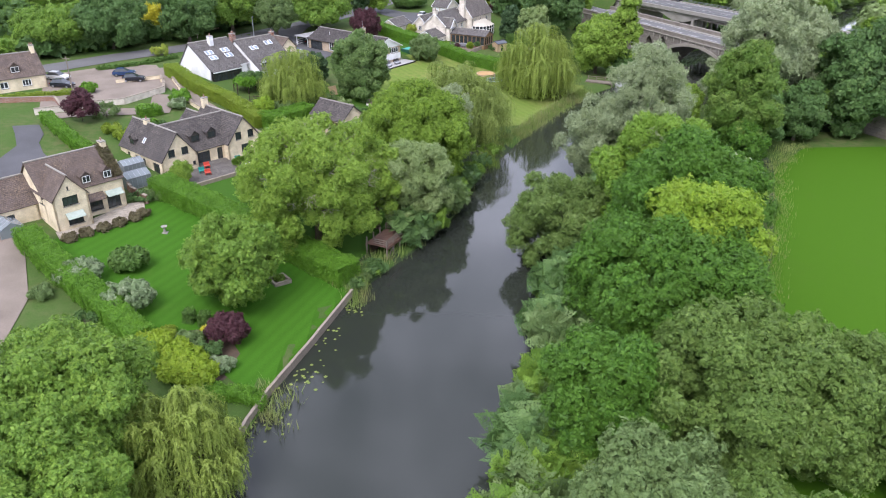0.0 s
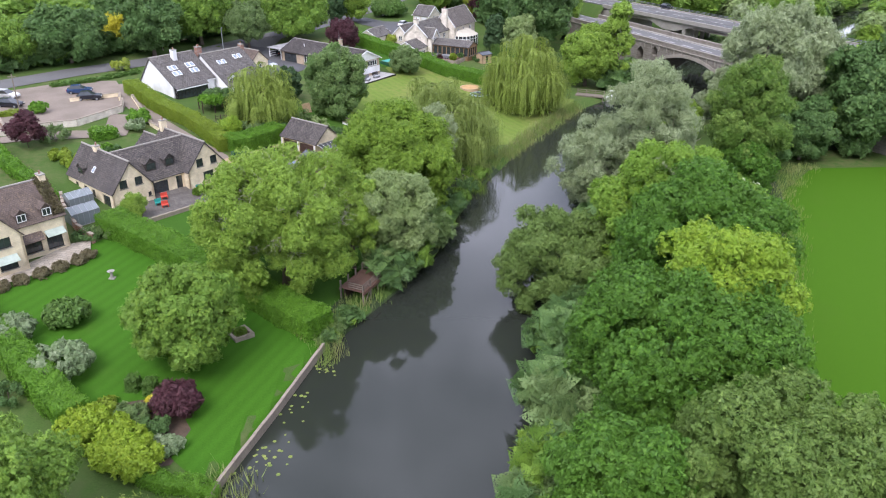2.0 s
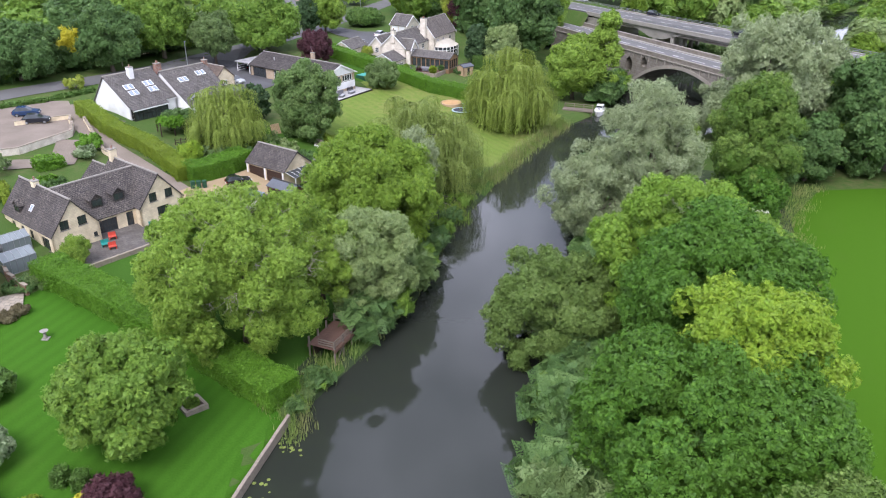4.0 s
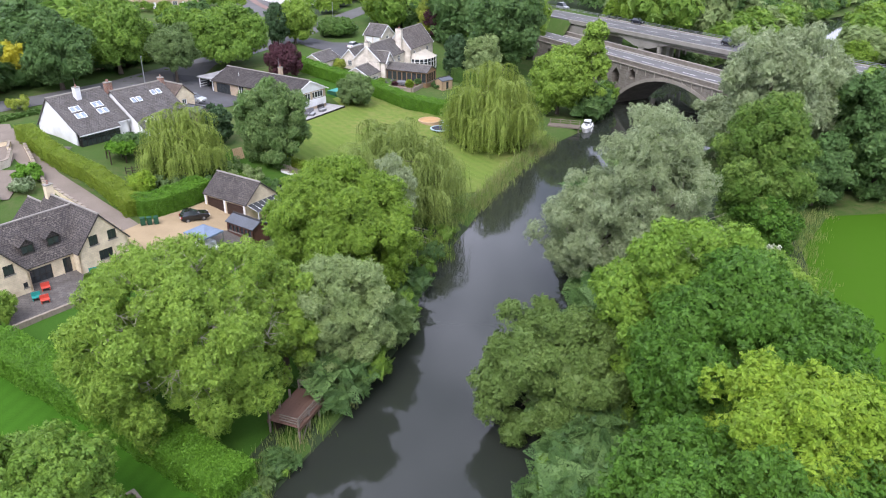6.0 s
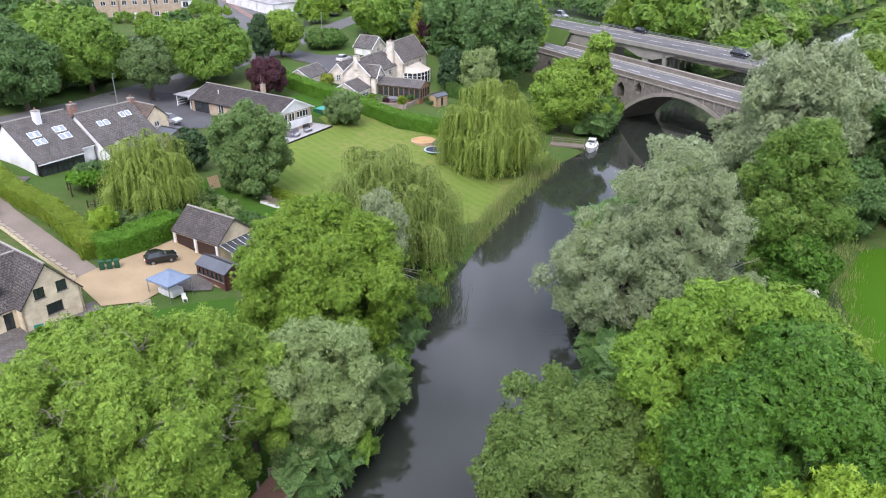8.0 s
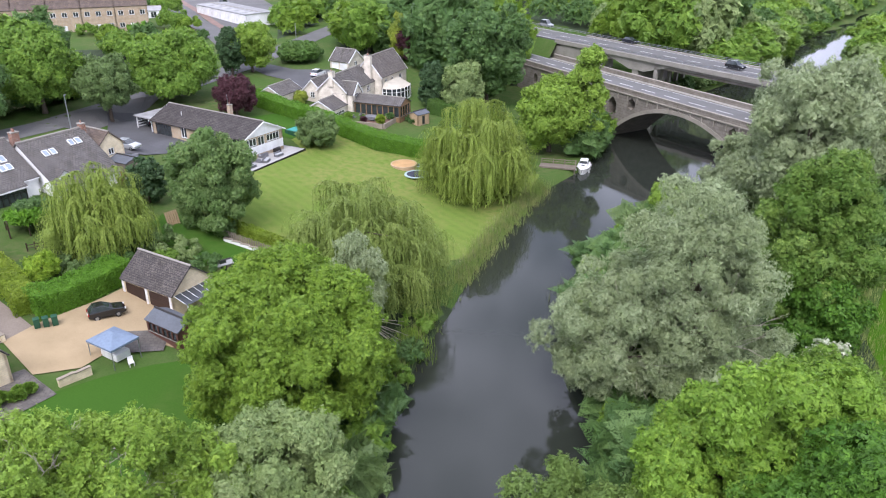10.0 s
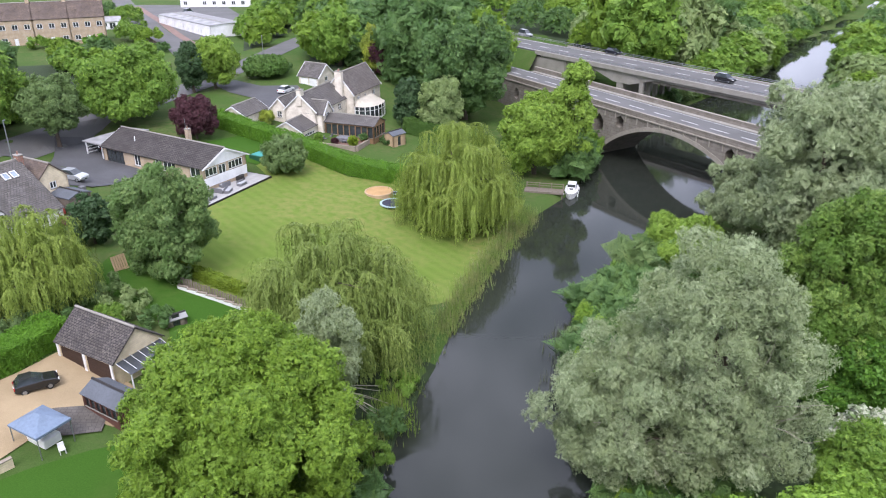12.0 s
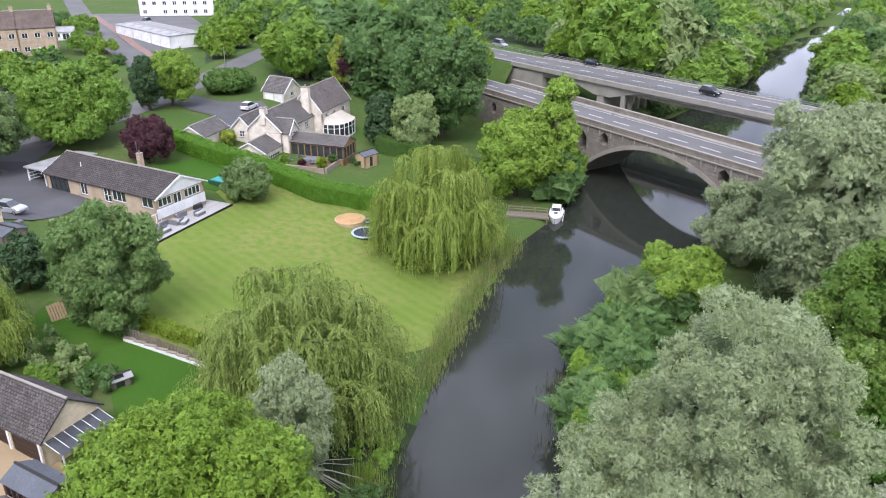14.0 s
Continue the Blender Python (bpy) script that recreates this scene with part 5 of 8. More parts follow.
def inside(ring, x, y):
    hit = False
    for (ax, ay), (bx, by) in zip(ring, ring[1:] + ring[:1]):
        if (ay > y) != (by > y) and x < (bx - ax) * (y - ay) / (by - ay) + ax:
            hit = not hit
    return hit


def along(pts, y0, y1, step):
    out, carry = [], 0.0
    for (ax, ay), (bx, by) in zip(pts, pts[1:]):
        ln = math.hypot(bx - ax, by - ay)
        s = carry
        while s < ln:
            y = ay + (by - ay) * s / ln
            if y0 < y < y1:
                out.append((ax + (bx - ax) * s / ln, y))
            s += step
        carry = s - ln
    return out


wood = random.Random(7)
FAR_TREES = []
WOODS = [
    ([(-160, 150), (-108, 152), (-94, 180), (-78, 206), (-62, 222), (-70, 246), (-150, 250)], 62, (9, 15), (0, 0, 1, 1)),
    ([(4, 300), (10, 262), (24, 240), (44, 236), (40, 262), (46, 300), (40, 345), (30, 420), (-20, 440), (-10, 330)], 95, (11, 17), (0, 0, 1, 2)),
    ([(-2, 270), (6, 250), (10, 300), (4, 320)], 5, (9, 13), (1, 2)),
    ([(66, 330), (80, 296), (93, 252), (132, 292), (182, 348), (258, 430), (240, 480), (70, 480), (52, 380)], 190, (9, 16), (0, 0, 1, 1, 2, 3)),
    ([(132, 222), (153, 250), (174, 282), (195, 306), (228, 342), (288, 400), (370, 390), (260, 290), (200, 236), (140, 195)], 120, (9, 15), (0, 1, 1, 3)),
    ([(70, 142), (190, 142), (210, 190), (112, 196), (96, 172)], 44, (9, 18), (0, 0, 1)),
    ([(-20, 285), (-14, 300), (-4, 340), (-10, 385), (-22, 385), (-24, 335)], 14, (7, 11), (1, 2)),
    ([(-60, 236), (-42, 232), (-40, 262), (-52, 268), (-80, 262)], 7, (5, 8), (1, 2, 0)),
    ([(-140, 60), (-95, 60), (-95, 120), (-140, 130)], 10, (8, 12), (0, 1)),
]
for ring, count, (lo, hi), kinds in WOODS:
    xs, ys = [p[0] for p in ring], [p[1] for p in ring]
    spots, tries = [], 0
    while len(spots) < count and tries < 4000:
        tries += 1
        x, y = wood.uniform(min(xs), max(xs)), wood.uniform(min(ys), max(ys))
        if inside(ring, x, y) and all((x - a) ** 2 + (y - b) ** 2 > (26 if y < 290 else 40) for a, b in spots):
            spots.append((x, y))
            k = wood.choice(kinds)
            s = wood.uniform(lo, hi) / PROTO_H[k]
            w = s * wood.uniform(1.15, 1.6)
            spin = wood.uniform(0, 6.28)
            if y > 290 or x < -100:
                FAR_TREES.append((x, y, 7.5 * w, s * PROTO_H[k], k))
            else:
                copy_thing(KINDS[k], Matrix.LocRotScale((x, y, gz(x, y)), Euler((0, 0, spin)), (w, w, s)))

# trees that line the far river
for pts, off, y0, y1 in ((RIGHT_BANK, 8.0, 226, 290), (LEFT_BANK, -4.0, 250, 290)):
    for x, y in along(pts, y0, y1, 7.0):
        k = wood.choice((1, 1, 2, 3))
        s = wood.uniform(9, 13) / PROTO_H[k]
        copy_thing(KINDS[k], Matrix.LocRotScale((x + off, y, gz(x + off, y)), Euler((0, 0, wood.uniform(0, 6.28))), (s * 1.3, s * 1.3, s)))
for x, y in along(LEFT_BANK, 290, 420, 8.0):
    FAR_TREES.append((x - 9, y + 2, wood.uniform(5, 8), wood.uniform(6, 11), wood.choice((0, 1, 3))))
for x, y in along(RIGHT_BANK, 290, 420, 9.0):
    FAR_TREES.append((x + 8, y, wood.uniform(6, 9), wood.uniform(10, 15), wood.choice((0, 1, 3))))

# tall trees on the point beyond the second bridge
for x, y, hh, w, k in ((98, 262, 25, 0.9, 3), (90, 266, 27, 1.0, 1), (100, 276, 28, 1.0, 0), (83, 274, 27, 0.9, 2), (110, 284, 28, 1.0, 0), (94, 286, 28, 1.0, 1)):
    s = hh / PROTO_H[k]
    copy_thing(KINDS[k], Matrix.LocRotScale((x, y, gz(x, y)), Euler((0, 0, wood.uniform(0, 6.28))), (s * w, s * w, s)))

# leaf litter and undergrowth below the woods, with tree shade in the dark colour
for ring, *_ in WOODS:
    sheet("woodland_floor", ring, M["undergrowth"], 0.07, "dark undergrowth and leaf litter, tree shade in its colour", "undergrowth", 8.0)

# sheets along both banks: shade of the crowns painted onto the ground
sheet("woodland_floor", [(x - 0.9, y) for x, y in RIGHT_BANK if 30 < y < 150] + [(60, 140), (56.1, 121), (48, 100.5), (43, 88.5), (35.6, 73), (27, 45.3), (22, 30)], M["undergrowth"], 0.07, "dark undergrowth with painted shade below the river trees", "undergrowth", 4.0)
sheet("woodland_floor", [(x + 0.9, y) for x, y in LEFT_BANK if 78 < y < 136][::-1] + [(-12.2, 84), (-9, 91), (-7.5, 97), (-3, 106), (-7, 112), (-6, 122), (-2, 131)], M["undergrowth"], 0.13, "dark undergrowth with painted shade below the bank trees", "undergrowth", 3.0)

# the wooded distance, past what can be told apart
rng = np.random.default_rng(5)
for i in range(150):
    a, dist = rng.uniform(-0.9, 0.9), rng.uniform(470, 900)
    FAR_TREES.append((math.sin(a) * dist, math.cos(a) * dist, rng.uniform(9, 16), rng.uniform(9, 16), 0 if i % 3 else 1))
for k, leaf in enumerate(("deep", "mid", "walnut", "sallow")):
    V, F, base = [], [], 0
    for x, y, r, h, kk in FAR_TREES:
        if kk != k:
            continue
        near = y < 460
        n = 560 if near else 260
        lobes = even_dirs(rng, 16, -0.1)
        d = sphere_dirs(rng, n)
        d[:, 2] = np.abs(d[:, 2]) - 0.12
        knob = np.exp(-((1 - (d @ lobes.T).max(1)) / 0.05))
        reach = (0.78 + 0.26 * knob) * rng.uniform(0.9, 1.04, n)
        p = np.array([x, y, gz(x, y) + 0.25 * h]) + d * reach[:, None] * np.array([r, r, h * 0.75])
        v, f = cards(rng, p, d * 0.6 + np.array([0, 0, 0.4]), 1.35 if near else 3.0, 1.3, 0.6)
        V.append(v)
        F.append(f + base)
        base += len(v)
    far = give(new("distant_woodland", mesh_from("distant_woodland", np.concatenate(V), np.concatenate(F))), M[leaf])
    tagged(far, ("distant belt of dark green woodland", "distant belt of mid-green woodland", "distant olive green woodland trees", "distant grey-green riverside willows")[k], "woodland", "", "stuff")

# ---- bushes that crowd the banks ----
BUSHES = [shrub(*at, 2.4, hh, leaf, label, "bankside_bush", size=0.2, limit=480, lump=0.5)
          for at, hh, leaf, label in (((21, 98.5), 3.6, "deep", "dark green bush overhanging the water"), ((25.4, 108), 3.2, "mid", "leafy green bush at the water's edge"),
                                      ((27, 124), 3.2, "dusty", "dull green bush at the water's edge"))]
for b in BUSHES:
    tagged(b, group="bankside bushes")
bank = random.Random(3)


for pts, y0, y1, step, inland, kinds in ((RIGHT_BANK, 30, 80, 2.2, 2.0, (0, 0, 1, 2)), (RIGHT_BANK, 80, 97, 2.6, 1.2, (0, 0, 1, 2)), (RIGHT_BANK, 122, 158, 2.6, 2.4, (0, 0, 1, 2)), (RIGHT_BANK, 98, 122, 3.4, 3.0, (0, 0)), (RIGHT_BANK, 30, 150, 3.4, 6.0, (0, 1)), (RIGHT_BANK, 60, 120, 3.4, 10.0, (0, 1)), (LEFT_BANK, 93.5, 117, 2.8, -1.0, (0, 1, 2)), (LEFT_BANK, 188, 215, 3.4, -1.6, (0, 1)), (LEFT_BANK, 214, 330, 6, -3, (0, 1, 2)), (RIGHT_BANK, 176, 330, 6, 3, (0, 1, 2))):
    for x, y in along(pts, y0, y1, step):
        x += inland * bank.uniform(0.3, 1.2)
        y += bank.uniform(-0.8, 0.8)
        s = bank.uniform(0.8, 1.5)
        copy_thing(BUSHES[bank.choice(kinds)], Matrix.LocRotScale((x, y, max(0.2, gz(x, y))), Euler((0, 0, bank.uniform(0, 6.28))), (s, s, s * bank.uniform(0.7, 1.1))))

# thick undergrowth on the far verge of the village road
for x, y in along([(-150, 122), (-108, 151), (-90, 164), (-76, 179), (-66, 191), (-56, 206), (-50, 218)], 0, 400, 3.2):
    for k in range(2):
        s = bank.uniform(0.7, 1.5)
        px, py = x - 1.5 - 4.5 * k + bank.uniform(-1, 1), y + 1.5 + 4 * k + bank.uniform(-1, 1)
        copy_thing(BUSHES[bank.choice((0, 0, 1, 2))], Matrix.LocRotScale((px, py, gz(px, py)), Euler((0, 0, bank.uniform(0, 6.28))), (s * 1.2, s * 1.2, s)))

# low growth along the reedy edge of the lawn
for x, y in along(LEFT_BANK, 80, 85.5, 1.0):
    s = bank.uniform(0.28, 0.48)
    copy_thing(BUSHES[bank.choice((0, 1, 2))], Matrix.LocRotScale((x - 0.3 + bank.uniform(-0.4, 0.4), y, 0.1), Euler((0, 0, bank.uniform(0, 6.28))), (s * 1.2, s * 1.2, s)))

# ---- hedges and shrubs ----
hedge([(-50.4, 82.2), (-44.4, 76.6), (-39.1, 72.1), (-34.5, 67.9), (-30.4, 64.2)], 2.7, 2.2, "hedge", "long clipped green hedge around the garden")
for x, y, r in ((-29.3, 63.4, 2.0), (-27.4, 62.2, 2.2), (-25.4, 60.9, 2.2), (-23.8, 59.8, 1.9)):
    shrub(x, y, r, 2.3, "laurel", "vivid yellow-green laurel bush in the hedge line", "laurel_bush", boughs=14, ragged=0.05, size=0.13, limit=7000)
hedge([(-23, 58.6), (-20, 57.8), (-16.9, 57.5)], 1.5, 1.0, "hedge", "low clipped hedge ending at the river wall")
hedge([(-40.4, 100), (-32.9, 95.6), (-24.8, 90.4), (-17, 85), (-11.4, 80.9)], 3.7, 2.5, "hedge", "broad tall clipped hedge between two gardens")
hedge([(-56.2, 155.0), (-49.0, 146.4), (-45.2, 143.0), (-41.2, 140.2), (-36.8, 135.4), (-32.4, 129.8)], 2.6, 2.25, "hedge_gold", "tall clipped yellow-green hedge along the lane", size=0.11)
hedge([(-32.2, 129.8), (-29, 132.8), (-25.4, 138.8)], 3.0, 2.5, "hedge", "tall soft green hedge beside the gravel drive", size=0.11)
hedge([(-18.2, 209.4), (-10.6, 203.1), (-4.1, 198.7), (5.5, 189), (12.6, 186.2), (17, 185)], 3.0, 2.6, "hedge", "long clipped green hedge behind the lawn", size=0.13)
hedge([(17.4, 211), (22.5, 208.6), (31.8, 203), (38, 198.4)], 2.4, 2.8, "hedge_deep", "clipped dark hedge beside the river trees", size=0.13)
hedge([(-66, 121.5), (-58.9, 113.8), (-52.3, 108), (-49.4, 104.8)], 1.8, 1.6, "hedge", "clipped hedge beside the tarmac drive", size=0.15)
hedge([(-17, 154.4), (-12.4, 151), (-8, 148.2)], 1.3, 1.3, "hedge_gold", "low bright hedge on the garden boundary", size=0.14)
hedge([(-82, 132), (-75, 135), (-69, 138.4)], 1.2, 0.8, "hedge_gold", "low flowering hedge before the house", size=0.15)
hedge([(-53, 128), (-50.6, 131)], 2.0, 1.6, "hedge", "short clipped hedge at the lane corner", size=0.22)
hedge([(-60, 170), (-66, 162), (-72, 157)], 1.2, 0.7, "hedge_deep", "low rough hedge beside the road", size=0.26)
shrub(-41.3, 75.4, 2.3, 2.3, "variegated", "round pale variegated shrub on the lawn", "lawn_shrub", boughs=14, ragged=0.05, lump=0.3, limit=6000)
shrub(-34.4, 71, 2.5, 2.7, "variegated", "round pale variegated shrub near the hedge", "lawn_shrub", boughs=14, ragged=0.05, lump=0.3, limit=6000)
shrub(-37.2, 79.4, 2.0, 2.3, "hedge_deep", "clipped olive green domed bush", "clipped_bush", boughs=16, ragged=0.03)
shrub(-22.5, 67, 2.0, 3.0, "copper", "dark purple-leaved maple shrub in the bed", "purple_shrub", boughs=12, ragged=0.07)
shrub(-24.6, 67.6, 0.8, 1.2, "gold", "golden yellow shrub in the bed", "golden_shrub")
hedge([(-26.2, 69.4), (-25.2, 69.4)], 1.3, 1.4, "hedge_deep", "small clipped box block")
hedge([(-27.9, 69.8), (-26.9, 69.8)], 1.3, 1.3, "hedge_deep", "small clipped box block")
for x, y, r, h, leaf, lab in ((-26.2, 65.6, 1.5, 1.7, "dusty", "dull green rounded shrub in the bed"), (-28.8, 66.6, 1.2, 1.1, "hedge_gold", "yellow-green low shrub in the bed"),
                              (-23.8, 64.2, 1.4, 1.5, "deep", "dark green shrub in the bed"), (-22, 62.4, 1.2, 1.2, "variegated", "pale leafed shrub in the bed"),
                              (-24.6, 62.4, 1.3, 1.4, "mid", "fresh green shrub in the bed"), (-29.4, 64.6, 1.2, 1.2, "deep", "dark shrub below the hedge"),
                              (-37.2, 66.8, 1.6, 1.5, "deep", "dark green bush outside the hedge"), (-43.8, 71.4, 1.2, 1.2, "dusty", "grey-green bush outside the hedge"),
                              (-33.2, 136.4, 1.8, 3.4, "lime", "golden green cone-shaped shrub"), (-38.4, 151, 2.6, 3.6, "deep", "dense dark green bush beside the conservatory"),
                              (-31, 139.4, 2.4, 2.2, "dusty", "loose grey-green shrub behind the hedge"), (-27, 141, 2.0, 2.0, "deep", "dark shrub under the willow"),
                              (-23.8, 146.6, 2.6, 2.4, "dusty", "loose pale shrub behind the garage"), (-19.8, 143.8, 2.4, 2.4, "sallow", "straggling grey shrub behind the garage"),
                              (-16.4, 141.6, 1.8, 1.8, "deep", "dark shrub behind the garage"), (-21.4, 141.2, 2.0, 2.2, "mid", "green shrub against the garage"),
                              (-60.4, 122.4, 2.3, 5.2, "copper", "dark red-leaved small tree"), (-57.8, 125.8, 2.2, 2.4, "dusty", "round grey-green garden shrub"),
                              (-52.2, 117.6, 1.6, 1.4, "hedge_gold", "lime green shrub in the border"), (-54.6, 119.6, 1.4, 1.3, "hedge_gold", "yellow-green shrub in the border"),
                              (-47.6, 121.6, 1.7, 1.9, "deep", "dark shrub beside the lawn"), (-49.6, 123.6, 1.3, 1.3, "hedge", "clipped round green shrub"),
                              (-47.4, 118.6, 1.3, 1.2, "hedge_gold", "clipped lime green shrub"), (-45.6, 115.6, 1.3, 1.2, "hedge", "small clipped green shrub"),
                              (-49.2, 138.4, 1.8, 2.2, "hedge", "leafy green shrub at the lane corner"), (-48.6, 134.6, 1.6, 1.8, "variegated", "white-flowering shrub at the wall"),
                              (-38.4, 103, 1.6, 3.4, "ash", "feathery light green young conifer"), (-40.6, 98.4, 1.6, 1.5, "dusty", "shrub beside the greenhouse"),
                              (-42, 96.8, 1.5, 1.4, "deep", "dark shrub beside the greenhouse"), (-26, 101.6, 2.8, 2.2, "deep", "dark spreading shrub under the ash"),
                              (-23, 104.4, 2.0, 1.8, "dusty", "grey-green shrub under the ash"), (-66.6, 139.6, 1.5, 1.9, "hedge", "green bush at the house corner"),
                              (-44, 168, 2.4, 2.2, "gold_green", "yellowish bush beside the white house"), (-64, 172, 2.0, 2.2, "gold_green", "yellow bush at the roadside"),
                              (-9, 211, 1.5, 2.6, "gold_green", "bushy yellow-green dwarf conifer"), (11, 206.8, 1.2, 2.0, "hedge", "leafy climber on the terrace"),
                              (13.4, 204, 1.4, 1.3, "deep", "dark shrub on the terrace"), (-8, 254, 2.4, 2.4, "deep", "dark green roadside bush"), (22, 226, 3, 3.4, "deep", "dark bush behind the house"),
                              (48, 205.6, 3.2, 3.4, "mid", "bushes at the foot of the bridge"), (51, 202.6, 2.0, 1.8, "deep", "dark bush at the bridge foot"),
                              (8.6, 130.6, 1.9, 1.5, "mid", "leafy green bankside plants"), (6.6, 124.4, 1.8, 1.6, "deep", "dark green bankside bush"), (5.2, 120, 1.6, 1.6, "mid", "fresh green bankside bush"),
                              (1.4, 107.4, 2.2, 2.2, "deep", "dark green bankside bush"), (-3.4, 95.6, 1.9, 2.8, "deep", "ivy-green bush beside the deck"),
                              (30, 131, 2.6, 2.6, "ash", "light green bankside bush"), (33, 138.6, 2.4, 2.4, "ash", "yellow-green bankside willow bush")):
    shrub(x, y, r, h, leaf, lab, size=0.12 if y < 112 else 0.18)

for x, y, r, h, leaf, lab in ((-53, 303, 4.5, 5.5, "mid", "leafy green bush behind the garden fence"), (-47.6, 298.7, 3.5, 4, "walnut", "olive bush behind the garden fence"), (-60, 293, 3, 3, "hedge", "rounded hedge bush in the terrace garden"),
                              (-67, 288, 2.5, 2.6, "hedge_deep", "dark clipped bush in the terrace garden"), (-74, 290, 3, 3, "mid", "garden bush before the terrace"), (-42, 285, 2.4, 2.4, "deep", "dark bush at the road corner"),
                              (-62, 336, 5, 6, "mid", "bushy green tree beside the white garden room"), (-72, 345, 5, 6, "deep", "dark green tree beside the side road")):
    shrub(x, y, r, h, leaf, lab, size=0.35)

# ---- the cream stone house with twin gables ----
h2 = thing("stone_house", -41.4, 104.8, 5.05, "cream stone house with twin gables and grey tiled roofs", "house", turn=48.7)
wing(h2, 0, 5.9, 0, 12.4, 2.7, 6.4, "y", "stone", "tile", skip=(), front=[(1.2, 3.0, 1.1, 1.15, "dark", 2, 1), (3.4, 3.0, 1.1, 1.15, "dark", 2, 1), (5.0, 1.0, 0.5, 0.6, "dark", 1, 1)],
     left=[(2.0, 1.0, 0.9, 1.1, "dark", 2, 1), (4.4, 1.0, 0.9, 1.1, "dark", 2, 1), (6.6, 1.0, 0.9, 1.1, "dark", 2, 1), (9.6, 0.1, 1.9, 2.0, "dark", 3, 1)])
wing(h2, 11.4, 17.6, 0, 11, 2.7, 6.4, "y", "stone", "tile", front=[(1.5, 3.0, 1.1, 1.2, "dark", 2, 1), (3.8, 3.0, 1.1, 1.2, "dark", 2, 1), (2.4, 0.9, 1.7, 1.2, "dark", 3, 1)],
     right=[(3, 1.0, 1.1, 1.1, "dark", 2, 1), (7, 0.1, 1.0, 2.0, "dark", 1)])
wing(h2, 3.0, 14.4, 1.3, 10, 2.5, 6.25, "x", "stone", "tile", at=0.5, skip=("left", "right"), front=[(3.25, 0.2, 2.6, 1.9, "dark", 4, 2), (7.15, 0.1, 0.95, 2.05, "dark", 2)])
wing(h2, 12.2, 17, 11.3, 16.4, 2.3, 4.6, "y", "stone", "tile")
chimney(h2, 2.95, 8.4, 5.6, 6.9, 0.7, 0.9)
chimney(h2, 14.5, 10.4, 5.6, 7.7, 0.9, 0.7)
dormer(h2, 7.2, 2.3, 3.7, 1.5, 1.0, 2.2, (0, -1), "tile")
dormer(h2, 10.1, 2.3, 3.7, 1.5, 1.0, 2.2, (0, -1), "tile")
dormer(h2, 0.4, 9.0, 3.45, 1.4, 0.9, 1.8, (-1, 0), "tile")
skylight(h2, Vector((0.9, 6.2, 3.98)), Vector((0, 1, 0)), Vector((0.623, 0, 0.782)), 0.6, 0.9)

# ---- the old stone house with the terrace ----
h1 = thing("stone_house", -48, 85.3, 5.2, "old buff stone house with a mossy brown tiled roof", "house", turn=47.5)
wing(h1, 0, 10.2, 2.6, 10, 4.1, 7.7, "x", "stone", "tile_brown", front=[(4.9, 0.5, 2.2, 1.3, "dark", 4, 2), (7.7, 0.3, 1.8, 1.9, "dark", 3, 1)],
     left=[(4.8, 0.7, 1.2, 1.1, "dark", 2, 1), (5.6, 3.0, 1.2, 1.1, "dark", 2, 1)], right=[(2, 1, 1, 1.1, "dark", 2, 1)])
wing(h1, 0.02, 4.4, 0, 6.0, 4.3, 7.0, "y", "stone", "tile_brown", skip=("back",), front=[(1.2, 3.2, 1.9, 1.2, "dark", 3, 1), (1.4, 0.6, 1.9, 1.2, "dark", 3, 1), (2.0, 5.2, 0.22, 0.5, "dark", 1, 1)],
     left=[(2.2, 3.0, 0.9, 1.0, "dark", 2, 1)])
chimney(h1, 9.9, 6.3, 5.5, 8.3, 0.7, 1.1, pots=1)
creep = np.random.default_rng(71)
pc = np.stack([creep.uniform(8.9, 10.5, 5200), creep.uniform(2.6, 9.8, 5200), np.zeros(5200)], 1)
pc[:, 2] = 7.95 - np.abs(pc[:, 1] - 6.3) * 0.97 + creep.uniform(-0.05, 0.35, 5200) * (0.4 + 0.6 * np.sin(pc[:, 1] * 3.1) ** 2)
v, f = cards(creep, pc, np.tile(np.array([0.5, 0, 0.7]), (5200, 1)), 0.13, 1.4, 0.8)
tagged(give(new("creeper", mesh_from("creeper", v, f)), M["heather"]), "dry brown creeper over the gable end").parent = h1
dormer(h1, 5.6, 2.7, 4.5, 1.2, 1.0, 2.0, (0, -1), "tile_brown", "tile_brown", "white")
dormer(h1, 8.4, 2.7, 4.5, 1.2, 1.0, 2.0, (0, -1), "tile_brown", "tile_brown", "white")
wing(h1, -9.4, -0.1, 5, 11, 2.8, 5.8, "x", "stone", "tile_brown", front=[(2, 1, 1.2, 1.1, "dark", 2, 1), (5.4, 0.1, 1.0, 2.0, "dark", 2)])
slope(h1, [(4.7, 1.5, 2.25), (7.3, 1.5, 2.25), (7.3, 2.6, 2.95), (4.7, 2.6, 2.95)], "tile_brown", 0.1, "porch_roof")
for x, z, w, y in ((1.2, 1.95, 2.2, 0.0), (7.6, 2.45, 2.2, 2.6)):
    aw = slope(h1, [(x, y - 0.9, z - 0.25), (x + w, y - 0.9, z - 0.25), (x + w, y - 0.02, z + 0.35), (x, y - 0.02, z + 0.35)], "awning", 0.04, "awning")

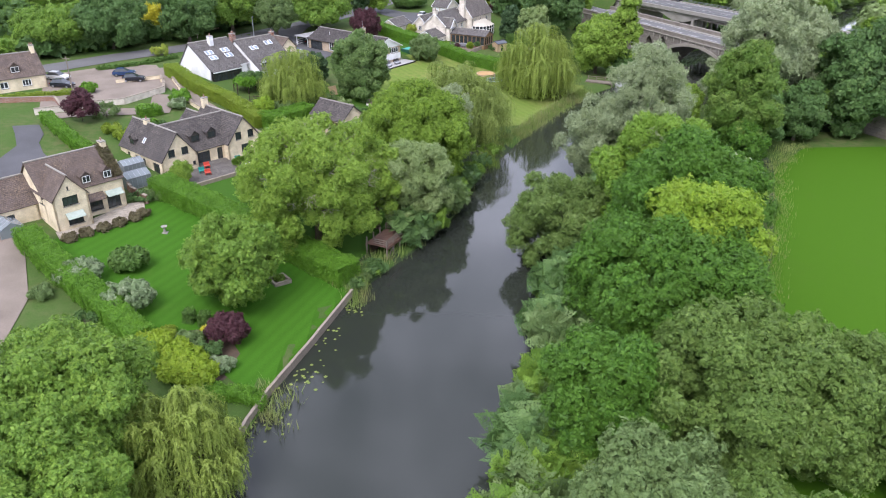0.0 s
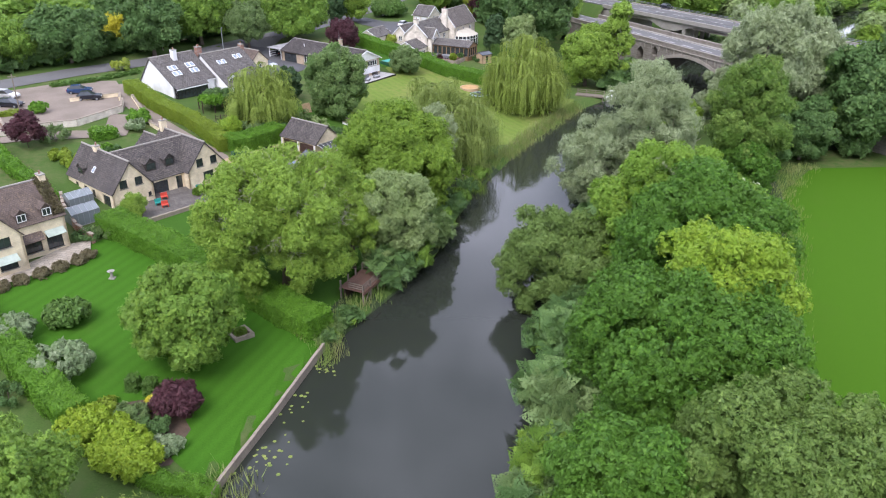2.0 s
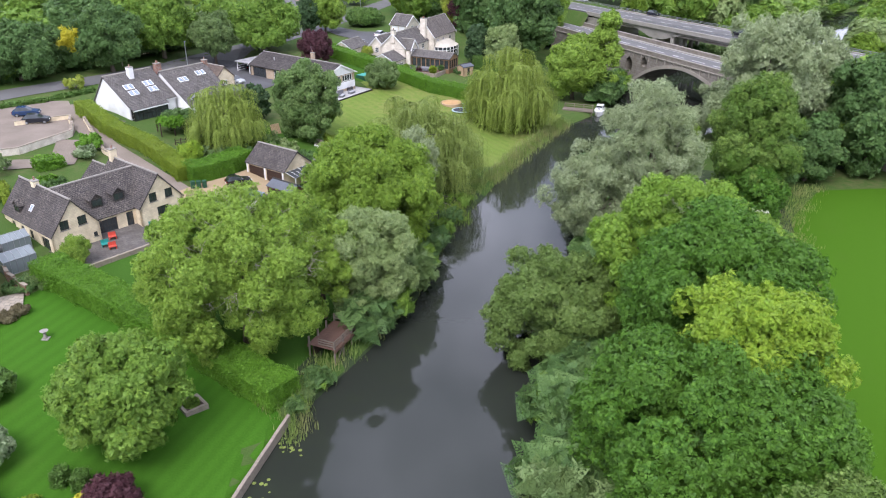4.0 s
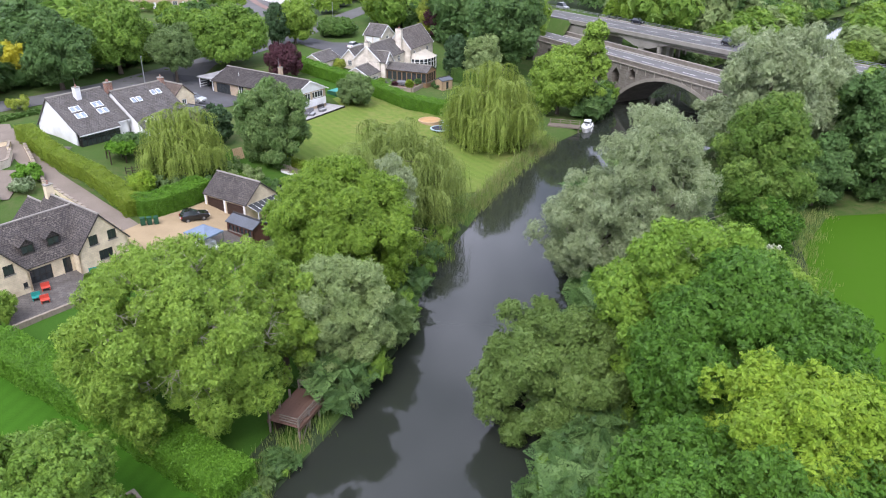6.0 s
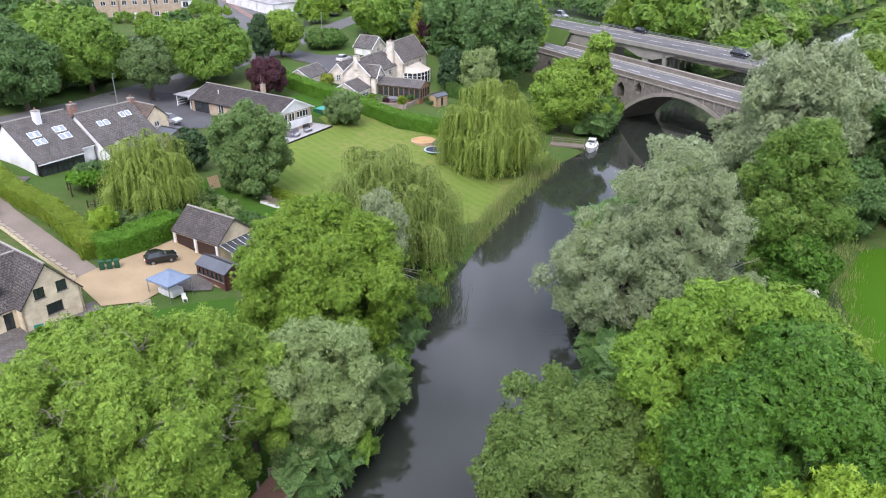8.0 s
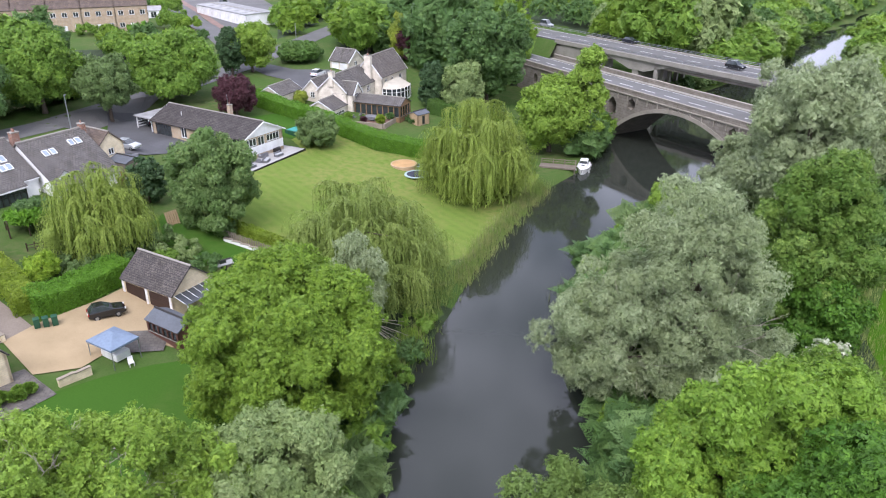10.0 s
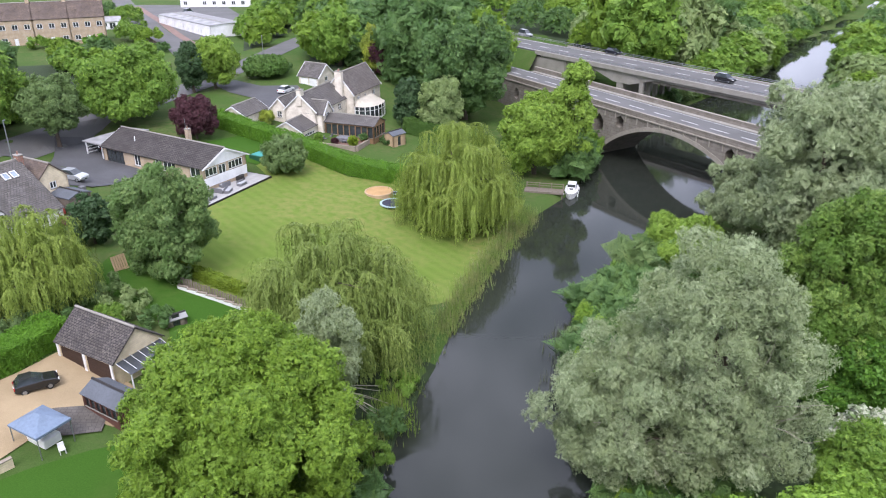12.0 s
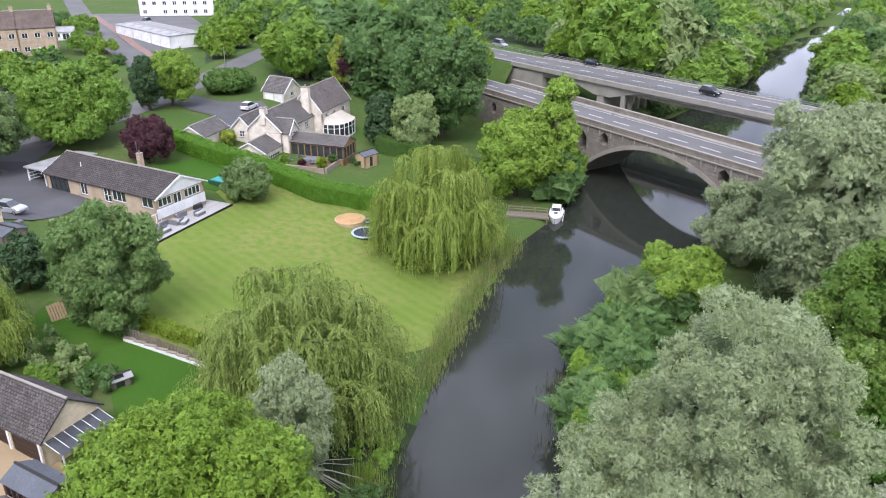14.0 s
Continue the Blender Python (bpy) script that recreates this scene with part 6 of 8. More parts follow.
# ---- the white house beside the lane ----
wh = thing("white_house", -55.8, 158.9, 7.7, "white rendered house with long grey slate roofs", "house", turn=heading(-57, 158.5, -45.5, 149.5))
wing(wh, 0, 10.4, 0.4, 9.8, 2.6, 7.2, "y", "render", "slate", at=0.3744, eave2=2.92)
wing(wh, 1.6, 14, 10.3, 20, 2.6, 6.7, "y", "render", "slate", at=0.37, eave2=1.4, base=-3, right=[(1.0, -0.7, 1.6, 1.9, "white", 2, 1), (6.0, -0.2, 1.6, 1.2, "white", 2, 1)])
wing(wh, 3, 9, 20.2, 24.8, 3.8, 5.9, "x", "stone", "tile_brown", right=[(1.9, 2.4, 1.0, 1.0, "white", 2, 1)])
wing(wh, -3.4, 1.4, 10.8, 16.8, 2.6, 4.8, "x", "render", "slate")
# the glazed garden room under the long roof's eave
slope(wh, [(10.6, 0.3, 2.98), (10.6, 7.6, 2.98), (11.5, 7.6, 2.42), (11.5, 0.3, 2.42)], "slate", 0.1, "garden_room_roof")
part("fascia", box((11.46, 0.25, 2.2), (11.54, 7.65, 2.38)), M["white"], wh)
part("plinth", box((10.9, 0.6, -2.6), (11.25, 7.5, 0.35)), M["dark"], wh)
for i in range(9):
    y = 0.66 + 6.75 * i / 8
    part("post", box((11.08, y - 0.06, 0.35), (11.22, y + 0.06, 2.3)), M["dark"], wh)
    if i < 8:
        part("pane", box((11.12, y + 0.06, 0.4), (11.15, y + 0.784, 2.25)), M["glass"], wh)
part("rail", box((11.06, 0.66, 1.55), (11.24, 7.41, 1.63)), M["dark"], wh)
for k in range(3):
    part("post", box((10.5 + 0.3 * k, 0.5, 0.2), (10.58 + 0.3 * k, 0.62, 2.5)), M["dark"], wh)
part("gutter", tube((10.6, 7.7, 2.75), (10.6, 9.9, 2.75), 0.07), M["white"], wh)
part("sill_deck", box((11.25, 0.4, -1.6), (12.1, 7.6, 0.12)), M["dark"], wh)
chimney(wh, 5.0, 5.0, 5.2, 8.3, 0.9, 0.9, "render", 1)
chimney(wh, 4.4, 11.1, 5.0, 7.9, 0.9, 1.1, "red_brick", 2)
chimney(wh, 6.2, 20.3, 5.4, 7.3, 1.0, 0.7, "red_brick", 1)
for y, x, w in ((2.2, 7.4, 0.8), (3.15, 7.4, 0.8), (2.2, 8.7, 0.8), (3.15, 8.7, 0.8), (6.1, 7.4, 0.8), (7.05, 7.4, 0.8), (6.1, 8.7, 0.8), (7.05, 8.7, 0.8)):
    skylight(wh, Vector((x, y, 7.41 - (x - 3.894) * 0.6577)), Vector((0, 1, 0)), Vector((-0.8355, 0, 0.5495)), w, 1.15)
for y, x in ((12.2, 9.2), (13.3, 9.2), (16.6, 8.6), (17.7, 8.6)):
    skylight(wh, Vector((x, y, 6.91 - (x - 6.188) * 0.6784)), Vector((0, 1, 0)), Vector((-0.8275, 0, 0.5614)), 0.8, 1.1)
dormer(wh, 12.9, 12.2, 1.55, 1.7, 1.25, 2.6, (1, 0), "slate", "render", "white")

# ---- the double garage ----
ga = thing("garage", -24.6, 135.4, 4.0, "cream stone double garage with dark timber doors", "garage", turn=-38)
wing(ga, 0, 8.2, 0, 5.8, 2.35, 4.7, "x", "stone", "tile", front=[(0.4, 0.02, 3.4, 2.05, "timber_dark", 4), (4.3, 0.02, 3.4, 2.05, "timber_dark", 4)])
for x in (0.15, 4.05, 7.95):
    part("post", box((x - 0.14, -0.1, -0.3), (x + 0.14, 0.02, 2.3), bevel=0.02), M["white"], ga)
lt = slope(ga, [(8.4, 0.2, 2.3), (8.4, 5.4, 2.3), (10.4, 5.4, 1.75), (10.4, 0.2, 1.75)], "clear", 0.03, "glass_roof")
for y in np.linspace(0.2, 5.4, 7):
    part("glazing_bar", box((8.35, y - 0.022, 0), (10.45, y + 0.022, 0.05), Matrix.Translation((0, 0, 4.56)) @ Matrix.Rotation(0.268, 4, "Y") @ Matrix.Translation((0, 0, 0))), M["white"], lt)
for y in (0.25, 2.8, 5.35):
    part("post", box((10.3, y - 0.05, -1.2), (10.4, y + 0.05, 1.75)), M["white"], ga)

# ---- the bungalow ----
bu = thing("bungalow", -34.2, 193.4, 7.1, "long buff brick bungalow with a white boarded gable", "bungalow", turn=heading(-34, 193.4, -16, 178.5))
wing(bu, 0, 23.2, 0, 8.9, 2.45, 4.5, "x", "brick", "tile_plain", barge="white", over=0.4, base=-2.6,
     front=[(0.8, 0.02, 4.3, 2.1, "dark", 4), (7.6, 0.4, 1.5, 1.9, "white", 2, 1), (12.6, 0.15, 1.6, 2.05, "white", 2, 2), (14.4, 0.6, 2.8, 1.6, "white", 3, 1), (20.4, 0.7, 2.2, 1.5, "white", 2, 1)],
     right=[(0.5, 0.8, 2.4, 1.3, "white", 3, 1), (3.2, 0.05, 1.5, 2.05, "white", 2, 1), (5.2, 0.8, 3.0, 1.3, "white", 4, 1)])
bm = bmesh.new()
a = [bm.verts.new((23.26 + dx, y, z)) for dx in (0, 0.06) for y, z in ((-0.2, 2.3), (4.45, 4.42), (9.1, 2.3))]
for f in ((0, 1, 2), (5, 4, 3), (0, 3, 4, 1), (1, 4, 5, 2), (0, 2, 5, 3)):
    bm.faces.new([a[i] for i in f])
part("gable_boarding", bm, M["white"], bu)
part("apron_boarding", box((23.22, 0.05, -0.7), (23.3, 8.85, 0.72)), M["white"], bu)
slope(bu, [(-5.6, 0.2, 2.5), (-4.6, 9.0, 2.85), (-0.3, 9.6, 2.9), (-0.45, 0.2, 2.5)], "felt_pale", 0.2, "carport_roof")
for x, y in ((-5.2, 0.6), (-0.7, 0.3), (-4.6, 8.4)):
    part("post", box((x - 0.08, y - 0.08, -0.5), (x + 0.08, y + 0.08, 2.4)), M["white"], bu)
for z in (0.4, 0.9, 1.4):
    part("carport_rail", box((-4.9, 0.55, z), (-4.84, 5.2, z + 0.16)), M["white"], bu)
chimney(bu, 12.8, 7.0, 3.4, 5.4, 0.7, 0.7, "brick", 1)
part("soil_pipe", tube((5.6, 2.2, 3.2), (5.6, 2.2, 4.3), 0.06), M["white"], bu)
part("aerial_pole", tube((12.4, 7.0, 4.0), (12.4, 7.0, 7.2), 0.03), M["metal"], bu)

# ---- the gabled pale house beyond the hedge ----
fh = thing("gabled_house", -0.4, 205.2, 6.1, "pale stone house with many gables and slate roofs", "house", turn=60.5)
wing(fh, 15, 27, -1, 5.6, 4.9, 8.9, "x", "pale_stone", "slate_brown", barge="white", front=[(1.4, 3.1, 1.2, 1.1, "white", 3, 1), (4.6, 3.1, 0.9, 1.1, "white", 2, 1), (8.4, 3.1, 1.2, 1.1, "white", 2, 1)],
     right=[(2.6, 3, 1.2, 1.2, "white", 2, 1)])
wing(fh, 3, 14.9, 0.8, 7.6, 4.1, 7.1, "x", "pale_stone", "slate", barge="white", front=[(5.0, 2.5, 1.9, 1.2, "white", 3, 2), (8.6, 2.5, 1.3, 1.2, "white", 2, 2)])
wing(fh, 3.2, 6.8, -0.5, 4.0, 3.7, 5.8, "y", "pale_stone", "slate", barge="white", skip=("back",), front=[(1.0, 2.2, 1.6, 1.5, "white", 3, 3), (1.0, -0.4, 1.6, 2.0, "white", 3, 3)])
wing(fh, 3.4, 10, 7.0, 11.2, 3.8, 5.9, "x", "pale_stone", "slate", barge="white", left=[(1.5, 2.2, 1.1, 1.2, "white", 2, 2)])
wing(fh, -2.4, 3.1, 0.9, 7.0, 1.6, 3.2, "x", "pale_stone", "slate", barge="white", base=-3, front=[(1.0, -0.3, 3.6, 1.2, "white", 6, 2)])
wing(fh, -4, 3.2, 11.6, 17.2, 3.9, 5.5, "x", "pale_stone", "slate", barge="white", left=[(1.6, 2.9, 1.2, 0.9, "white", 2, 1)])
chimney(fh, 3.3, 4.2, 5.0, 7.9, 1.1, 1.0, "pale_stone", 1)
chimney(fh, 14.5, 1.9, -1.0, 9.4, 0.9, 1.5, "pale_stone", 2)
# oak-framed garden room with a slate roof
wing(fh, 3.5, 8.4, -10.8, -0.6, 2.2, 3.3, "y", "oak", "slate", base=-3.5,
     left=[(0.25 + 1.24 * i, 0.0, 1.06, 1.95, "dark", 1, 1) for i in range(8)], front=[(0.3 + 1.1 * i, 0.0, 0.95, 1.95, "dark", 1, 1) for i in range(4)])
for y in (-3.4, -6.2):
    skylight(fh, Vector((4.4, y, 2.62)), Vector((0, 1, 0)), Vector((0.912, 0, 0.41)), 0.7, 0.8)
# white bow-fronted conservatory
ring = [(15.0, -1.1)] + [(19.2 - 4.2 * math.cos(t), -1.6 - 3.4 * math.sin(t) ** 0.7) for t in np.linspace(0.05, math.pi - 0.05, 11)] + [(23.4, -1.1)]
bm = bmesh.new()
low = [bm.verts.new((x, y, 2.5)) for x, y in ring]
high = [bm.verts.new((19.2 + (x - 19.2) * 0.8, -1.06 + (y + 1.1) * 0.12, 3.7)) for x, y in ring]
for i in range(len(ring) - 1):
    bm.faces.new((low[i], low[i + 1], high[i + 1], high[i]))
bm.faces.new(high)
bm.faces.new(low[::-1])
part("conservatory_roof", bm, M["cream_sheet"], fh)
for x, y in ring:
    part("conservatory_post", box((x - 0.08, y - 0.08, -3.4), (x + 0.08, y + 0.08, 2.5)), M["white"], fh)
for (ax, ay), (bx, by) in zip(ring, ring[1:]):
    d = Vector((bx - ax, by - ay, 0))
    m = Matrix.Translation((ax, ay, 0)) @ Matrix.Rotation(math.atan2(d.y, d.x), 4, "Z")
    w = part("conservatory_plinth", box((0, -0.06, -3.4), (d.length, 0.06, 0.1), m), M["white"], fh)
    part("conservatory_pane", box((0.05, -0.02, 0.1), (d.length - 0.05, 0.02, 2.45), m), M["glass"], w)
    part("conservatory_rail", box((0.05, -0.05, 1.7), (d.length - 0.05, 0.05, 1.78), m), M["white"], w)
gb = thing("garage", 0.7, 237.1, 8.4, "small white-fronted garage with a slate roof", "garage", turn=50.7)
wing(gb, 0, 5.7, 0, 5.7, 2.3, 4.8, "y", "pale_stone", "slate", barge="white", left=[(0.5, 0.02, 2.2, 2.0, "white_door", 3), (3.0, 0.02, 2.2, 2.0, "white_door", 3)], front=[(2.3, 1.2, 1.1, 1.0, "white", 2, 1)])

# ---- the cream cottage by the yard ----
ct = thing("cottage", -87.2, 132.5, 9.3, "cream cottage with a brown tiled roof", "house", turn=42)
wing(ct, 0, 15.4, 0, 8, 2.6, 6.2, "x", "stone", "tile_brown", front=[(1.4, 0.9, 1.4, 1.2, "white", 2, 1), (5, 0.1, 1.0, 2.0, "white_door", 2), (7.4, 0.9, 1.4, 1.2, "white", 2, 1), (11.2, 0.9, 1.6, 1.2, "white", 3, 1)])
dormer(ct, 10.6, 0.7, 3.45, 1.6, 1.1, 2, (0, -1), "tile_brown", "tile_brown", "white")
chimney(ct, 15, 4, 5.0, 7.4, 0.7, 0.9, "stone", 2)

# ---- houses of the village, far off ----
def row_house(name, x, y, z, turn, w, d, eave, ridge, wall, roof, label, bays=3, floors=2, category="house", group=""):
    ob = thing(name, x, y, z, label, category, group, turn=turn)
    step = w / bays
    hs = [(step * (i + 0.5) - 0.65, 0.9 + 0.5 * eave * f, 1.5, 1.4, "white", 2, 1) for i in range(bays) for f in range(floors) if 0.9 + 0.5 * eave * f + 1.45 < eave]
    hs = [(s, 0.05, 1.0, 2.05, "white_door", 2) if i == 2 else (s, a, b, c, *r) for i, (s, a, b, c, *r) in enumerate(hs)]
    wing(ob, 0, w, 0, d, eave, ridge, "x", wall, roof, front=hs)
    chimney(ob, w - 0.6, d / 2, ridge - 0.8, ridge + 1.1, 0.9, 0.6, wall, 2)
    return ob


u = Vector((math.cos(radians(14)), math.sin(radians(14))))
first = None
for i in range(5):
    px, py = -104 + u.x * 9.2 * i, 290 + u.y * 9.2 * i
    first = row_house("terraced_house", px, py, 10.3, 14, 9.15, 9, 7.0, 11, "brick", "tile_brown", "buff brick terraced house with a brown roof", group="terraced houses")
row_house("house", -112, 330, 10.4, 20, 12, 8, 5.2, 8, "pale_stone", "tile_brown", "pale house behind the terrace")
row_house("house", -128, 196, 10.6, 30, 12, 8, 5.2, 8, "brick", "tile_brown", "brick house among roadside trees")
row_house("office_building", -54, 392, 9.4, -6, 34, 14, 6.2, 7.4, "render", "felt", "long white flat-fronted building", 9, 2, "building")
for i in range(6):
    k = i * 6.2
    g = thing("lockup_garage", -52.5 + 0.56 * k, 340.5 - 0.83 * k, 9.6, "white lock-up garage in a flat-roofed row", "garage", "lock-up garages", turn=-56)
    wing(g, 0, 6.1, 0, 11, 3.2, 3.4, "x", "render", "felt_pale", base=-1, front=[(0.5, 0.02, 2.3, 2.1, "white_door", 3), (3.3, 0.02, 2.3, 2.1, "white_door", 3)])

gr = thing("garden_room", -67.5, 326, 10.2, "small white garden room behind the terrace", "garden room", turn=12)
wing(gr, 0, 6.0, 0, 4.5, 2.4, 3.6, "x", "white", "felt_pale", front=[(0.6, 0.9, 1.4, 1.2, "white", 2, 1), (2.6, 0.1, 1.9, 2.0, "white", 2, 1)])

# ---- the stone arch road bridge ----
def arch_ring(s0, s1, rise, n=28, grow=0.0):
    half, mid = (s1 - s0) / 2, (s0 + s1) / 2
    r = (half * half + rise * rise) / (2 * rise)
    a = math.asin(half / r)
    return [(mid + (r + grow) * math.sin(t), rise - r + (r + grow) * math.cos(t)) for t in np.linspace(-a, a, n)]


BRIDGE_TURN = math.degrees(math.atan2(-0.923, 0.385))
ob1 = thing("road_bridge", 54.5, 205.8, 0, "weathered grey stone arch bridge carrying a road", "bridge", "", "structure", BRIDGE_TURN)
S0, S1, WIDE, TOP = -34.0, 100.0, 11.0, 9.8
bm = bmesh.new()
ring = [(S0, -1.6), (S0, TOP), (S1, TOP), (S1, -1.6), (38, -1.6)] + arch_ring(0, 38, 8.5)[::-1] + [(0, -1.6)]
a = [bm.verts.new((s, 0, z)) for s, z in ring]
b = [bm.verts.new((s, WIDE, z)) for s, z in ring]
rims = [bm.edges.new((a[i], a[(i + 1) % len(a)])) for i in range(len(a))]
bm.faces.new(b[::-1])
for i in range(len(a)):
    j = (i + 1) % len(a)
    bm.faces.new((a[i], b[i], b[j], a[j]))
# pointed openings in the spandrels
for s, z0, w, h in ((0.6, 4.6, 2.4, 4.0), (6.2, 6.9, 2.0, 2.4), (31.8, 6.9, 2.0, 2.4), (37.4, 4.6, 2.4, 4.0), (-26.6, 6.0, 1.6, 2.6), (-21.6, 6.4, 1.4, 2.0)):
    pts = [(s - w / 2, z0 + 0.3), (s, z0), (s + w / 2, z0 + 0.3), (s + w / 2, z0 + h * 0.7), (s, z0 + h), (s - w / 2, z0 + h * 0.7)]
    lo = [bm.verts.new((x, 0, z)) for x, z in pts]
    hi = [bm.verts.new((x, 3.2, z)) for x, z in pts]
    rims += [bm.edges.new((lo[i], lo[(i + 1) % 6])) for i in range(6)]
    bm.faces.new(hi)
    for i in range(6):
        j = (i + 1) % 6
        bm.faces.new((lo[i], lo[j], hi[j], hi[i]))
bmesh.ops.triangle_fill(bm, use_beauty=True, use_dissolve=False, edges=rims)
body = part("bridge_body", bm, M["bridge"], ob1)
for y in (-0.12, WIDE - 0.02):
    bm = bmesh.new()
    inner, outer = arch_ring(0, 38, 8.5, 40), arch_ring(0, 38, 8.5, 40, 0.75)
    rows = [[bm.verts.new((*[p[0]], yy, p[1])) for p in arc] for arc in (inner, outer) for yy in (y, y + 0.14)]
    for k in range(39):
        for q, r in ((0, 1), (1, 3), (3, 2), (2, 0)):
            bm.faces.new((rows[q][k], rows[q][k + 1], rows[r][k + 1], rows[r][k]))
    part("arch_ring", bm, M["bridge_pale"], ob1)
for i in range(13):
    s = 2.2 + i * 2.8
    part("pilaster", box((s - 0.12, -0.16, TOP - 1.3), (s + 0.12, 0.0, TOP - 0.1), bevel=0.02), M["bridge_pale"], ob1)
part("string_course", box((S0, -0.22, TOP - 0.12), (S1, 0.0, TOP + 0.12), bevel=0.03), M["bridge_pale"], ob1)
for y in (0.0, WIDE - 0.4):
    p = part("parapet", box((S0, y, TOP), (S1, y + 0.4, TOP + 0.95)), M["bridge"], ob1)
    part("coping", box((S0, y - 0.06, TOP + 0.95), (S1, y + 0.46, TOP + 1.1), bevel=0.03), M["bridge_pale"], p)
part("carriageway", box((S0 - 90, 1.5, TOP - 0.5), (S1 + 40, WIDE - 1.5, TOP + 0.02)), M["road"], ob1)
for y in (0.4, WIDE - 1.5):
    part("footway", box((S0, y, TOP), (S1, y + 1.1, TOP + 0.14), bevel=0.02), M["concrete"], ob1)
dash = bpy.data.meshes.new("lane_mark")
bm = box((-2.0, -0.1, 0), (2.0, 0.1, 0.008))
bm.to_mesh(dash)
bm.free()
give(new("lane_mark", dash), M["white_line"]).parent = ob1
bpy.data.objects["lane_mark"].matrix_basis = pose(S0 - 80, WIDE / 2, TOP + 0.024)
for i in range(1, 32):
    o = new("lane_mark", dash)
    o.parent, o.matrix_basis = ob1, pose(S0 - 80 + i * 6.6, WIDE / 2 + 0.0, TOP + 0.024)
for y in (2.0, WIDE - 2.0):
    part("edge_line", box((S0 - 90, y - 0.06, TOP + 0.024), (S1 + 40, y + 0.06, TOP + 0.032)), M["white_line"], ob1)

# ---- the concrete beam bridge of the other carriageway ----
B2_TURN = math.degrees(math.atan2(-0.888, 0.46))
ob2 = thing("road_bridge", 60.2, 259.7, 0, "plain grey concrete beam bridge carrying a second road", "bridge", "", "structure", B2_TURN)
W2, T2 = 12.5, 10.3
part("deck_slab", box((-4, 0.5, T2 - 1.3), (140, W2 - 0.5, T2)), M["concrete"], ob2)
for y in (0.0, W2 - 0.6):
    part("edge_beam", box((-6, y, T2 - 0.75), (140, y + 0.6, T2 + 0.32), bevel=0.03), M["concrete"], ob2)
part("girder", box((-2, 0.9, T2 - 2.0), (140, 1.6, T2 - 1.28)), M["bridge"], ob2)
part("girder", box((-2, 5.5, T2 - 2.0), (140, 6.2, T2 - 1.28)), M["bridge"], ob2)
part("carriageway", box((-110, 0.9, T2 - 0.6), (180, W2 - 0.9, T2 + 0.03)), M["road"], ob2)
for y in (0.9, 3.4, 5.9, 8.4, 10.9):
    part("pier", box((29.5, y - 0.35, -1.8), (30.5, y + 0.35, T2 - 1.25), bevel=0.05), M["concrete"], ob2)
part("pier_wall", box((22.5, 0.7, -1.8), (24.5, W2 - 0.7, T2 - 1.25), bevel=0.05), M["concrete"], ob2)
for y in (0.55, W2 - 1.15):
    bm = bmesh.new()
    add_prism(bm, [(14, y), (34, y), (34, y + 0.6), (14, y + 0.6)], T2 - 1.3, T2 - 1.25)
    for v in bm.verts:
        if v.co.z < T2 - 1.27:
            v.co.x, v.co.z = 24 + (v.co.x - 24) * 0.25, T2 - 3.4
    part("haunch", bm, M["concrete"], ob2)
part("abutment", box((-8, 0.4, -1), (5, W2 - 0.4, T2 - 1.3)), M["concrete"], ob2)
rail = part("guard_rail", box((-60, W2 - 0.2, T2 + 0.95), (150, W2 - 0.12, T2 + 1.05)), M["metal"], ob2)
part("guard_rail", box((-60, W2 - 0.2, T2 + 0.6), (150, W2 - 0.12, T2 + 0.7)), M["metal"], ob2)
post = bpy.data.meshes.new("rail_post")
bm = box((-0.05, -0.05, 0.2), (0.05, 0.05, 1.1))
bm.to_mesh(post)
bm.free()
post.materials.append(M["metal"])
for i in range(70):
    o = new("rail_post", post)
    o.parent, o.matrix_basis = ob2, pose(-58 + i * 3.0, W2 - 0.16, T2)
near_rail = part("guard_rail", box((-6, 0.25, T2 + 0.75), (140, 0.33, T2 + 0.87)), M["metal"], ob2)
for i in range(40):
    o = new("rail_post", post)
    o.parent, o.matrix_basis = ob2, pose(-4 + i * 3.5, 0.29, T2 - 0.2)
for y in (1.6, W2 - 1.6):
    part("edge_line", box((-110, y - 0.09, T2 + 0.034), (180, y + 0.09, T2 + 0.042)), M["white_line"], ob2)
for i in range(36):
    o = new("lane_mark", dash)
    o.parent, o.matrix_basis = ob2, pose(-100 + i * 7.6, W2 / 2, T2 + 0.034)


def mound(x, y, turn, s0, s1, y0, y1, top, flare, label):
    """An earth bank that carries a road."""
    ob = thing("embankment", x, y, 0, label, "embankment", "", "structure", turn)
    bm = bmesh.new()
    n = 14
    rows = []
    for i in range(n + 1):
        s = s0 + (s1 - s0) * i / n
        row = []
        for yy, zz in ((y0 - flare, 0.5), (y0 - flare * 0.5, top * 0.52), (y0, top - 0.25), (y1, top - 0.25), (y1 + flare * 0.5, top * 0.52), (y1 + flare, 0.5)):
            row.append(bm.verts.new((s, yy + noise.noise((s * 0.2, yy, 1)) * 0.8, zz + noise.noise((s * 0.15, yy * 0.3, 0)) * 0.3)))
        rows.append(row)
    for r0, r1 in zip(rows, rows[1:]):
        for k in range(5):
            bm.faces.new((r0[k], r1[k], r1[k + 1], r0[k + 1]))
    part("bank", bm, M["rough_grass"], ob)


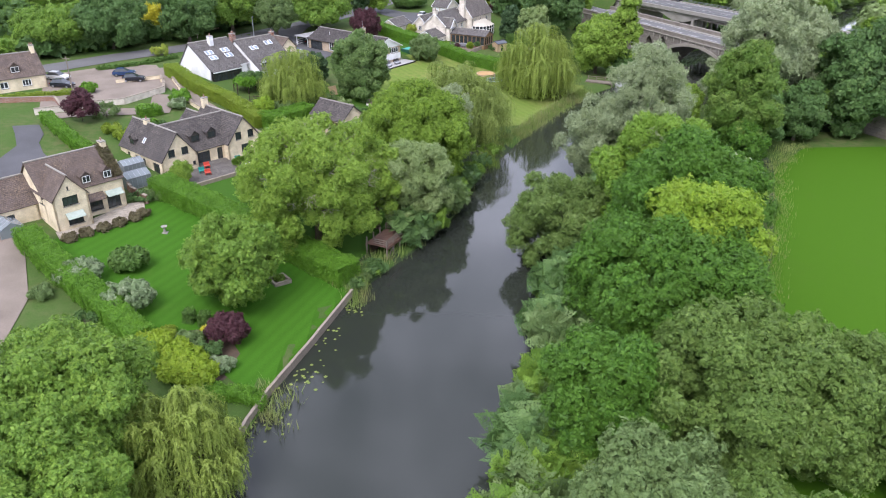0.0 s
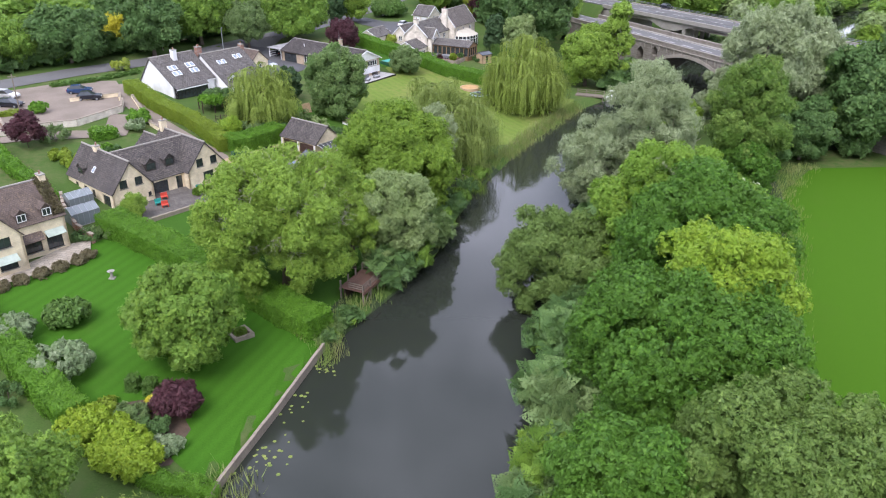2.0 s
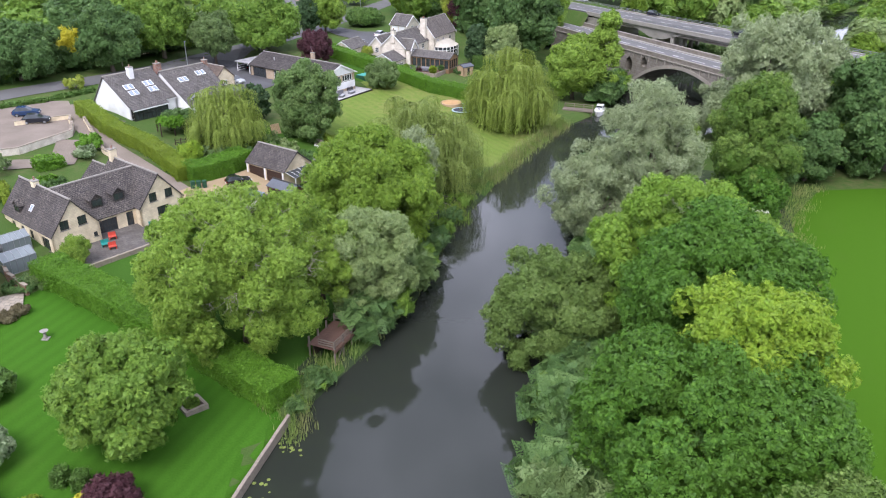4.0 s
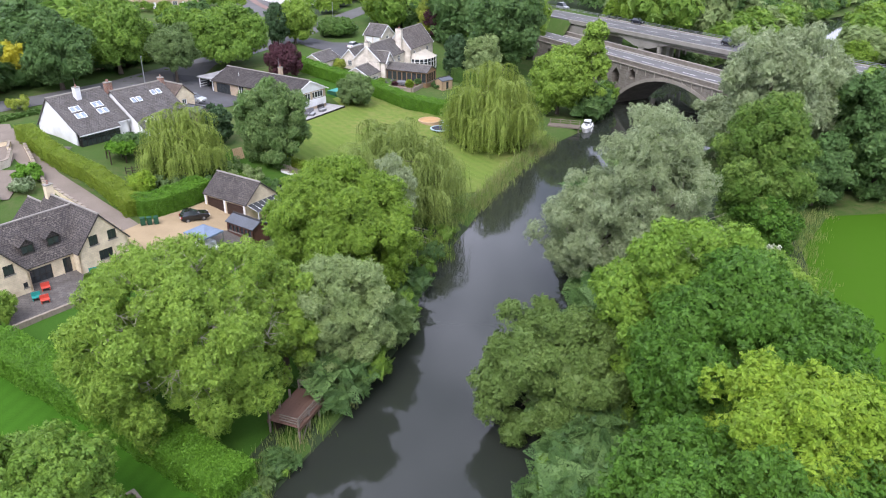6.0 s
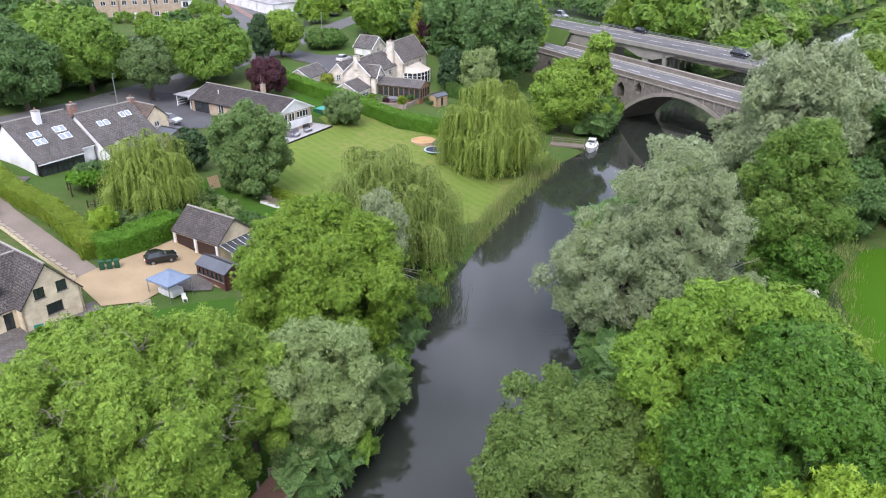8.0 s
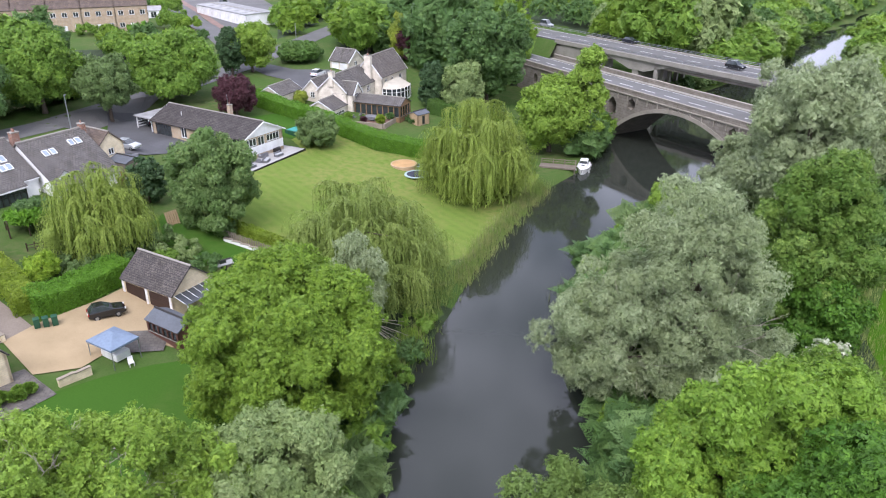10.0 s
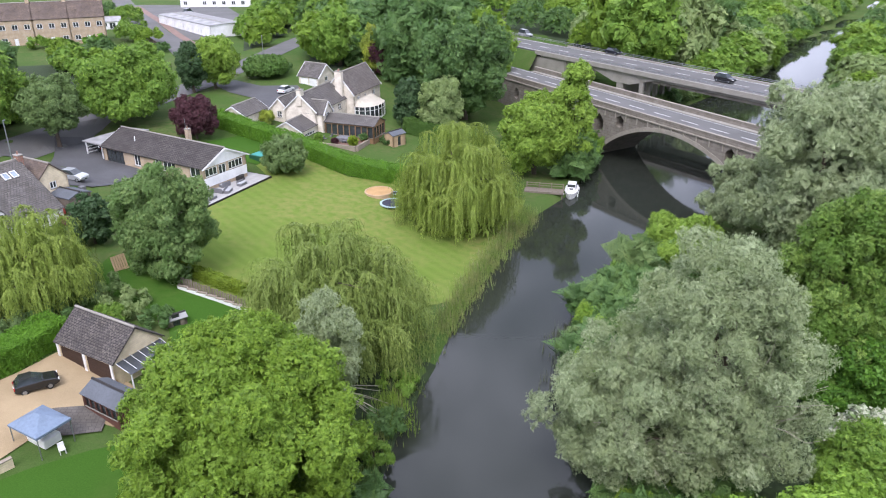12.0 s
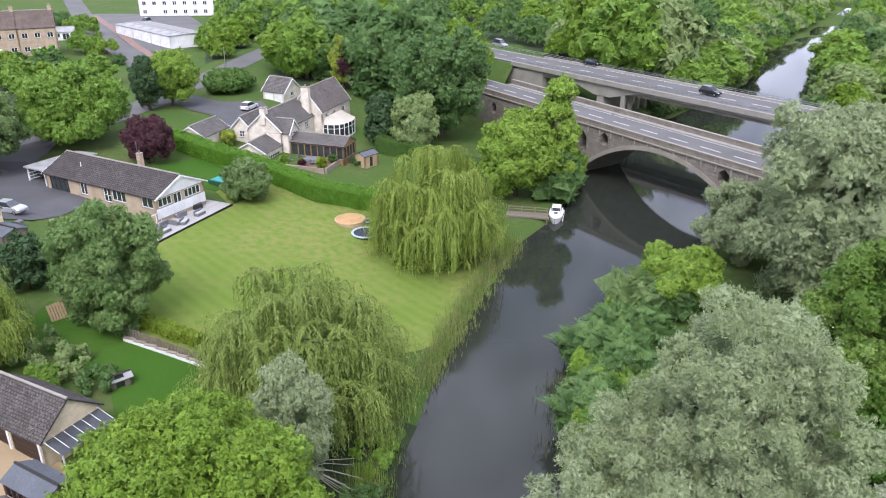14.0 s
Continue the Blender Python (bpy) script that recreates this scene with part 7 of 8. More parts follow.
mound(54.5, 205.8, BRIDGE_TURN, -150, -33.9, 0.6, 10.4, 9.8, 6, "grassy embankment below the old road")
mound(54.5, 205.8, BRIDGE_TURN, 99.9, 180, 0.6, 10.4, 9.8, 6, "grassy embankment beyond the arch bridge")
mound(60.2, 259.7, B2_TURN, -150, -5, 0.6, 11.9, 10.3, 7, "grassy embankment below the second road")

# ---- cars ----
def car(x, y, turn, paint, label, ln=4.3, wd=1.78, ht=1.5, z=None, estate=False):
    ob = thing("car", x, y, (gz(x, y) if z is None else z) + 0.13, label, "car", turn=turn)
    h = ln / 2
    rear = -h + (0.25 if estate else 0.5)
    low = [(-h, 0.35), (-h + 0.05, 0.75), (-h + 0.12, 0.9), (h - 1.15, 0.92), (h - 0.25, 0.78), (h, 0.6), (h, 0.32), (h - 0.3, 0.2), (-h + 0.3, 0.2)]
    bm = bmesh.new()
    rows = []
    for yy, k in ((-wd / 2, 0.94), (-wd / 2 + 0.1, 1.0), (wd / 2 - 0.1, 1.0), (wd / 2, 0.94)):
        rows.append([bm.verts.new((px * k, yy, 0.2 + (pz - 0.2) * k)) for px, pz in low])
    for r0, r1 in zip(rows, rows[1:]):
        for i in range(len(low)):
            j = (i + 1) % len(low)
            bm.faces.new((r0[i], r0[j], r1[j], r1[i]))
    bm.faces.new(rows[0][::-1])
    bm.faces.new(rows[-1])
    body = part("body", bm, M[paint], ob)
    cab0 = [(rear - 0.05, 0.88), (rear + 0.35, ht - 0.04), (h - 2.15, ht - 0.02), (h - 1.2, 0.9)]
    bm = bmesh.new()
    lo = [bm.verts.new((px, s * (wd / 2 - (0.06 if pz < 1 else 0.24)), pz)) for s in (-1, 1) for px, pz in cab0]
    for q in ((0, 1, 2, 3), (7, 6, 5, 4), (0, 4, 5, 1), (1, 5, 6, 2), (2, 6, 7, 3), (3, 7, 4, 0)):
        bm.faces.new([lo[i] for i in q])
    part("glazing", bm, M["glass"], ob)
    part("roof_panel", box((rear + 0.36, -wd / 2 + 0.25, ht - 0.05), (h - 2.12, wd / 2 - 0.25, ht + 0.02), bevel=0.02), M[paint], ob)
    for px in (-h + 0.8, h - 0.85):
        for s in (-1, 1):
            w = part("wheel", tube((px, s * (wd / 2 - 0.2), 0.19), (px, s * (wd / 2 + 0.01), 0.19), 0.32, 0.32, 16), M["rubber"], ob)
            part("rim", tube((px, s * (wd / 2), 0.19), (px, s * (wd / 2 + 0.02), 0.19), 0.2, 0.19, 12), M["metal"], w)
    for s in (-1, 1):
        part("headlight", box((h - 0.1, s * 0.62 - 0.16, 0.55), (h + 0.01, s * 0.62 + 0.16, 0.7), bevel=0.02), M["lamp_clear"], ob)
        part("tail_light", box((-h - 0.01, s * 0.68 - 0.12, 0.6), (-h + 0.1, s * 0.68 + 0.12, 0.82), bevel=0.02), M["lamp_red"], ob)
    part("number_plate", box((-h - 0.02, -0.26, 0.45), (-h + 0.03, 0.26, 0.56)), M["white"], ob)
    return ob


car(-25.0, 130.2, 25, "car_black", "glossy black hatchback parked on golden gravel", ln=3.75, wd=1.66, ht=1.45, estate=True)
car(-35.0, 180.2, -28, "car_silver", "silver-white hatchback parked on the forecourt", ln=4.2, estate=True)
car(-61.6, 148.9, 12, "car_navy", "dark car parked in the dusty yard", ln=4.4)
car(-65.1, 153.2, 12, "car_blue", "blue car parked in the dusty yard", ln=4.4)
car(-73.0, 143.0, -10, "car_navy", "black car parked beside the cottage", ln=4.5)
car(-76.4, 148.6, -10, "car_white", "white car parked beside the cottage", ln=4.5)
car(-36.6, 199.6, 130, "car_black", "dark car under the bungalow's carport", ln=4.2)
car(-6.2, 231.6, 60, "car_white", "white car parked before the small garage", ln=4.3)
car(-47, 366, 70, "car_silver", "pale van parked by the lock-up garages", ln=5, ht=2.0, estate=True)

car(60.9, 289.1, B2_TURN, "car_silver", "silver people carrier on the second road bridge", ln=4.9, ht=1.9, z=10.45, estate=True)
car(76.0, 256.5, B2_TURN, "car_navy", "dark blue saloon on the second road bridge", ln=4.5, z=10.45)
car(87.9, 220.0, B2_TURN, "car_black", "black estate car on the second road bridge", ln=4.7, ht=1.65, z=10.45, estate=True)

# ---- at the water ----
def boards(ob, name, x0, x1, y0, y1, z, mat, step=0.2, gap=0.02, thick=0.05, along="y"):
    """Boards laid side by side; each one a piece of its own on a shared mesh."""
    n = int((x1 - x0) / step)
    me = bpy.data.meshes.new(name)
    bm = box((0, y0, 0), ((x1 - x0) / n - gap, y1, thick))
    unwrap(bm)
    bm.to_mesh(me)
    bm.free()
    me.materials.append(mat)
    for i in range(n):
        o = new(name, me)
        o.parent, o.matrix_basis = ob, pose(x0 + (x1 - x0) * i / n, 0, z + (0.006 if i % 3 else 0.0))


bd = thing("boathouse_deck", -7.3, 87.4, 0.0, "brown boarded deck on posts with a timber railing", "deck", turn=heading(-7.1, 87.3, -4.9, 91.8))
boards(bd, "board", 0, 5.2, 0, 3.1, 2.35, M["deck_plain"], 0.15)
part("edge_beam", box((-0.05, -0.12, 2.05), (5.25, 0.0, 2.38)), M["timber"], bd)
part("edge_beam", box((-0.05, 3.1, 2.05), (5.25, 3.22, 2.38)), M["timber"], bd)
for x in (0.1, 1.8, 3.5, 5.1):
    for y in (0.05, 3.05):
        part("post", box((x - 0.08, y - 0.08, -1.5), (x + 0.08, y + 0.08, 3.3)), M["grey_timber"], bd)
for z in (2.7, 2.98, 3.26):
    part("rail", box((0, 0.0, z), (5.2, 0.07, z + 0.09)), M["grey_timber"], bd)
    part("rail", box((5.1, 0.0, z), (5.17, 3.1, z + 0.09)), M["grey_timber"], bd)
    part("rail", box((0.0, 0.0, z), (0.07, 1.9, z + 0.09)), M["grey_timber"], bd)
part("brace", tube((0.1, 0.05, 0.2), (1.8, 0.05, 2.1), 0.05), M["grey_timber"], bd)
part("quay_wall", box((-0.2, 0.25, -1.6), (5.6, 0.6, 0.7)), M["concrete"], bd)
part("back_wall", box((0.2, 2.6, -1.0), (5.0, 2.75, 2.1)), M["timber_dark"], bd)

je = thing("landing_stage", 34.8, 184.4, 0.4, "weathered timber landing stage with a handrail", "jetty", turn=-22)
boards(je, "board", 0, 6.6, 0, 2.0, 0.75, M["grey_timber"], 0.2)
for x in (0.2, 2.3, 4.4, 6.4):
    for y in (0.1, 1.9):
        part("post", tube((x, y, -1.8), (x, y, 0.75 if y < 1 else 1.75), 0.09), M["grey_timber"], je)
part("rail", box((0.1, 1.86, 1.6), (6.5, 1.94, 1.7)), M["grey_timber"], je)
part("rail", box((0.1, 1.86, 1.2), (6.5, 1.94, 1.28)), M["grey_timber"], je)
part("edge_beam", box((0, -0.08, 0.5), (6.6, 0.0, 0.8)), M["grey_timber"], je)

bo = thing("motor_boat", 43.2, 184.6, 0.0, "small white cabin cruiser moored at the stage", "boat", turn=248)
bm = bmesh.new()
rows = []
for s, wd, z0, z1 in ((-2.9, 0.95, -0.25, 0.75), (-1.5, 1.12, -0.35, 0.75), (0.3, 1.15, -0.35, 0.8), (1.8, 0.85, -0.3, 0.9), (2.7, 0.4, -0.1, 1.0), (3.2, 0.04, 0.35, 1.08)):
    rows.append([bm.verts.new((s, -wd, z1)), bm.verts.new((s, -wd * 0.8, 0.05 + z0 * 0.3)), bm.verts.new((s, 0, z0)), bm.verts.new((s, wd * 0.8, 0.05 + z0 * 0.3)), bm.verts.new((s, wd, z1))])
for r0, r1 in zip(rows, rows[1:]):
    for i in range(4):
        bm.faces.new((r0[i], r1[i], r1[i + 1], r0[i + 1]))
    bm.faces.new((r0[4], r1[4], r1[0], r0[0]))
bm.faces.new(rows[0])
part("hull", bm, M["white"], bo)
bm = bmesh.new()
pr = [(-1.9, 0.78), (-1.7, 1.75), (0.1, 1.8), (0.6, 1.35), (1.9, 1.15), (2.2, 0.9)]
lo = [[bm.verts.new((px, sgn * (0.85 if pz < 1 else 0.7) * (1 - max(0, px) * 0.16), pz)) for px, pz in pr] for sgn in (-1, 1)]
for i in range(5):
    bm.faces.new((lo[0][i], lo[0][i + 1], lo[1][i + 1], lo[1][i]))
bm.faces.new(lo[0][::-1])
bm.faces.new(lo[1])
part("cabin", bm, M["white"], bo)
part("windscreen", box((0.08, -0.62, 1.38), (0.55, 0.62, 1.74), Matrix.Translation((0.06, 0, 0.02))), M["glass"], bo)
for s in (-1, 1):
    part("side_window", box((-1.5, s * 0.78 - 0.03, 1.2), (-0.1, s * 0.78 + 0.03, 1.6)), M["glass"], bo)
part("foredeck_hatch", box((1.0, -0.3, 1.28), (1.5, 0.3, 1.36), bevel=0.02), M["glass"], bo)
for s in (-1, 1):
    for px in (-2, 0, 1.6):
        part("fender", tube((px, s * 1.17, 0.1), (px, s * 1.17, 0.6), 0.09), M["white"], bo)
part("outboard_motor", box((-3.3, -0.2, -0.1), (-2.95, 0.2, 1.0), bevel=0.06), M["dark"], bo)

# the river wall below the striped lawn
rw = thing("river_wall", -17.1, 59.4, 0, "pale timber and stone edging along the river", "wall", "", "structure")
line = [(-18.3, 51.5), (-17.8, 55), (-16.8, 59.4), (-14.1, 68), (-10.9, 79.2)]
for (ax, ay), (bx, by) in zip(line, line[1:]):
    d = Vector((bx - ax, by - ay, 0))
    n = int(d.length / 1.6)
    for i in range(n):
        p = Vector((ax, ay, 0)) + d * i / n
        m = Matrix.Translation(p - Vector((-17.1, 59.4, 0))) @ Matrix.Rotation(math.atan2(d.y, d.x), 4, "Z")
        part("edging_board", box((0.01, -0.13, -1.2), (d.length / n - 0.02, 0.17, 0.9 + 0.03 * (i % 2)), m), M["edging"], rw)


def blades(name, spots, height, leaf, label, category, rng_seed, per=40, spread_r=0.7, wide=0.05, bend=0.35):
    """Reeds and flags: upright blades in clumps, past counting."""
    rng = np.random.default_rng(rng_seed)
    V, F, base = [], [], 0
    for x, y in spots:
        n = per
        px, py = x + rng.normal(0, spread_r, n), y + rng.normal(0, spread_r, n)
        h = height * rng.uniform(0.5, 1.15, n)
        a = rng.uniform(0, 2 * math.pi, n)
        z = np.maximum(0, ground_height(px, py)) - 0.15
        lean = rng.uniform(0, bend, n) * h
        w = wide * rng.uniform(0.6, 1.3, n)
        c, s = np.cos(a), np.sin(a)
        v = np.stack([np.stack([px - s * w, py + c * w, z], 1), np.stack([px + s * w, py - c * w, z], 1),
                      np.stack([px + c * lean + s * w * 0.2, py + s * lean, z + h], 1)], 1).reshape(-1, 3)
        V.append(v)
        F.append(np.arange(3 * n).reshape(n, 3) + base)
        base += 3 * n
    ob = give(new(name, mesh_from(name, np.concatenate(V), np.concatenate(F))), M[leaf])
    return tagged(ob, label, category, "", "stuff")


rr = random.Random(4)
blades("reeds", [(x + rr.uniform(-0.8, 0.7), y + rr.uniform(-0.5, 0.5)) for x, y in along(LEFT_BANK, 141, 176, 0.45)], 1.35, "reed", "tall green reeds fringing the lawn", "reeds", 11, 46)
blades("dry_reeds", [(x + rr.uniform(-1.5, -0.4), y + rr.uniform(-0.5, 0.5)) for x, y in along(LEFT_BANK, 141, 172, 1.5)], 1.2, "reed_dry", "pale dry reeds along the lawn edge", "reeds", 12, 30)
blades("bank_grass", [(x + rr.uniform(-3, 0.2), y + rr.uniform(-0.8, 0.8)) for x, y in along(LEFT_BANK, 79, 141, 0.5)], 1.1, "reed", "long rank grass on the riverbank", "grass", 13, 34, 0.6)
blades("flag_leaves", [(7.6 + rr.uniform(-1, 1), 126.5 + rr.uniform(-2, 2)) for _ in range(26)], 1.6, "ash", "bright green flag leaves at the bank", "reeds", 14, 20)
blades("reeds", [(x + rr.uniform(-2.6, -0.2), y + rr.uniform(-1, 1)) for x, y in along(RIGHT_BANK, 128, 168, 0.8)], 1.5, "reed_water", "sparse dark reeds standing in the water", "reeds", 15, 16, 0.8, 0.05)
blades("reeds", [(-16 + rr.uniform(-1.2, 1.6), 57 + rr.uniform(-3.2, 3.2)) for _ in range(26)], 1.3, "reed", "drooping reeds below the river wall", "reeds", 16, 16, 0.5, 0.05, 0.9)
blades("reeds", [(-10.4 + rr.uniform(-0.4, 1.0), 79 + rr.uniform(-3, 4)) for _ in range(30)], 1.4, "reed", "dusky reeds at the lawn corner", "reeds", 17, 18, 0.5, 0.04, 0.5)
blades("field_margin", [(x + 2 + rr.uniform(-2.4, 1.6), y + rr.uniform(-1, 1)) for x, y in along([(33, 72), (46, 100), (55, 122), (64, 134)], 0, 400, 0.35)], 0.9, "reed", "rank grass along the field edge", "grass", 19, 26, 0.8)
rng = np.random.default_rng(21)
V, F, base = [], [], 0
for cx, cy, n, sp in ((-14.0, 62.6, 26, 1.3), (-12.6, 69.6, 20, 1.2), (-10.8, 75.8, 16, 1.0), (-15.2, 55.4, 12, 1.0)):
    for _ in range(n):
        x, y, r = cx + rng.normal(0, sp), cy + rng.normal(0, sp), rng.uniform(0.1, 0.2)
        if side(LEFT_BANK, np.array(x), np.array(y)) > -0.5:
            continue
        t = np.linspace(0, 2 * math.pi, 9)[:-1]
        V.append(np.stack([x + r * np.cos(t), y + r * np.sin(t), np.full(8, 0.012)], 1))
        F.append(np.arange(8) + base)
        base += 8
lily = give(new("lily_pads", mesh_from("lily_pads", np.concatenate(V), np.stack(F))), M["lily"])
tagged(lily, "small floating yellow-green lily pads", "lily pads", "", "stuff")

# ---- gardens ----
pl = thing("stone_planter", -19.8, 80.0, gz(-19.8, 80.0), "square pale stone planter set in the lawn", "planter", turn=40)
bm = bmesh.new()
for lo, hi in (((-1.1, -1.1), (1.1, -0.8)), ((-1.1, 0.8), (1.1, 1.1)), ((-1.1, -0.8), (-0.8, 0.8)), ((0.8, -0.8), (1.1, 0.8))):
    add_box(bm, (*lo, -0.2), (*hi, 0.45))
part("kerb", bm, M["edging"], pl)
part("soil", box((-0.8, -0.8, -0.2), (0.8, 0.8, 0.3)), M["soil"], pl)
c = give(new("plants", crown_mesh("plants", np.random.default_rng(77), 0.6, 0.2, 0.75, lump=0.25, size=0.1, limit=1500)), M["mid"])
c.parent = pl
bb = thing("bird_bath", -36.1, 88.6, gz(-36.1, 88.6), "small stone bird bath on the lawn", "bird bath")
part("plinth", box((-0.35, -0.35, -0.2), (0.35, 0.35, 0.15), bevel=0.03), M["concrete"], bb)
part("stem", tube((0, 0, 0.1), (0, 0, 0.85), 0.2, 0.14, 10), M["concrete"], bb)
part("bowl", tube((0, 0, 0.85), (0, 0, 1.02), 0.25, 0.42, 14), M["concrete"], bb)


def ring_mesh(bm, r0, r1, z0, z1, n=28):
    rows = [[bm.verts.new((r * math.cos(6.2832 * i / n), r * math.sin(6.2832 * i / n), z)) for i in range(n)] for r, z in ((r0, z0), (r1, z0), (r1, z1), (r0, z1))]
    for a, b in zip(rows, rows[1:] + rows[:1]):
        for i in range(n):
            bm.faces.new((a[i], a[(i + 1) % n], b[(i + 1) % n], b[i]))


def trampoline(x, y, r, label):
    t = thing("trampoline", x, y, gz(x, y), label, "trampoline")
    part("mat", tube((0, 0, 0.4), (0, 0, 0.44), r * 0.86, r * 0.86, 28), M["black_net"], t)
    bm = bmesh.new()
    ring_mesh(bm, r * 0.84, r, 0.38, 0.5)
    part("padding", bm, M["teal_pale"], t)
    for i in range(6):
        a = i * math.pi / 3
        part("leg", tube((r * 0.95 * math.cos(a), r * 0.95 * math.sin(a), -0.2), (r * 0.95 * math.cos(a), r * 0.95 * math.sin(a), 0.4), 0.04), M["metal"], t)


trampoline(11.9, 176.4, 2.1, "large round black trampoline with pale padding")
trampoline(12.6, 180.4, 0.7, "tiny teal child's trampoline beside the sandpit")
sp = thing("sandpit", 10.0, 180.7, gz(10, 180.7) + 0.32, "round orange sandpit sunk in the lawn", "sandpit")
part("sand", tube((0, 0, -0.7), (0, 0, 0.16), 2.1, 2.1, 30), M["sand"], sp)
bm = bmesh.new()
ring_mesh(bm, 2.08, 2.3, -0.6, 0.2)
part("rim", bm, M["wood_pale"], sp)

gzb = thing("garden_gazebo", -22.2, 122.8, gz(-22.2, 122.8), "blue-grey canvas gazebo over garden furniture", "gazebo", turn=-38)
bm = bmesh.new()
a = [bm.verts.new((x, y, 2.1)) for x, y in ((-1.9, -1.6), (1.9, -1.6), (1.9, 1.6), (-1.9, 1.6))]
lo = [bm.verts.new((v.co.x, v.co.y, 1.9)) for v in a]
t0, t1 = bm.verts.new((-0.3, 0, 2.9)), bm.verts.new((0.3, 0, 2.9))
for q in ((a[0], a[1], t1, t0), (a[1], a[2], t1), (a[2], a[3], t0, t1), (a[3], a[0], t0)):
    bm.faces.new(q)
for i in range(4):
    bm.faces.new((a[i], lo[i], lo[(i + 1) % 4], a[(i + 1) % 4]))
part("canopy", bm, M["canvas"], gzb)
for x in (-1.8, 1.8):
    for y in (-1.5, 1.5):
        part("pole", tube((x, y, -0.6), (x, y, 2.05), 0.05), M["metal"], gzb)
cb2 = thing("covered_table", -22.2, 122.9, gz(-22.2, 122.9), "garden table under a white cover", "table", turn=-38)
part("cover", box((-1.2, -0.8, 0.05), (1.2, 0.8, 0.85), bevel=0.1), M["white"], cb2)
gc = thing("garden_chair", -20.4, 121.4, gz(-20.4, 121.4), "white plastic garden chair beside the gazebo", "chair", turn=30)
part("seat", box((-0.25, -0.25, 0.4), (0.25, 0.25, 0.46), bevel=0.01), M["white"], gc)
part("backrest", box((-0.25, 0.22, 0.46), (0.25, 0.28, 0.95), bevel=0.01), M["white"], gc)
for x in (-0.21, 0.21):
    for y in (-0.21, 0.21):
        part("leg", box((x - 0.03, y - 0.03, -0.3), (x + 0.03, y + 0.03, 0.4)), M["white"], gc)


def shed(name, x, y, z, turn, w, d, eave, ridge, wall, roof, label, glazed=False):
    ob = thing(name, x, y, z, label, "shed", turn=turn)
    f = [(0.3 + 0.75 * i, 0.8, 0.65, 0.9, "white" if glazed == "white" else "dark", 1, 1) for i in range(int((w - 0.4) / 0.75))] if glazed else [(w / 2 - 0.4, 0.05, 0.8, 1.7, "dark", 2)]
    wing(ob, 0, w, 0, d, eave, ridge, "x", wall, roof, over=0.15, base=-1.0, verge="dark", front=f)
    return ob


shed("summer_house", -20.2, 127.3, 3.45, -40, 5.0, 2.7, 1.9, 2.6, "timber_red", "felt", "red-brown timber summer house with a felt roof", True)
shed("garden_shed", -36.2, 171.0, 7.3, -36, 5.0, 3.4, 2.1, 2.6, "grey_timber", "felt", "weathered grey timber shed with a felt roof")
shed("garden_shed", 14.2, 201.8, 4.6, 40, 3.2, 2.4, 2.0, 2.5, "wood_pale", "felt", "small honey-coloured timber shed")
shed("brick_store", -26.4, 138.0, 4.5, -38, 1.7, 1.4, 1.7, 1.95, "red_brick", "felt", "small red brick store with a slate roof")
shed("log_store", -15.4, 140.6, 3.5, 30, 2.2, 1.2, 1.1, 1.4, "grey_timber", "felt_pale", "small grey log store on the grass")


def glasshouse(x, y, z, turn, w, d, eave, ridge, label):
    ob = thing("greenhouse", x, y, z, label, "greenhouse", turn=turn)
    bm = bmesh.new()
    for px in np.linspace(0, w, 6):
        for y0, z0, y1, z1 in ((0, 0, 0, eave), (0, eave, d / 2, ridge), (d / 2, ridge, d, eave), (d, eave, d, 0)):
            add_tube(bm, (px, y0, z0), (px, y1, z1), 0.035, 0.035, 5)
    for y0, z0 in ((0, 0.05), (0, eave), (d / 2, ridge), (d, eave), (d, 0.05)):
        add_tube(bm, (0, y0, z0), (w, y0, z0), 0.04, 0.04, 5)
    part("frame", bm, M["metal"], ob)
    for q in ([(0, 0, 0), (w, 0, 0), (w, 0, eave), (0, 0, eave)], [(0, 0, eave), (w, 0, eave), (w, d / 2, ridge), (0, d / 2, ridge)], [(0, d, eave), (w, d, eave), (w, d / 2, ridge), (0, d / 2, ridge)],
              [(0, 0, 0), (0, d, 0), (0, d, eave), (0, d / 2, ridge), (0, 0, eave)], [(w, 0, 0), (w, d, 0), (w, d, eave), (w, d / 2, ridge), (w, 0, eave)]):
        slope(ob, q, "greenhouse_pane", 0.012, "glass_pane")
    part("plinth", box((-0.05, -0.05, -0.6), (w + 0.05, d + 0.05, 0.02)), M["concrete"], ob)


glasshouse(-44.6, 99.4, 5.35, 48, 3.6, 2.4, 1.7, 2.4, "aluminium greenhouse between the stone houses")
glasshouse(-46.6, 103.6, 5.9, 48, 3.2, 2.2, 1.6, 2.2, "second small greenhouse against a wall")
glasshouse(-51.5, 84.2, 5.4, 137, 4.2, 2.8, 1.4, 2.2, "lean glass frame beside the old house")

# bungalow's raised deck with its furniture
dk = thing("raised_deck", -17.7, 169.2, 5.5, "pale grey composite deck along the bungalow gable", "deck", turn=heading(-17.7, 169.2, -7, 184.9))
boards(dk, "board", 0, 19, 0, 4.6, 0.25, M["deck_grey"], 0.3)
part("fascia", box((-0.05, -0.12, -1.4), (19.05, 0.0, 0.3)), M["dark"], dk)
part("fascia", box((19.0, -0.1, -1.4), (19.1, 4.6, 0.3)), M["dark"], dk)
part("joist", box((0, 0.05, -1.4), (19, 4.55, 0.2)), M["dark"], dk)
part("stair_rail", box((3.6, 3.9, 1.9), (9.0, 3.98, 1.98)), M["white"], dk)
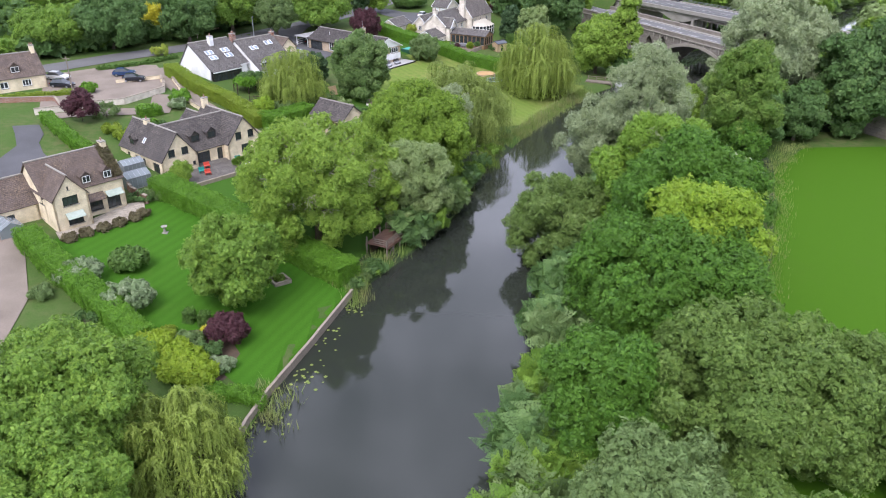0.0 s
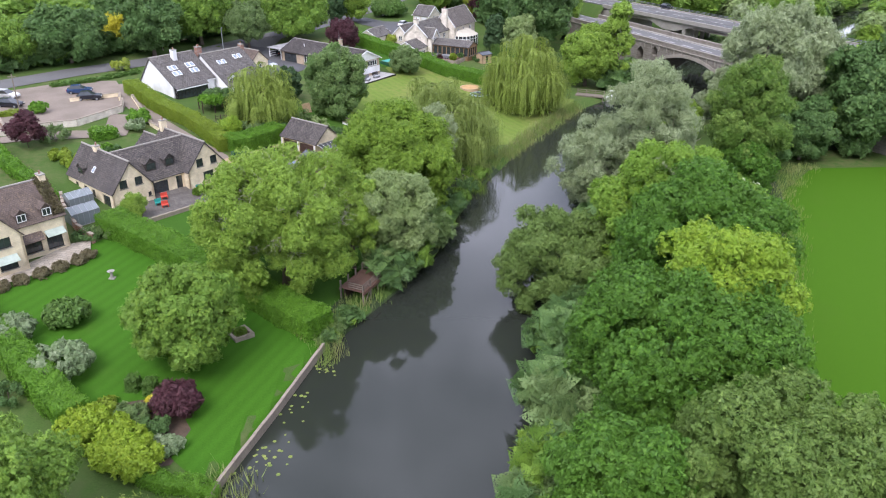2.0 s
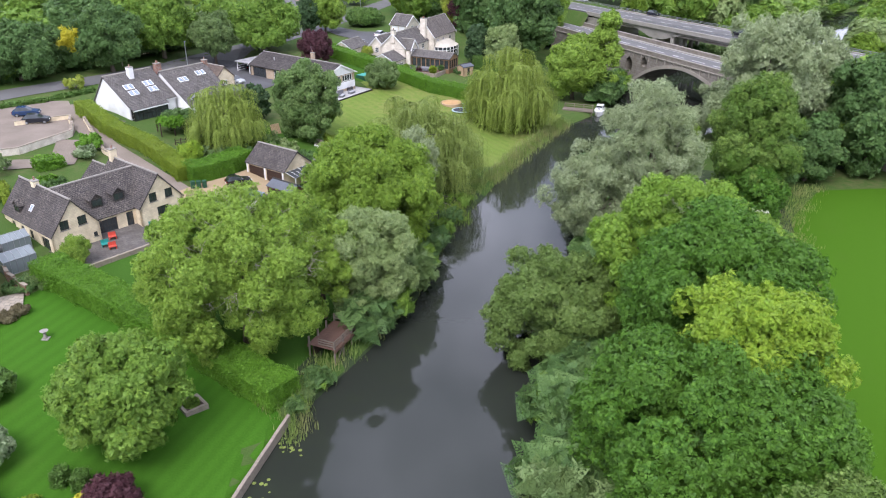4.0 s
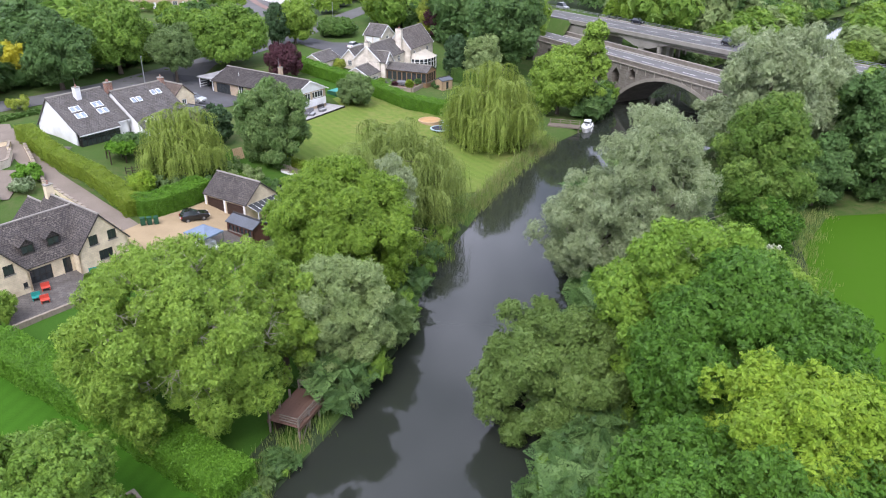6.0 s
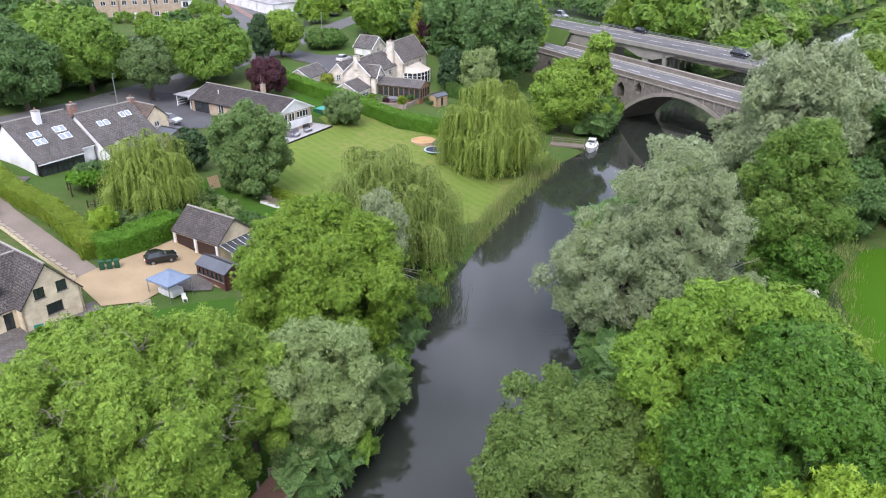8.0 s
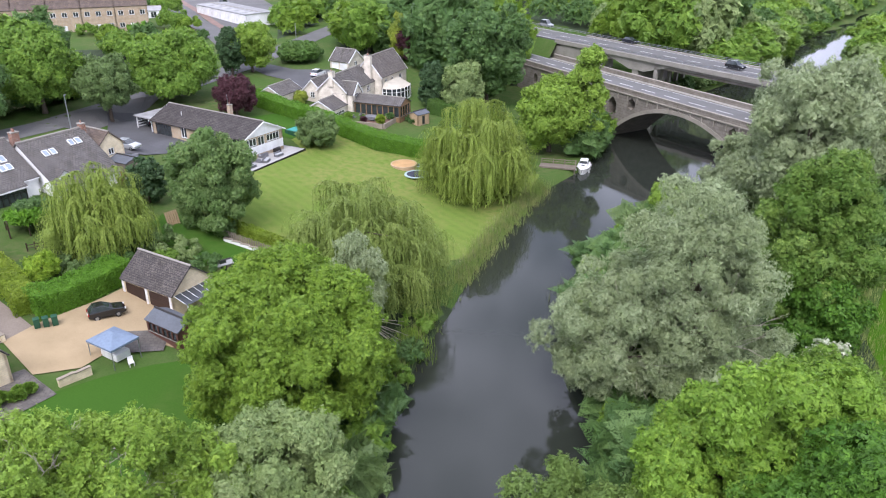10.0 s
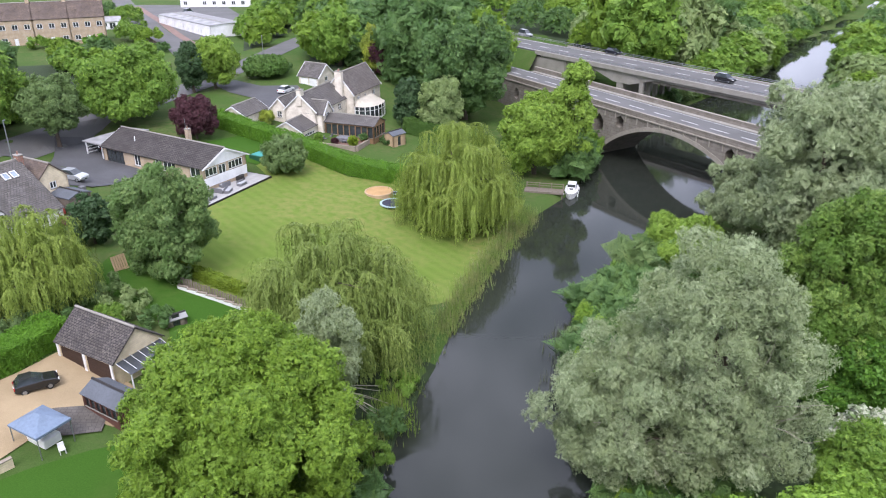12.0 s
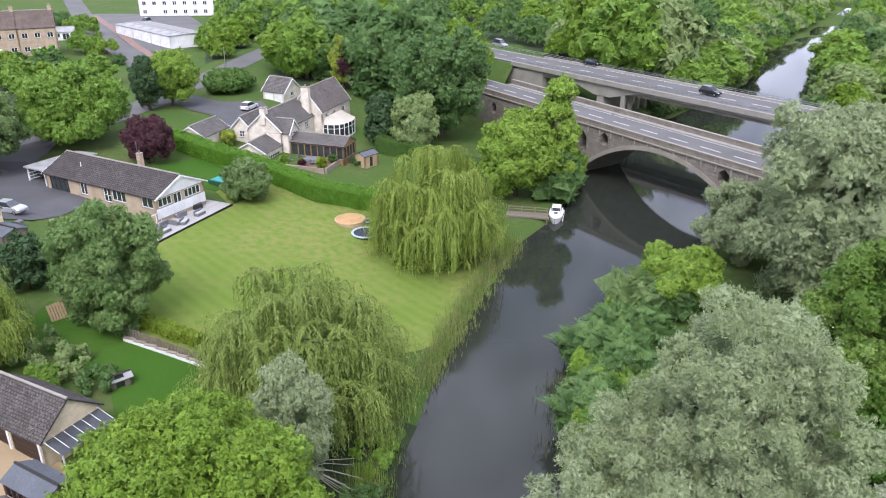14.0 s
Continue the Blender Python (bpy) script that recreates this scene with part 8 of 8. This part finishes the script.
for i in range(7):
    part("baluster", box((3.6 + i * 0.88, 3.9, 0.3), (3.66 + i * 0.88, 3.96, 1.95)), M["white"], dk)
for i in range(6):
    s = thing("outdoor_sofa", 0, 0, 0, "grey rattan outdoor sofa on the deck", "sofa", "deck seats")
    fx, fy = ((6.6, 1.2), (8.2, 3.2), (10.2, 1.1), (12, 3.3), (13.6, 1.3), (9.4, 2.1))[i]
    s.matrix_world = dk.matrix_world @ pose(fx, fy, 0.3, 0, 0, (0, 180, 20, 170, 0, 90)[i])
    part("base", box((-0.8, -0.4, 0.0), (0.8, 0.4, 0.38), bevel=0.03), M["rattan"], s)
    part("backrest", box((-0.8, 0.28, 0.38), (0.8, 0.42, 0.75), bevel=0.03), M["rattan"], s)
    part("cushion", box((-0.74, -0.38, 0.38), (0.74, 0.26, 0.5), bevel=0.04), M["cushion"], s)
bq = thing("covered_barbecue", 0, 0, 0, "round black covered barbecue on the deck", "barbecue")
bq.matrix_world = dk.matrix_world @ pose(15.6, 3.4, 0.3)
part("cover", tube((0, 0, 0), (0, 0, 0.7), 0.8, 0.72, 18), M["dark"], bq)
pool = thing("covered_pool", -8.2, 192.6, gz(-8.2, 192.6), "small raised pool with a turquoise cover", "pool", turn=-40)
part("side_panels", box((-2.2, -1.6, -0.6), (2.2, 1.6, 1.0), bevel=0.04), M["green_bin"], pool)
part("cover", box((-2.0, -1.4, 1.0), (2.0, 1.4, 1.06), bevel=0.02), M["teal"], pool)

# house terraces
lw = thing("low_wall", -36.9, 101.6, 0, "low pale stone wall edging the terrace", "wall", "", "structure")
line = [(-37.4, 101.2), (-32.4, 107.2), (-27.6, 113.6)]
for (ax, ay), (bx, by) in zip(line, line[1:]):
    d = Vector((bx - ax, by - ay, 0))
    n = int(d.length / 1.3)
    for i in range(n):
        p = Vector((ax, ay, 0)) + d * i / n
        m = Matrix.Translation(p - Vector((-36.9, 101.6, 0))) @ Matrix.Rotation(math.atan2(d.y, d.x), 4, "Z")
        z = gz(p.x, p.y)
        part("stone", box((0.01, -0.16, z - 0.5), (d.length / n - 0.01, 0.16, z + 0.62), m), M["edging"], lw)


def wall_run(pts, h, thick, mat, label, z=None):
    ob = thing("garden_wall", pts[0][0], pts[0][1], 0, label, "wall", "", "structure")
    for (ax, ay), (bx, by) in zip(pts, pts[1:]):
        d = Vector((bx - ax, by - ay, 0))
        n = max(1, int(d.length / 1.1))
        for i in range(n):
            p, q = Vector((ax, ay, 0)) + d * i / n, Vector((ax, ay, 0)) + d * (i + 1) / n
            m = Matrix.Translation(p - Vector((*pts[0], 0))) @ Matrix.Rotation(math.atan2(d.y, d.x), 4, "Z")
            g = min(gz(p.x, p.y), gz(q.x, q.y))
            w = part("wall_length", box((0, -thick / 2, g - 0.6), (d.length / n, thick / 2, g + h), m), M[mat], ob)
            part("coping", box((-0.01, -thick / 2 - 0.05, g + h), (d.length / n + 0.01, thick / 2 + 0.05, g + h + 0.08), m), M["edging"], w)


wall_run([(-54.4, 150.4), (-46.8, 137.2), (-38.6, 129.4), (-33, 124.4)], 0.8, 0.35, "stone", "low stone wall along the lane")
wall_run([(-69.4, 124.6), (-57.6, 133.4), (-53.6, 142.6), (-55, 147)], 1.1, 0.35, "pale_stone", "pale stone retaining wall below the yard")
wall_run([(-64.4, 147), (-57, 151.4), (-56, 148.4)], 0.8, 0.3, "stone", "low stone wall in the parking yard")
wall_run([(-82, 130.6), (-70, 133.4), (-66.4, 128)], 0.9, 0.3, "red_brick", "weathered red brick wall below the cottage")
wall_run([(-25.8, 117.6), (-23.6, 119.8)], 0.9, 0.3, "stone", "short stone wall at the terrace end")
wall_run([(-40.8, 96), (-43.8, 98.4), (-47.4, 103.4), (-49, 106.6)], 1.3, 0.3, "red_brick", "brick garden wall between the houses")
wall_run([(-15.6, 149.2), (-11, 146.6), (-7, 144.2)], 0.62, 0.28, "render", "white low wall below the fence")
wall_run([(-78, 186), (-60, 206)], 1.4, 0.35, "stone", "old stone wall under roadside trees")

vf = thing("garden_fence", -42.6, 288, 0, "dark timber fence between back gardens and the road", "fence")
for i in range(26):
    ax, ay = -42.6 - 10.6 * i / 10.8, 288 + 25.4 * i / 10.8
    if i > 9:
        ax, ay = -42.6 - 10.6 * 10 / 10.8 - (i - 10) * 0.96, 288 + 25.4 * 10 / 10.8 + (i - 10) * 2.55
    g = gz(ax, ay)
    q = Matrix.Translation((ax + 42.6, ay - 288, 0)) @ Matrix.Rotation(math.atan2(2.35, -0.95), 4, "Z")
    part("fence_panel", box((0, -0.03, g - 0.3), (2.4, 0.03, g + 1.7), q), M["timber_dark"], vf)
    part("post", box((-0.07, -0.07, g - 0.4), (0.07, 0.07, g + 1.85), q), M["grey_timber"], vf)

# terrace furniture
for x, y, mat, label in ((-36.4, 109.6, "red_plastic", "red plastic garden seat on the terrace"), (-36.6, 107.6, "teal", "teal garden chair on the terrace"), (-32.6, 113.4, "teal", "teal water butt against the wall"), (-35.6, 107.2, "red_plastic", "small red table on the terrace")):
    t = thing("outdoor_chair", x, y, gz(x, y) + 0.16, label, "garden seat", turn=30)
    part("seat", box((-0.45, -0.3, 0.3), (0.45, 0.3, 0.4), bevel=0.03), M[mat], t)
    part("backrest", box((-0.45, 0.24, 0.4), (0.45, 0.3, 0.85), bevel=0.03), M[mat], t)
    for lx in (-0.38, 0.38):
        part("leg", box((lx - 0.04, -0.25, 0), (lx + 0.04, 0.25, 0.3)), M[mat], t)
sw = thing("climbing_frame", -29.6, 109.2, gz(-29.6, 109.2), "blue and white metal garden swing frame", "swing", turn=48)
for x in (-1.3, 1.3):
    for s in (-1, 1):
        part("leg", tube((x, s * 0.8, 0), (x, 0, 2.0), 0.05), M["canvas"], sw)
part("crossbar", tube((-1.35, 0, 2.0), (1.35, 0, 2.0), 0.05), M["white"], sw)
part("seat", box((-0.8, -0.25, 0.5), (0.8, 0.25, 0.58)), M["canvas"], sw)
for x in (-0.75, 0.75):
    part("chain", tube((x, 0, 0.55), (x, 0, 2.0), 0.015), M["metal"], sw)
rp = random.Random(9)
for i in range(16):
    t = rp.uniform(0, 1)
    x, y = -33.2 + t * 6.4 + rp.uniform(-0.3, 0.3), 112.4 + t * 5.6 - rp.uniform(0.2, 1.6)
    p = thing("plant_pot", x, y, gz(x, y) + 0.16, "terracotta pot with a small plant", "plant pot", "terrace pots")
    part("pot", tube((0, 0, 0), (0, 0, 0.32), 0.13, 0.19, 10), M["terracotta"], p)
    c = give(new("plant", crown_mesh("plant", np.random.default_rng(200 + i), 0.26, 0.28, 0.75, lump=0.12, size=0.08, limit=260)), M["mid"])
    c.parent = p
for i, (x, y) in enumerate(((-46.2, 84.0), (-44.9, 85.8), (-43.5, 87.6), (-42.2, 89.4), (-40.9, 91.2), (-40.2, 92.6))):
    shrub(x, y, 0.85, 0.95, "heather", "clipped brownish heather mound before the terrace", "heather_mound", size=0.1)
for i in range(3):
    x, y = -30.9 + 0.75 * i, 127.2 + 0.35 * i
    b = thing("wheelie_bin", x, y, gz(x, y) + 0.12, "dark green wheeled refuse bin", "bin", "refuse bins", turn=25)
    part("body", box((-0.28, -0.33, 0), (0.28, 0.33, 0.95), bevel=0.03), M["green_bin"], b)
    part("lid", box((-0.3, -0.36, 0.95), (0.3, 0.36, 1.03), bevel=0.03), M["green_bin"], b)
    for s in (-1, 1):
        part("wheel", tube((s * 0.22, 0.34, 0.1), (s * 0.3, 0.34, 0.1), 0.1, 0.1, 10), M["rubber"], b)
pp = thing("pallets", -22.6, 153.2, gz(-22.6, 153.2), "stack of pale timber pallets leaning upright", "pallet", turn=40)
for i in range(6):
    part("slat", box((-0.9 + i * 0.3, -0.1, -0.1), (-0.68 + i * 0.3, 0.0, 1.9), Matrix.Rotation(-0.4, 4, "X")), M["wood_pale"], pp)
for z in (0.2, 0.9, 1.6):
    part("bearer", box((-0.9, 0.0, z), (0.85, 0.1, z + 0.1), Matrix.Rotation(-0.4, 4, "X")), M["wood_pale"], pp)
fn = thing("garden_fence", -15.8, 149.6, 0, "dark woven hazel fence along the lawn", "fence")
fpts = [(-16.6, 153.4), (-15.6, 150), (-11.2, 147.2), (-7.4, 145)]
for (ax, ay), (bx, by) in zip(fpts, fpts[1:]):
    d = Vector((bx - ax, by - ay, 0))
    n = int(d.length / 0.35)
    for i in range(n):
        p = Vector((ax, ay, 0)) + d * i / n
        g = gz(p.x, p.y)
        q = p - Vector((-15.8, 149.6, 0))
        part("pale", box((q.x - 0.1, q.y - 0.04, g - 0.3), (q.x + 0.1, q.y + 0.04, g + 1.2 + 0.15 * rp.random())), M["grey_timber"], fn)
pg = thing("pergola", -40.6, 146.6, 7.0, "dark timber pergola beneath a leafy vine", "pergola", turn=30)
for x in (0, 2.2, 4.4):
    for y in (0, 2.6):
        part("post", box((x - 0.08, y - 0.08, -1), (x + 0.08, y + 0.08, 2.2)), M["timber_dark"], pg)
for x in (0, 1.1, 2.2, 3.3, 4.4):
    part("rafter", box((x - 0.05, -0.3, 2.2), (x + 0.05, 2.9, 2.32)), M["timber_dark"], pg)
c = give(new("vine", crown_mesh("vine", np.random.default_rng(91), 2.4, 2.0, 3.0, lump=0.5, size=0.14, limit=5000)), M["hedge"])
c.parent, c.location = pg, (2.2, 1.3, 0)
rf = thing("ranch_fence", -37.6, 143.6, 0, "dark split timber garden fence", "fence", turn=0)
for i in range(9):
    x, y = i * 0.75, i * 0.5
    g = gz(-37.6 + x, 143.6 + y)
    part("post", box((x - 0.06, y - 0.06, g - 0.4), (x + 0.06, y + 0.06, g + 1.1)), M["timber_dark"], rf)
for z in (0.4, 0.8):
    part("rail", tube((0, 0, gz(-37.6, 143.6) + z), (6, 4, gz(-31.6, 147.6) + z), 0.05), M["timber_dark"], rf)


def pole(name, x, y, h, label, category, lamp=False):
    ob = thing(name, x, y, gz(x, y), label, category)
    part("shaft", tube((0, 0, -0.5), (0, 0, h), 0.13, 0.08), M["grey_timber" if not lamp else "metal"], ob)
    if lamp:
        part("lantern", box((-0.1, 0, h - 0.05), (0.1, 0.7, h + 0.08), bevel=0.02), M["metal"], ob)
    else:
        part("crossarm", box((-0.7, -0.05, h - 0.5), (0.7, 0.05, h - 0.38)), M["grey_timber"], ob)


pole("telegraph_pole", -61.8, 192.5, 8, "weathered timber telegraph pole beside the road", "pole")
pole("telegraph_pole", -66, 215, 8, "timber telegraph pole among trees", "pole")
pole("telegraph_pole", -67.8, 136, 7.5, "slim timber pole in the parking yard", "pole")
pole("street_lamp", -13.6, 272, 6, "grey metal street lamp by the road", "street lamp", True)
pole("street_lamp", -47, 190, 6, "grey metal street lamp by the road", "street lamp", True)

# bare pale twigs among the ash leaves
at = [o for o in bpy.data.objects if o.name.startswith("ash_tree")][0]
rt = np.random.default_rng(33)
spots = even_dirs(rt, 70, -0.15)
for e in spots:
    full = (np.abs(e) ** 2.3).sum() ** (-1 / 2.3)
    p = Vector(e * full * np.array([9.0, 9.0, 8.4]) * rt.uniform(0.64, 0.81)) + Vector((0, 0, 8.6))
    bm = bmesh.new()
    o = Vector(e)
    for k in range(7):
        q = p + (o * 0.7 + Vector(rt.normal(0, 0.75, 3))) * rt.uniform(0.35, 0.95)
        add_tube(bm, p, q, 0.028, 0.012, 4)
        for _ in range(2):
            add_tube(bm, q, q + Vector(rt.normal(0, 0.28, 3)) + o * 0.25, 0.014, 0.006, 3)
    part("twig", bm, M["twig"], at)

# pale branches that show through the poplars
for po, hgt, rad in [(o, 19.0, 7.6) if i == 0 else (o, 13.0, 5.8) for i, o in enumerate(sorted((o for o in bpy.data.objects if o.name.startswith("white_poplar")), key=lambda o: o.name)[:2])]:
    for i in range(34):
        e = even_dirs(rt, 34, -0.1)[i]
        bm = bmesh.new()
        p = Vector((0, 0, hgt * 0.38)) + Vector(e) * rad * 0.25
        r = 0.09
        for k in range(4):
            q = p + (Vector(e) * 0.75 + Vector((0, 0, 0.3)) + Vector(rt.normal(0, 0.28, 3))) * rad * 0.24
            add_tube(bm, p, q, r, r * 0.6, 5)
            if k > 0:
                add_tube(bm, p, p + (q - p) * 0.8 + Vector(rt.normal(0, 0.5, 3)), r * 0.5, 0.012, 4)
            p, r = q, r * 0.6
        part("branch", bm, M["twig"], po)

# the pollard's split head, with wands that lean to the water
po = [o for o in bpy.data.objects if o.name.startswith("pollard_willow")][0]
for i in range(16):
    a = rt.uniform(-1.1, 0.5)
    bm = bmesh.new()
    q = Vector((math.cos(a) * rt.uniform(3, 5.4), math.sin(a) * rt.uniform(3, 5.4), rt.uniform(0.8, 2.2)))
    add_tube(bm, (0.2, 0, 3.0), q * 0.5 + Vector((0, 0, 1.9)), 0.06, 0.04, 5)
    add_tube(bm, q * 0.5 + Vector((0, 0, 1.9)), q, 0.04, 0.012, 5)
    part("wand", bm, M["twig"], po)

# ---- the cluttered yard behind the white house ----
yf = thing("panel_fence", -38.4, 170.3, 0, "dark red-brown timber panel fence round a yard", "fence")
for i in range(5):
    ax, ay = -38.4 + 1.9 * i, 170.3 - 1.68 * i
    z = gz(ax + 0.95, ay - 0.84)
    m = Matrix.Translation((1.9 * i, -1.68 * i, 0)) @ Matrix.Rotation(math.atan2(-1.68, 1.9), 4, "Z")
    part("post", box((-0.05, -0.05, z - 0.6), (0.05, 0.05, z + 1.5), m), M["timber_red"], yf)
    for k in range(5):
        part("board", box((0.05, -0.02, z + 0.1 + k * 0.26), (2.48, 0.02, z + 0.33 + k * 0.26), m), M["timber_red"], yf)
for x, y, w, d, h, mat, name, lab in ((-37.4, 172.4, 1.0, 0.7, 0.7, "teal", "garden_crate", "turquoise plastic crate in the yard"), (-36.6, 174.2, 1.2, 0.9, 0.8, "cushion", "covered_barrow", "grey covered barrow beside the shed"),
                                      (-33.4, 168.2, 0.7, 0.6, 0.6, "red_plastic", "plastic_tub", "orange-red plastic tub beside the shed"), (-31.2, 166.2, 1.6, 1.0, 0.7, "rattan", "planter_box", "grey planter box behind the fence"),
                                      (-30.2, 168.6, 1.3, 1.0, 0.8, "wood_pale", "log_pile", "stack of pale sawn logs"), (-33.6, 174.6, 0.8, 0.8, 1.0, "green_bin", "wheeled_bin", "dark green wheeled bin by the forecourt"),
                                      (-32.6, 175.2, 0.8, 0.8, 1.0, "rattan", "wheeled_bin", "grey wheeled bin by the forecourt")):
    o = thing(name, x, y, gz(x, y), lab, name.replace("_", " "), turn=-35)
    part("body", box((-w / 2, -d / 2, -0.2), (w / 2, d / 2, h), bevel=0.05), M[mat], o)
    part("lid", box((-w / 2 - 0.03, -d / 2 - 0.03, h), (w / 2 + 0.03, d / 2 + 0.03, h + 0.07), bevel=0.03), M[mat], o)
blades("water_reeds", [(x + rr.gauss(0, 0.8), y + rr.gauss(0, 1.2)) for x, y in ((47, 159.5), (41.1, 151.3), (35.4, 145.1), (29.2, 137.8), (44, 155)) for _ in range(16)], 1.2, "reed_water", "dark reed clumps standing in the water", "reeds", 45, 24, 0.6, 0.05)
# deck and table of the gabled house
gdk = thing("garden_deck", -0.4, 205.2, 6.1, "brown timber garden deck beside the glazed room", "deck", turn=60.5)
boards(gdk, "board", -1.5, 3.3, -9.5, -0.8, -0.55, M["deck_plain"], 0.3)
part("deck_base", box((-1.5, -9.5, -3.4), (3.3, -0.8, -0.62)), M["timber_dark"], gdk)
gt = thing("covered_table", 0.5 + 0.492 * 1.2 + 0.87 * 4.8, 205.2 + 0.87 * 1.2 - 0.492 * 4.8, 5.58, "garden table under a dark cover", "table", turn=60.5)
part("cover", box((-0.9, -1.3, 0), (0.9, 1.3, 0.85), bevel=0.15), M["rattan"], gt)
tw = thing("terrace_wall", -0.4, 205.2, 6.1, "low buff stone wall round the garden deck", "wall", "", "structure", 60.5)
for i in range(7):
    part("stone", box((-1.9, -9.6 + 1.28 * i, -3.4), (-1.55, -8.36 + 1.28 * i, -0.2 + 0.04 * (i % 2))), M["edging"], tw)
for i in range(5):
    part("stone", box((-1.5 + 1.0 * i, -9.95, -3.4), (-0.54 + 1.0 * i, -9.6, -0.2 + 0.04 * (i % 2))), M["edging"], tw)
for i, (fx, fy, turn) in enumerate(((0.6, -2.2, 0), (2.4, -2.4, 180), (0.4, -6.2, 20), (2.3, -6.6, 200), (1.4, -8.0, 90))):
    c = thing("terrace_chair", 0, 0, 0, "dark woven garden chair on the timber deck", "chair", "terrace chairs")
    c.matrix_world = gdk.matrix_world @ pose(fx, fy, -0.49, 0, 0, turn)
    part("seat", box((-0.28, -0.28, 0.38), (0.28, 0.28, 0.46), bevel=0.02), M["rattan"], c)
    part("backrest", box((-0.28, 0.24, 0.46), (0.28, 0.31, 0.98), bevel=0.02), M["rattan"], c)
    for lx in (-0.24, 0.24):
        for ly in (-0.24, 0.24):
            part("leg", box((lx - 0.025, ly - 0.025, 0.0), (lx + 0.025, ly + 0.025, 0.38)), M["dark"], c)
for fx, fy, r, h, leaf, lab in ((-0.9, -1.6, 0.6, 1.3, "mid", "leafy green pot plant on the timber deck"), (-0.8, -8.7, 0.7, 1.5, "hedge_gold", "yellow-green pot shrub on the timber deck"),
                                (2.7, -9.0, 0.6, 1.2, "deep", "dark green pot shrub on the timber deck"), (-0.9, -5.0, 0.5, 0.9, "copper", "purple-leaved pot plant on the timber deck")):
    p = thing("pot_plant", 0, 0, 0, lab, "pot plant", "deck pot plants")
    p.matrix_world = gdk.matrix_world @ pose(fx, fy, -0.49)
    part("pot", tube((0, 0, 0), (0, 0, 0.45), 0.22, 0.3, 12), M["terracotta"], p)
    c = give(new("foliage", crown_mesh("foliage", np.random.default_rng(int(900 + fy * 10)), r, 0.4, h, lump=0.2, size=0.12, limit=700)), M[leaf])
    c.parent = p
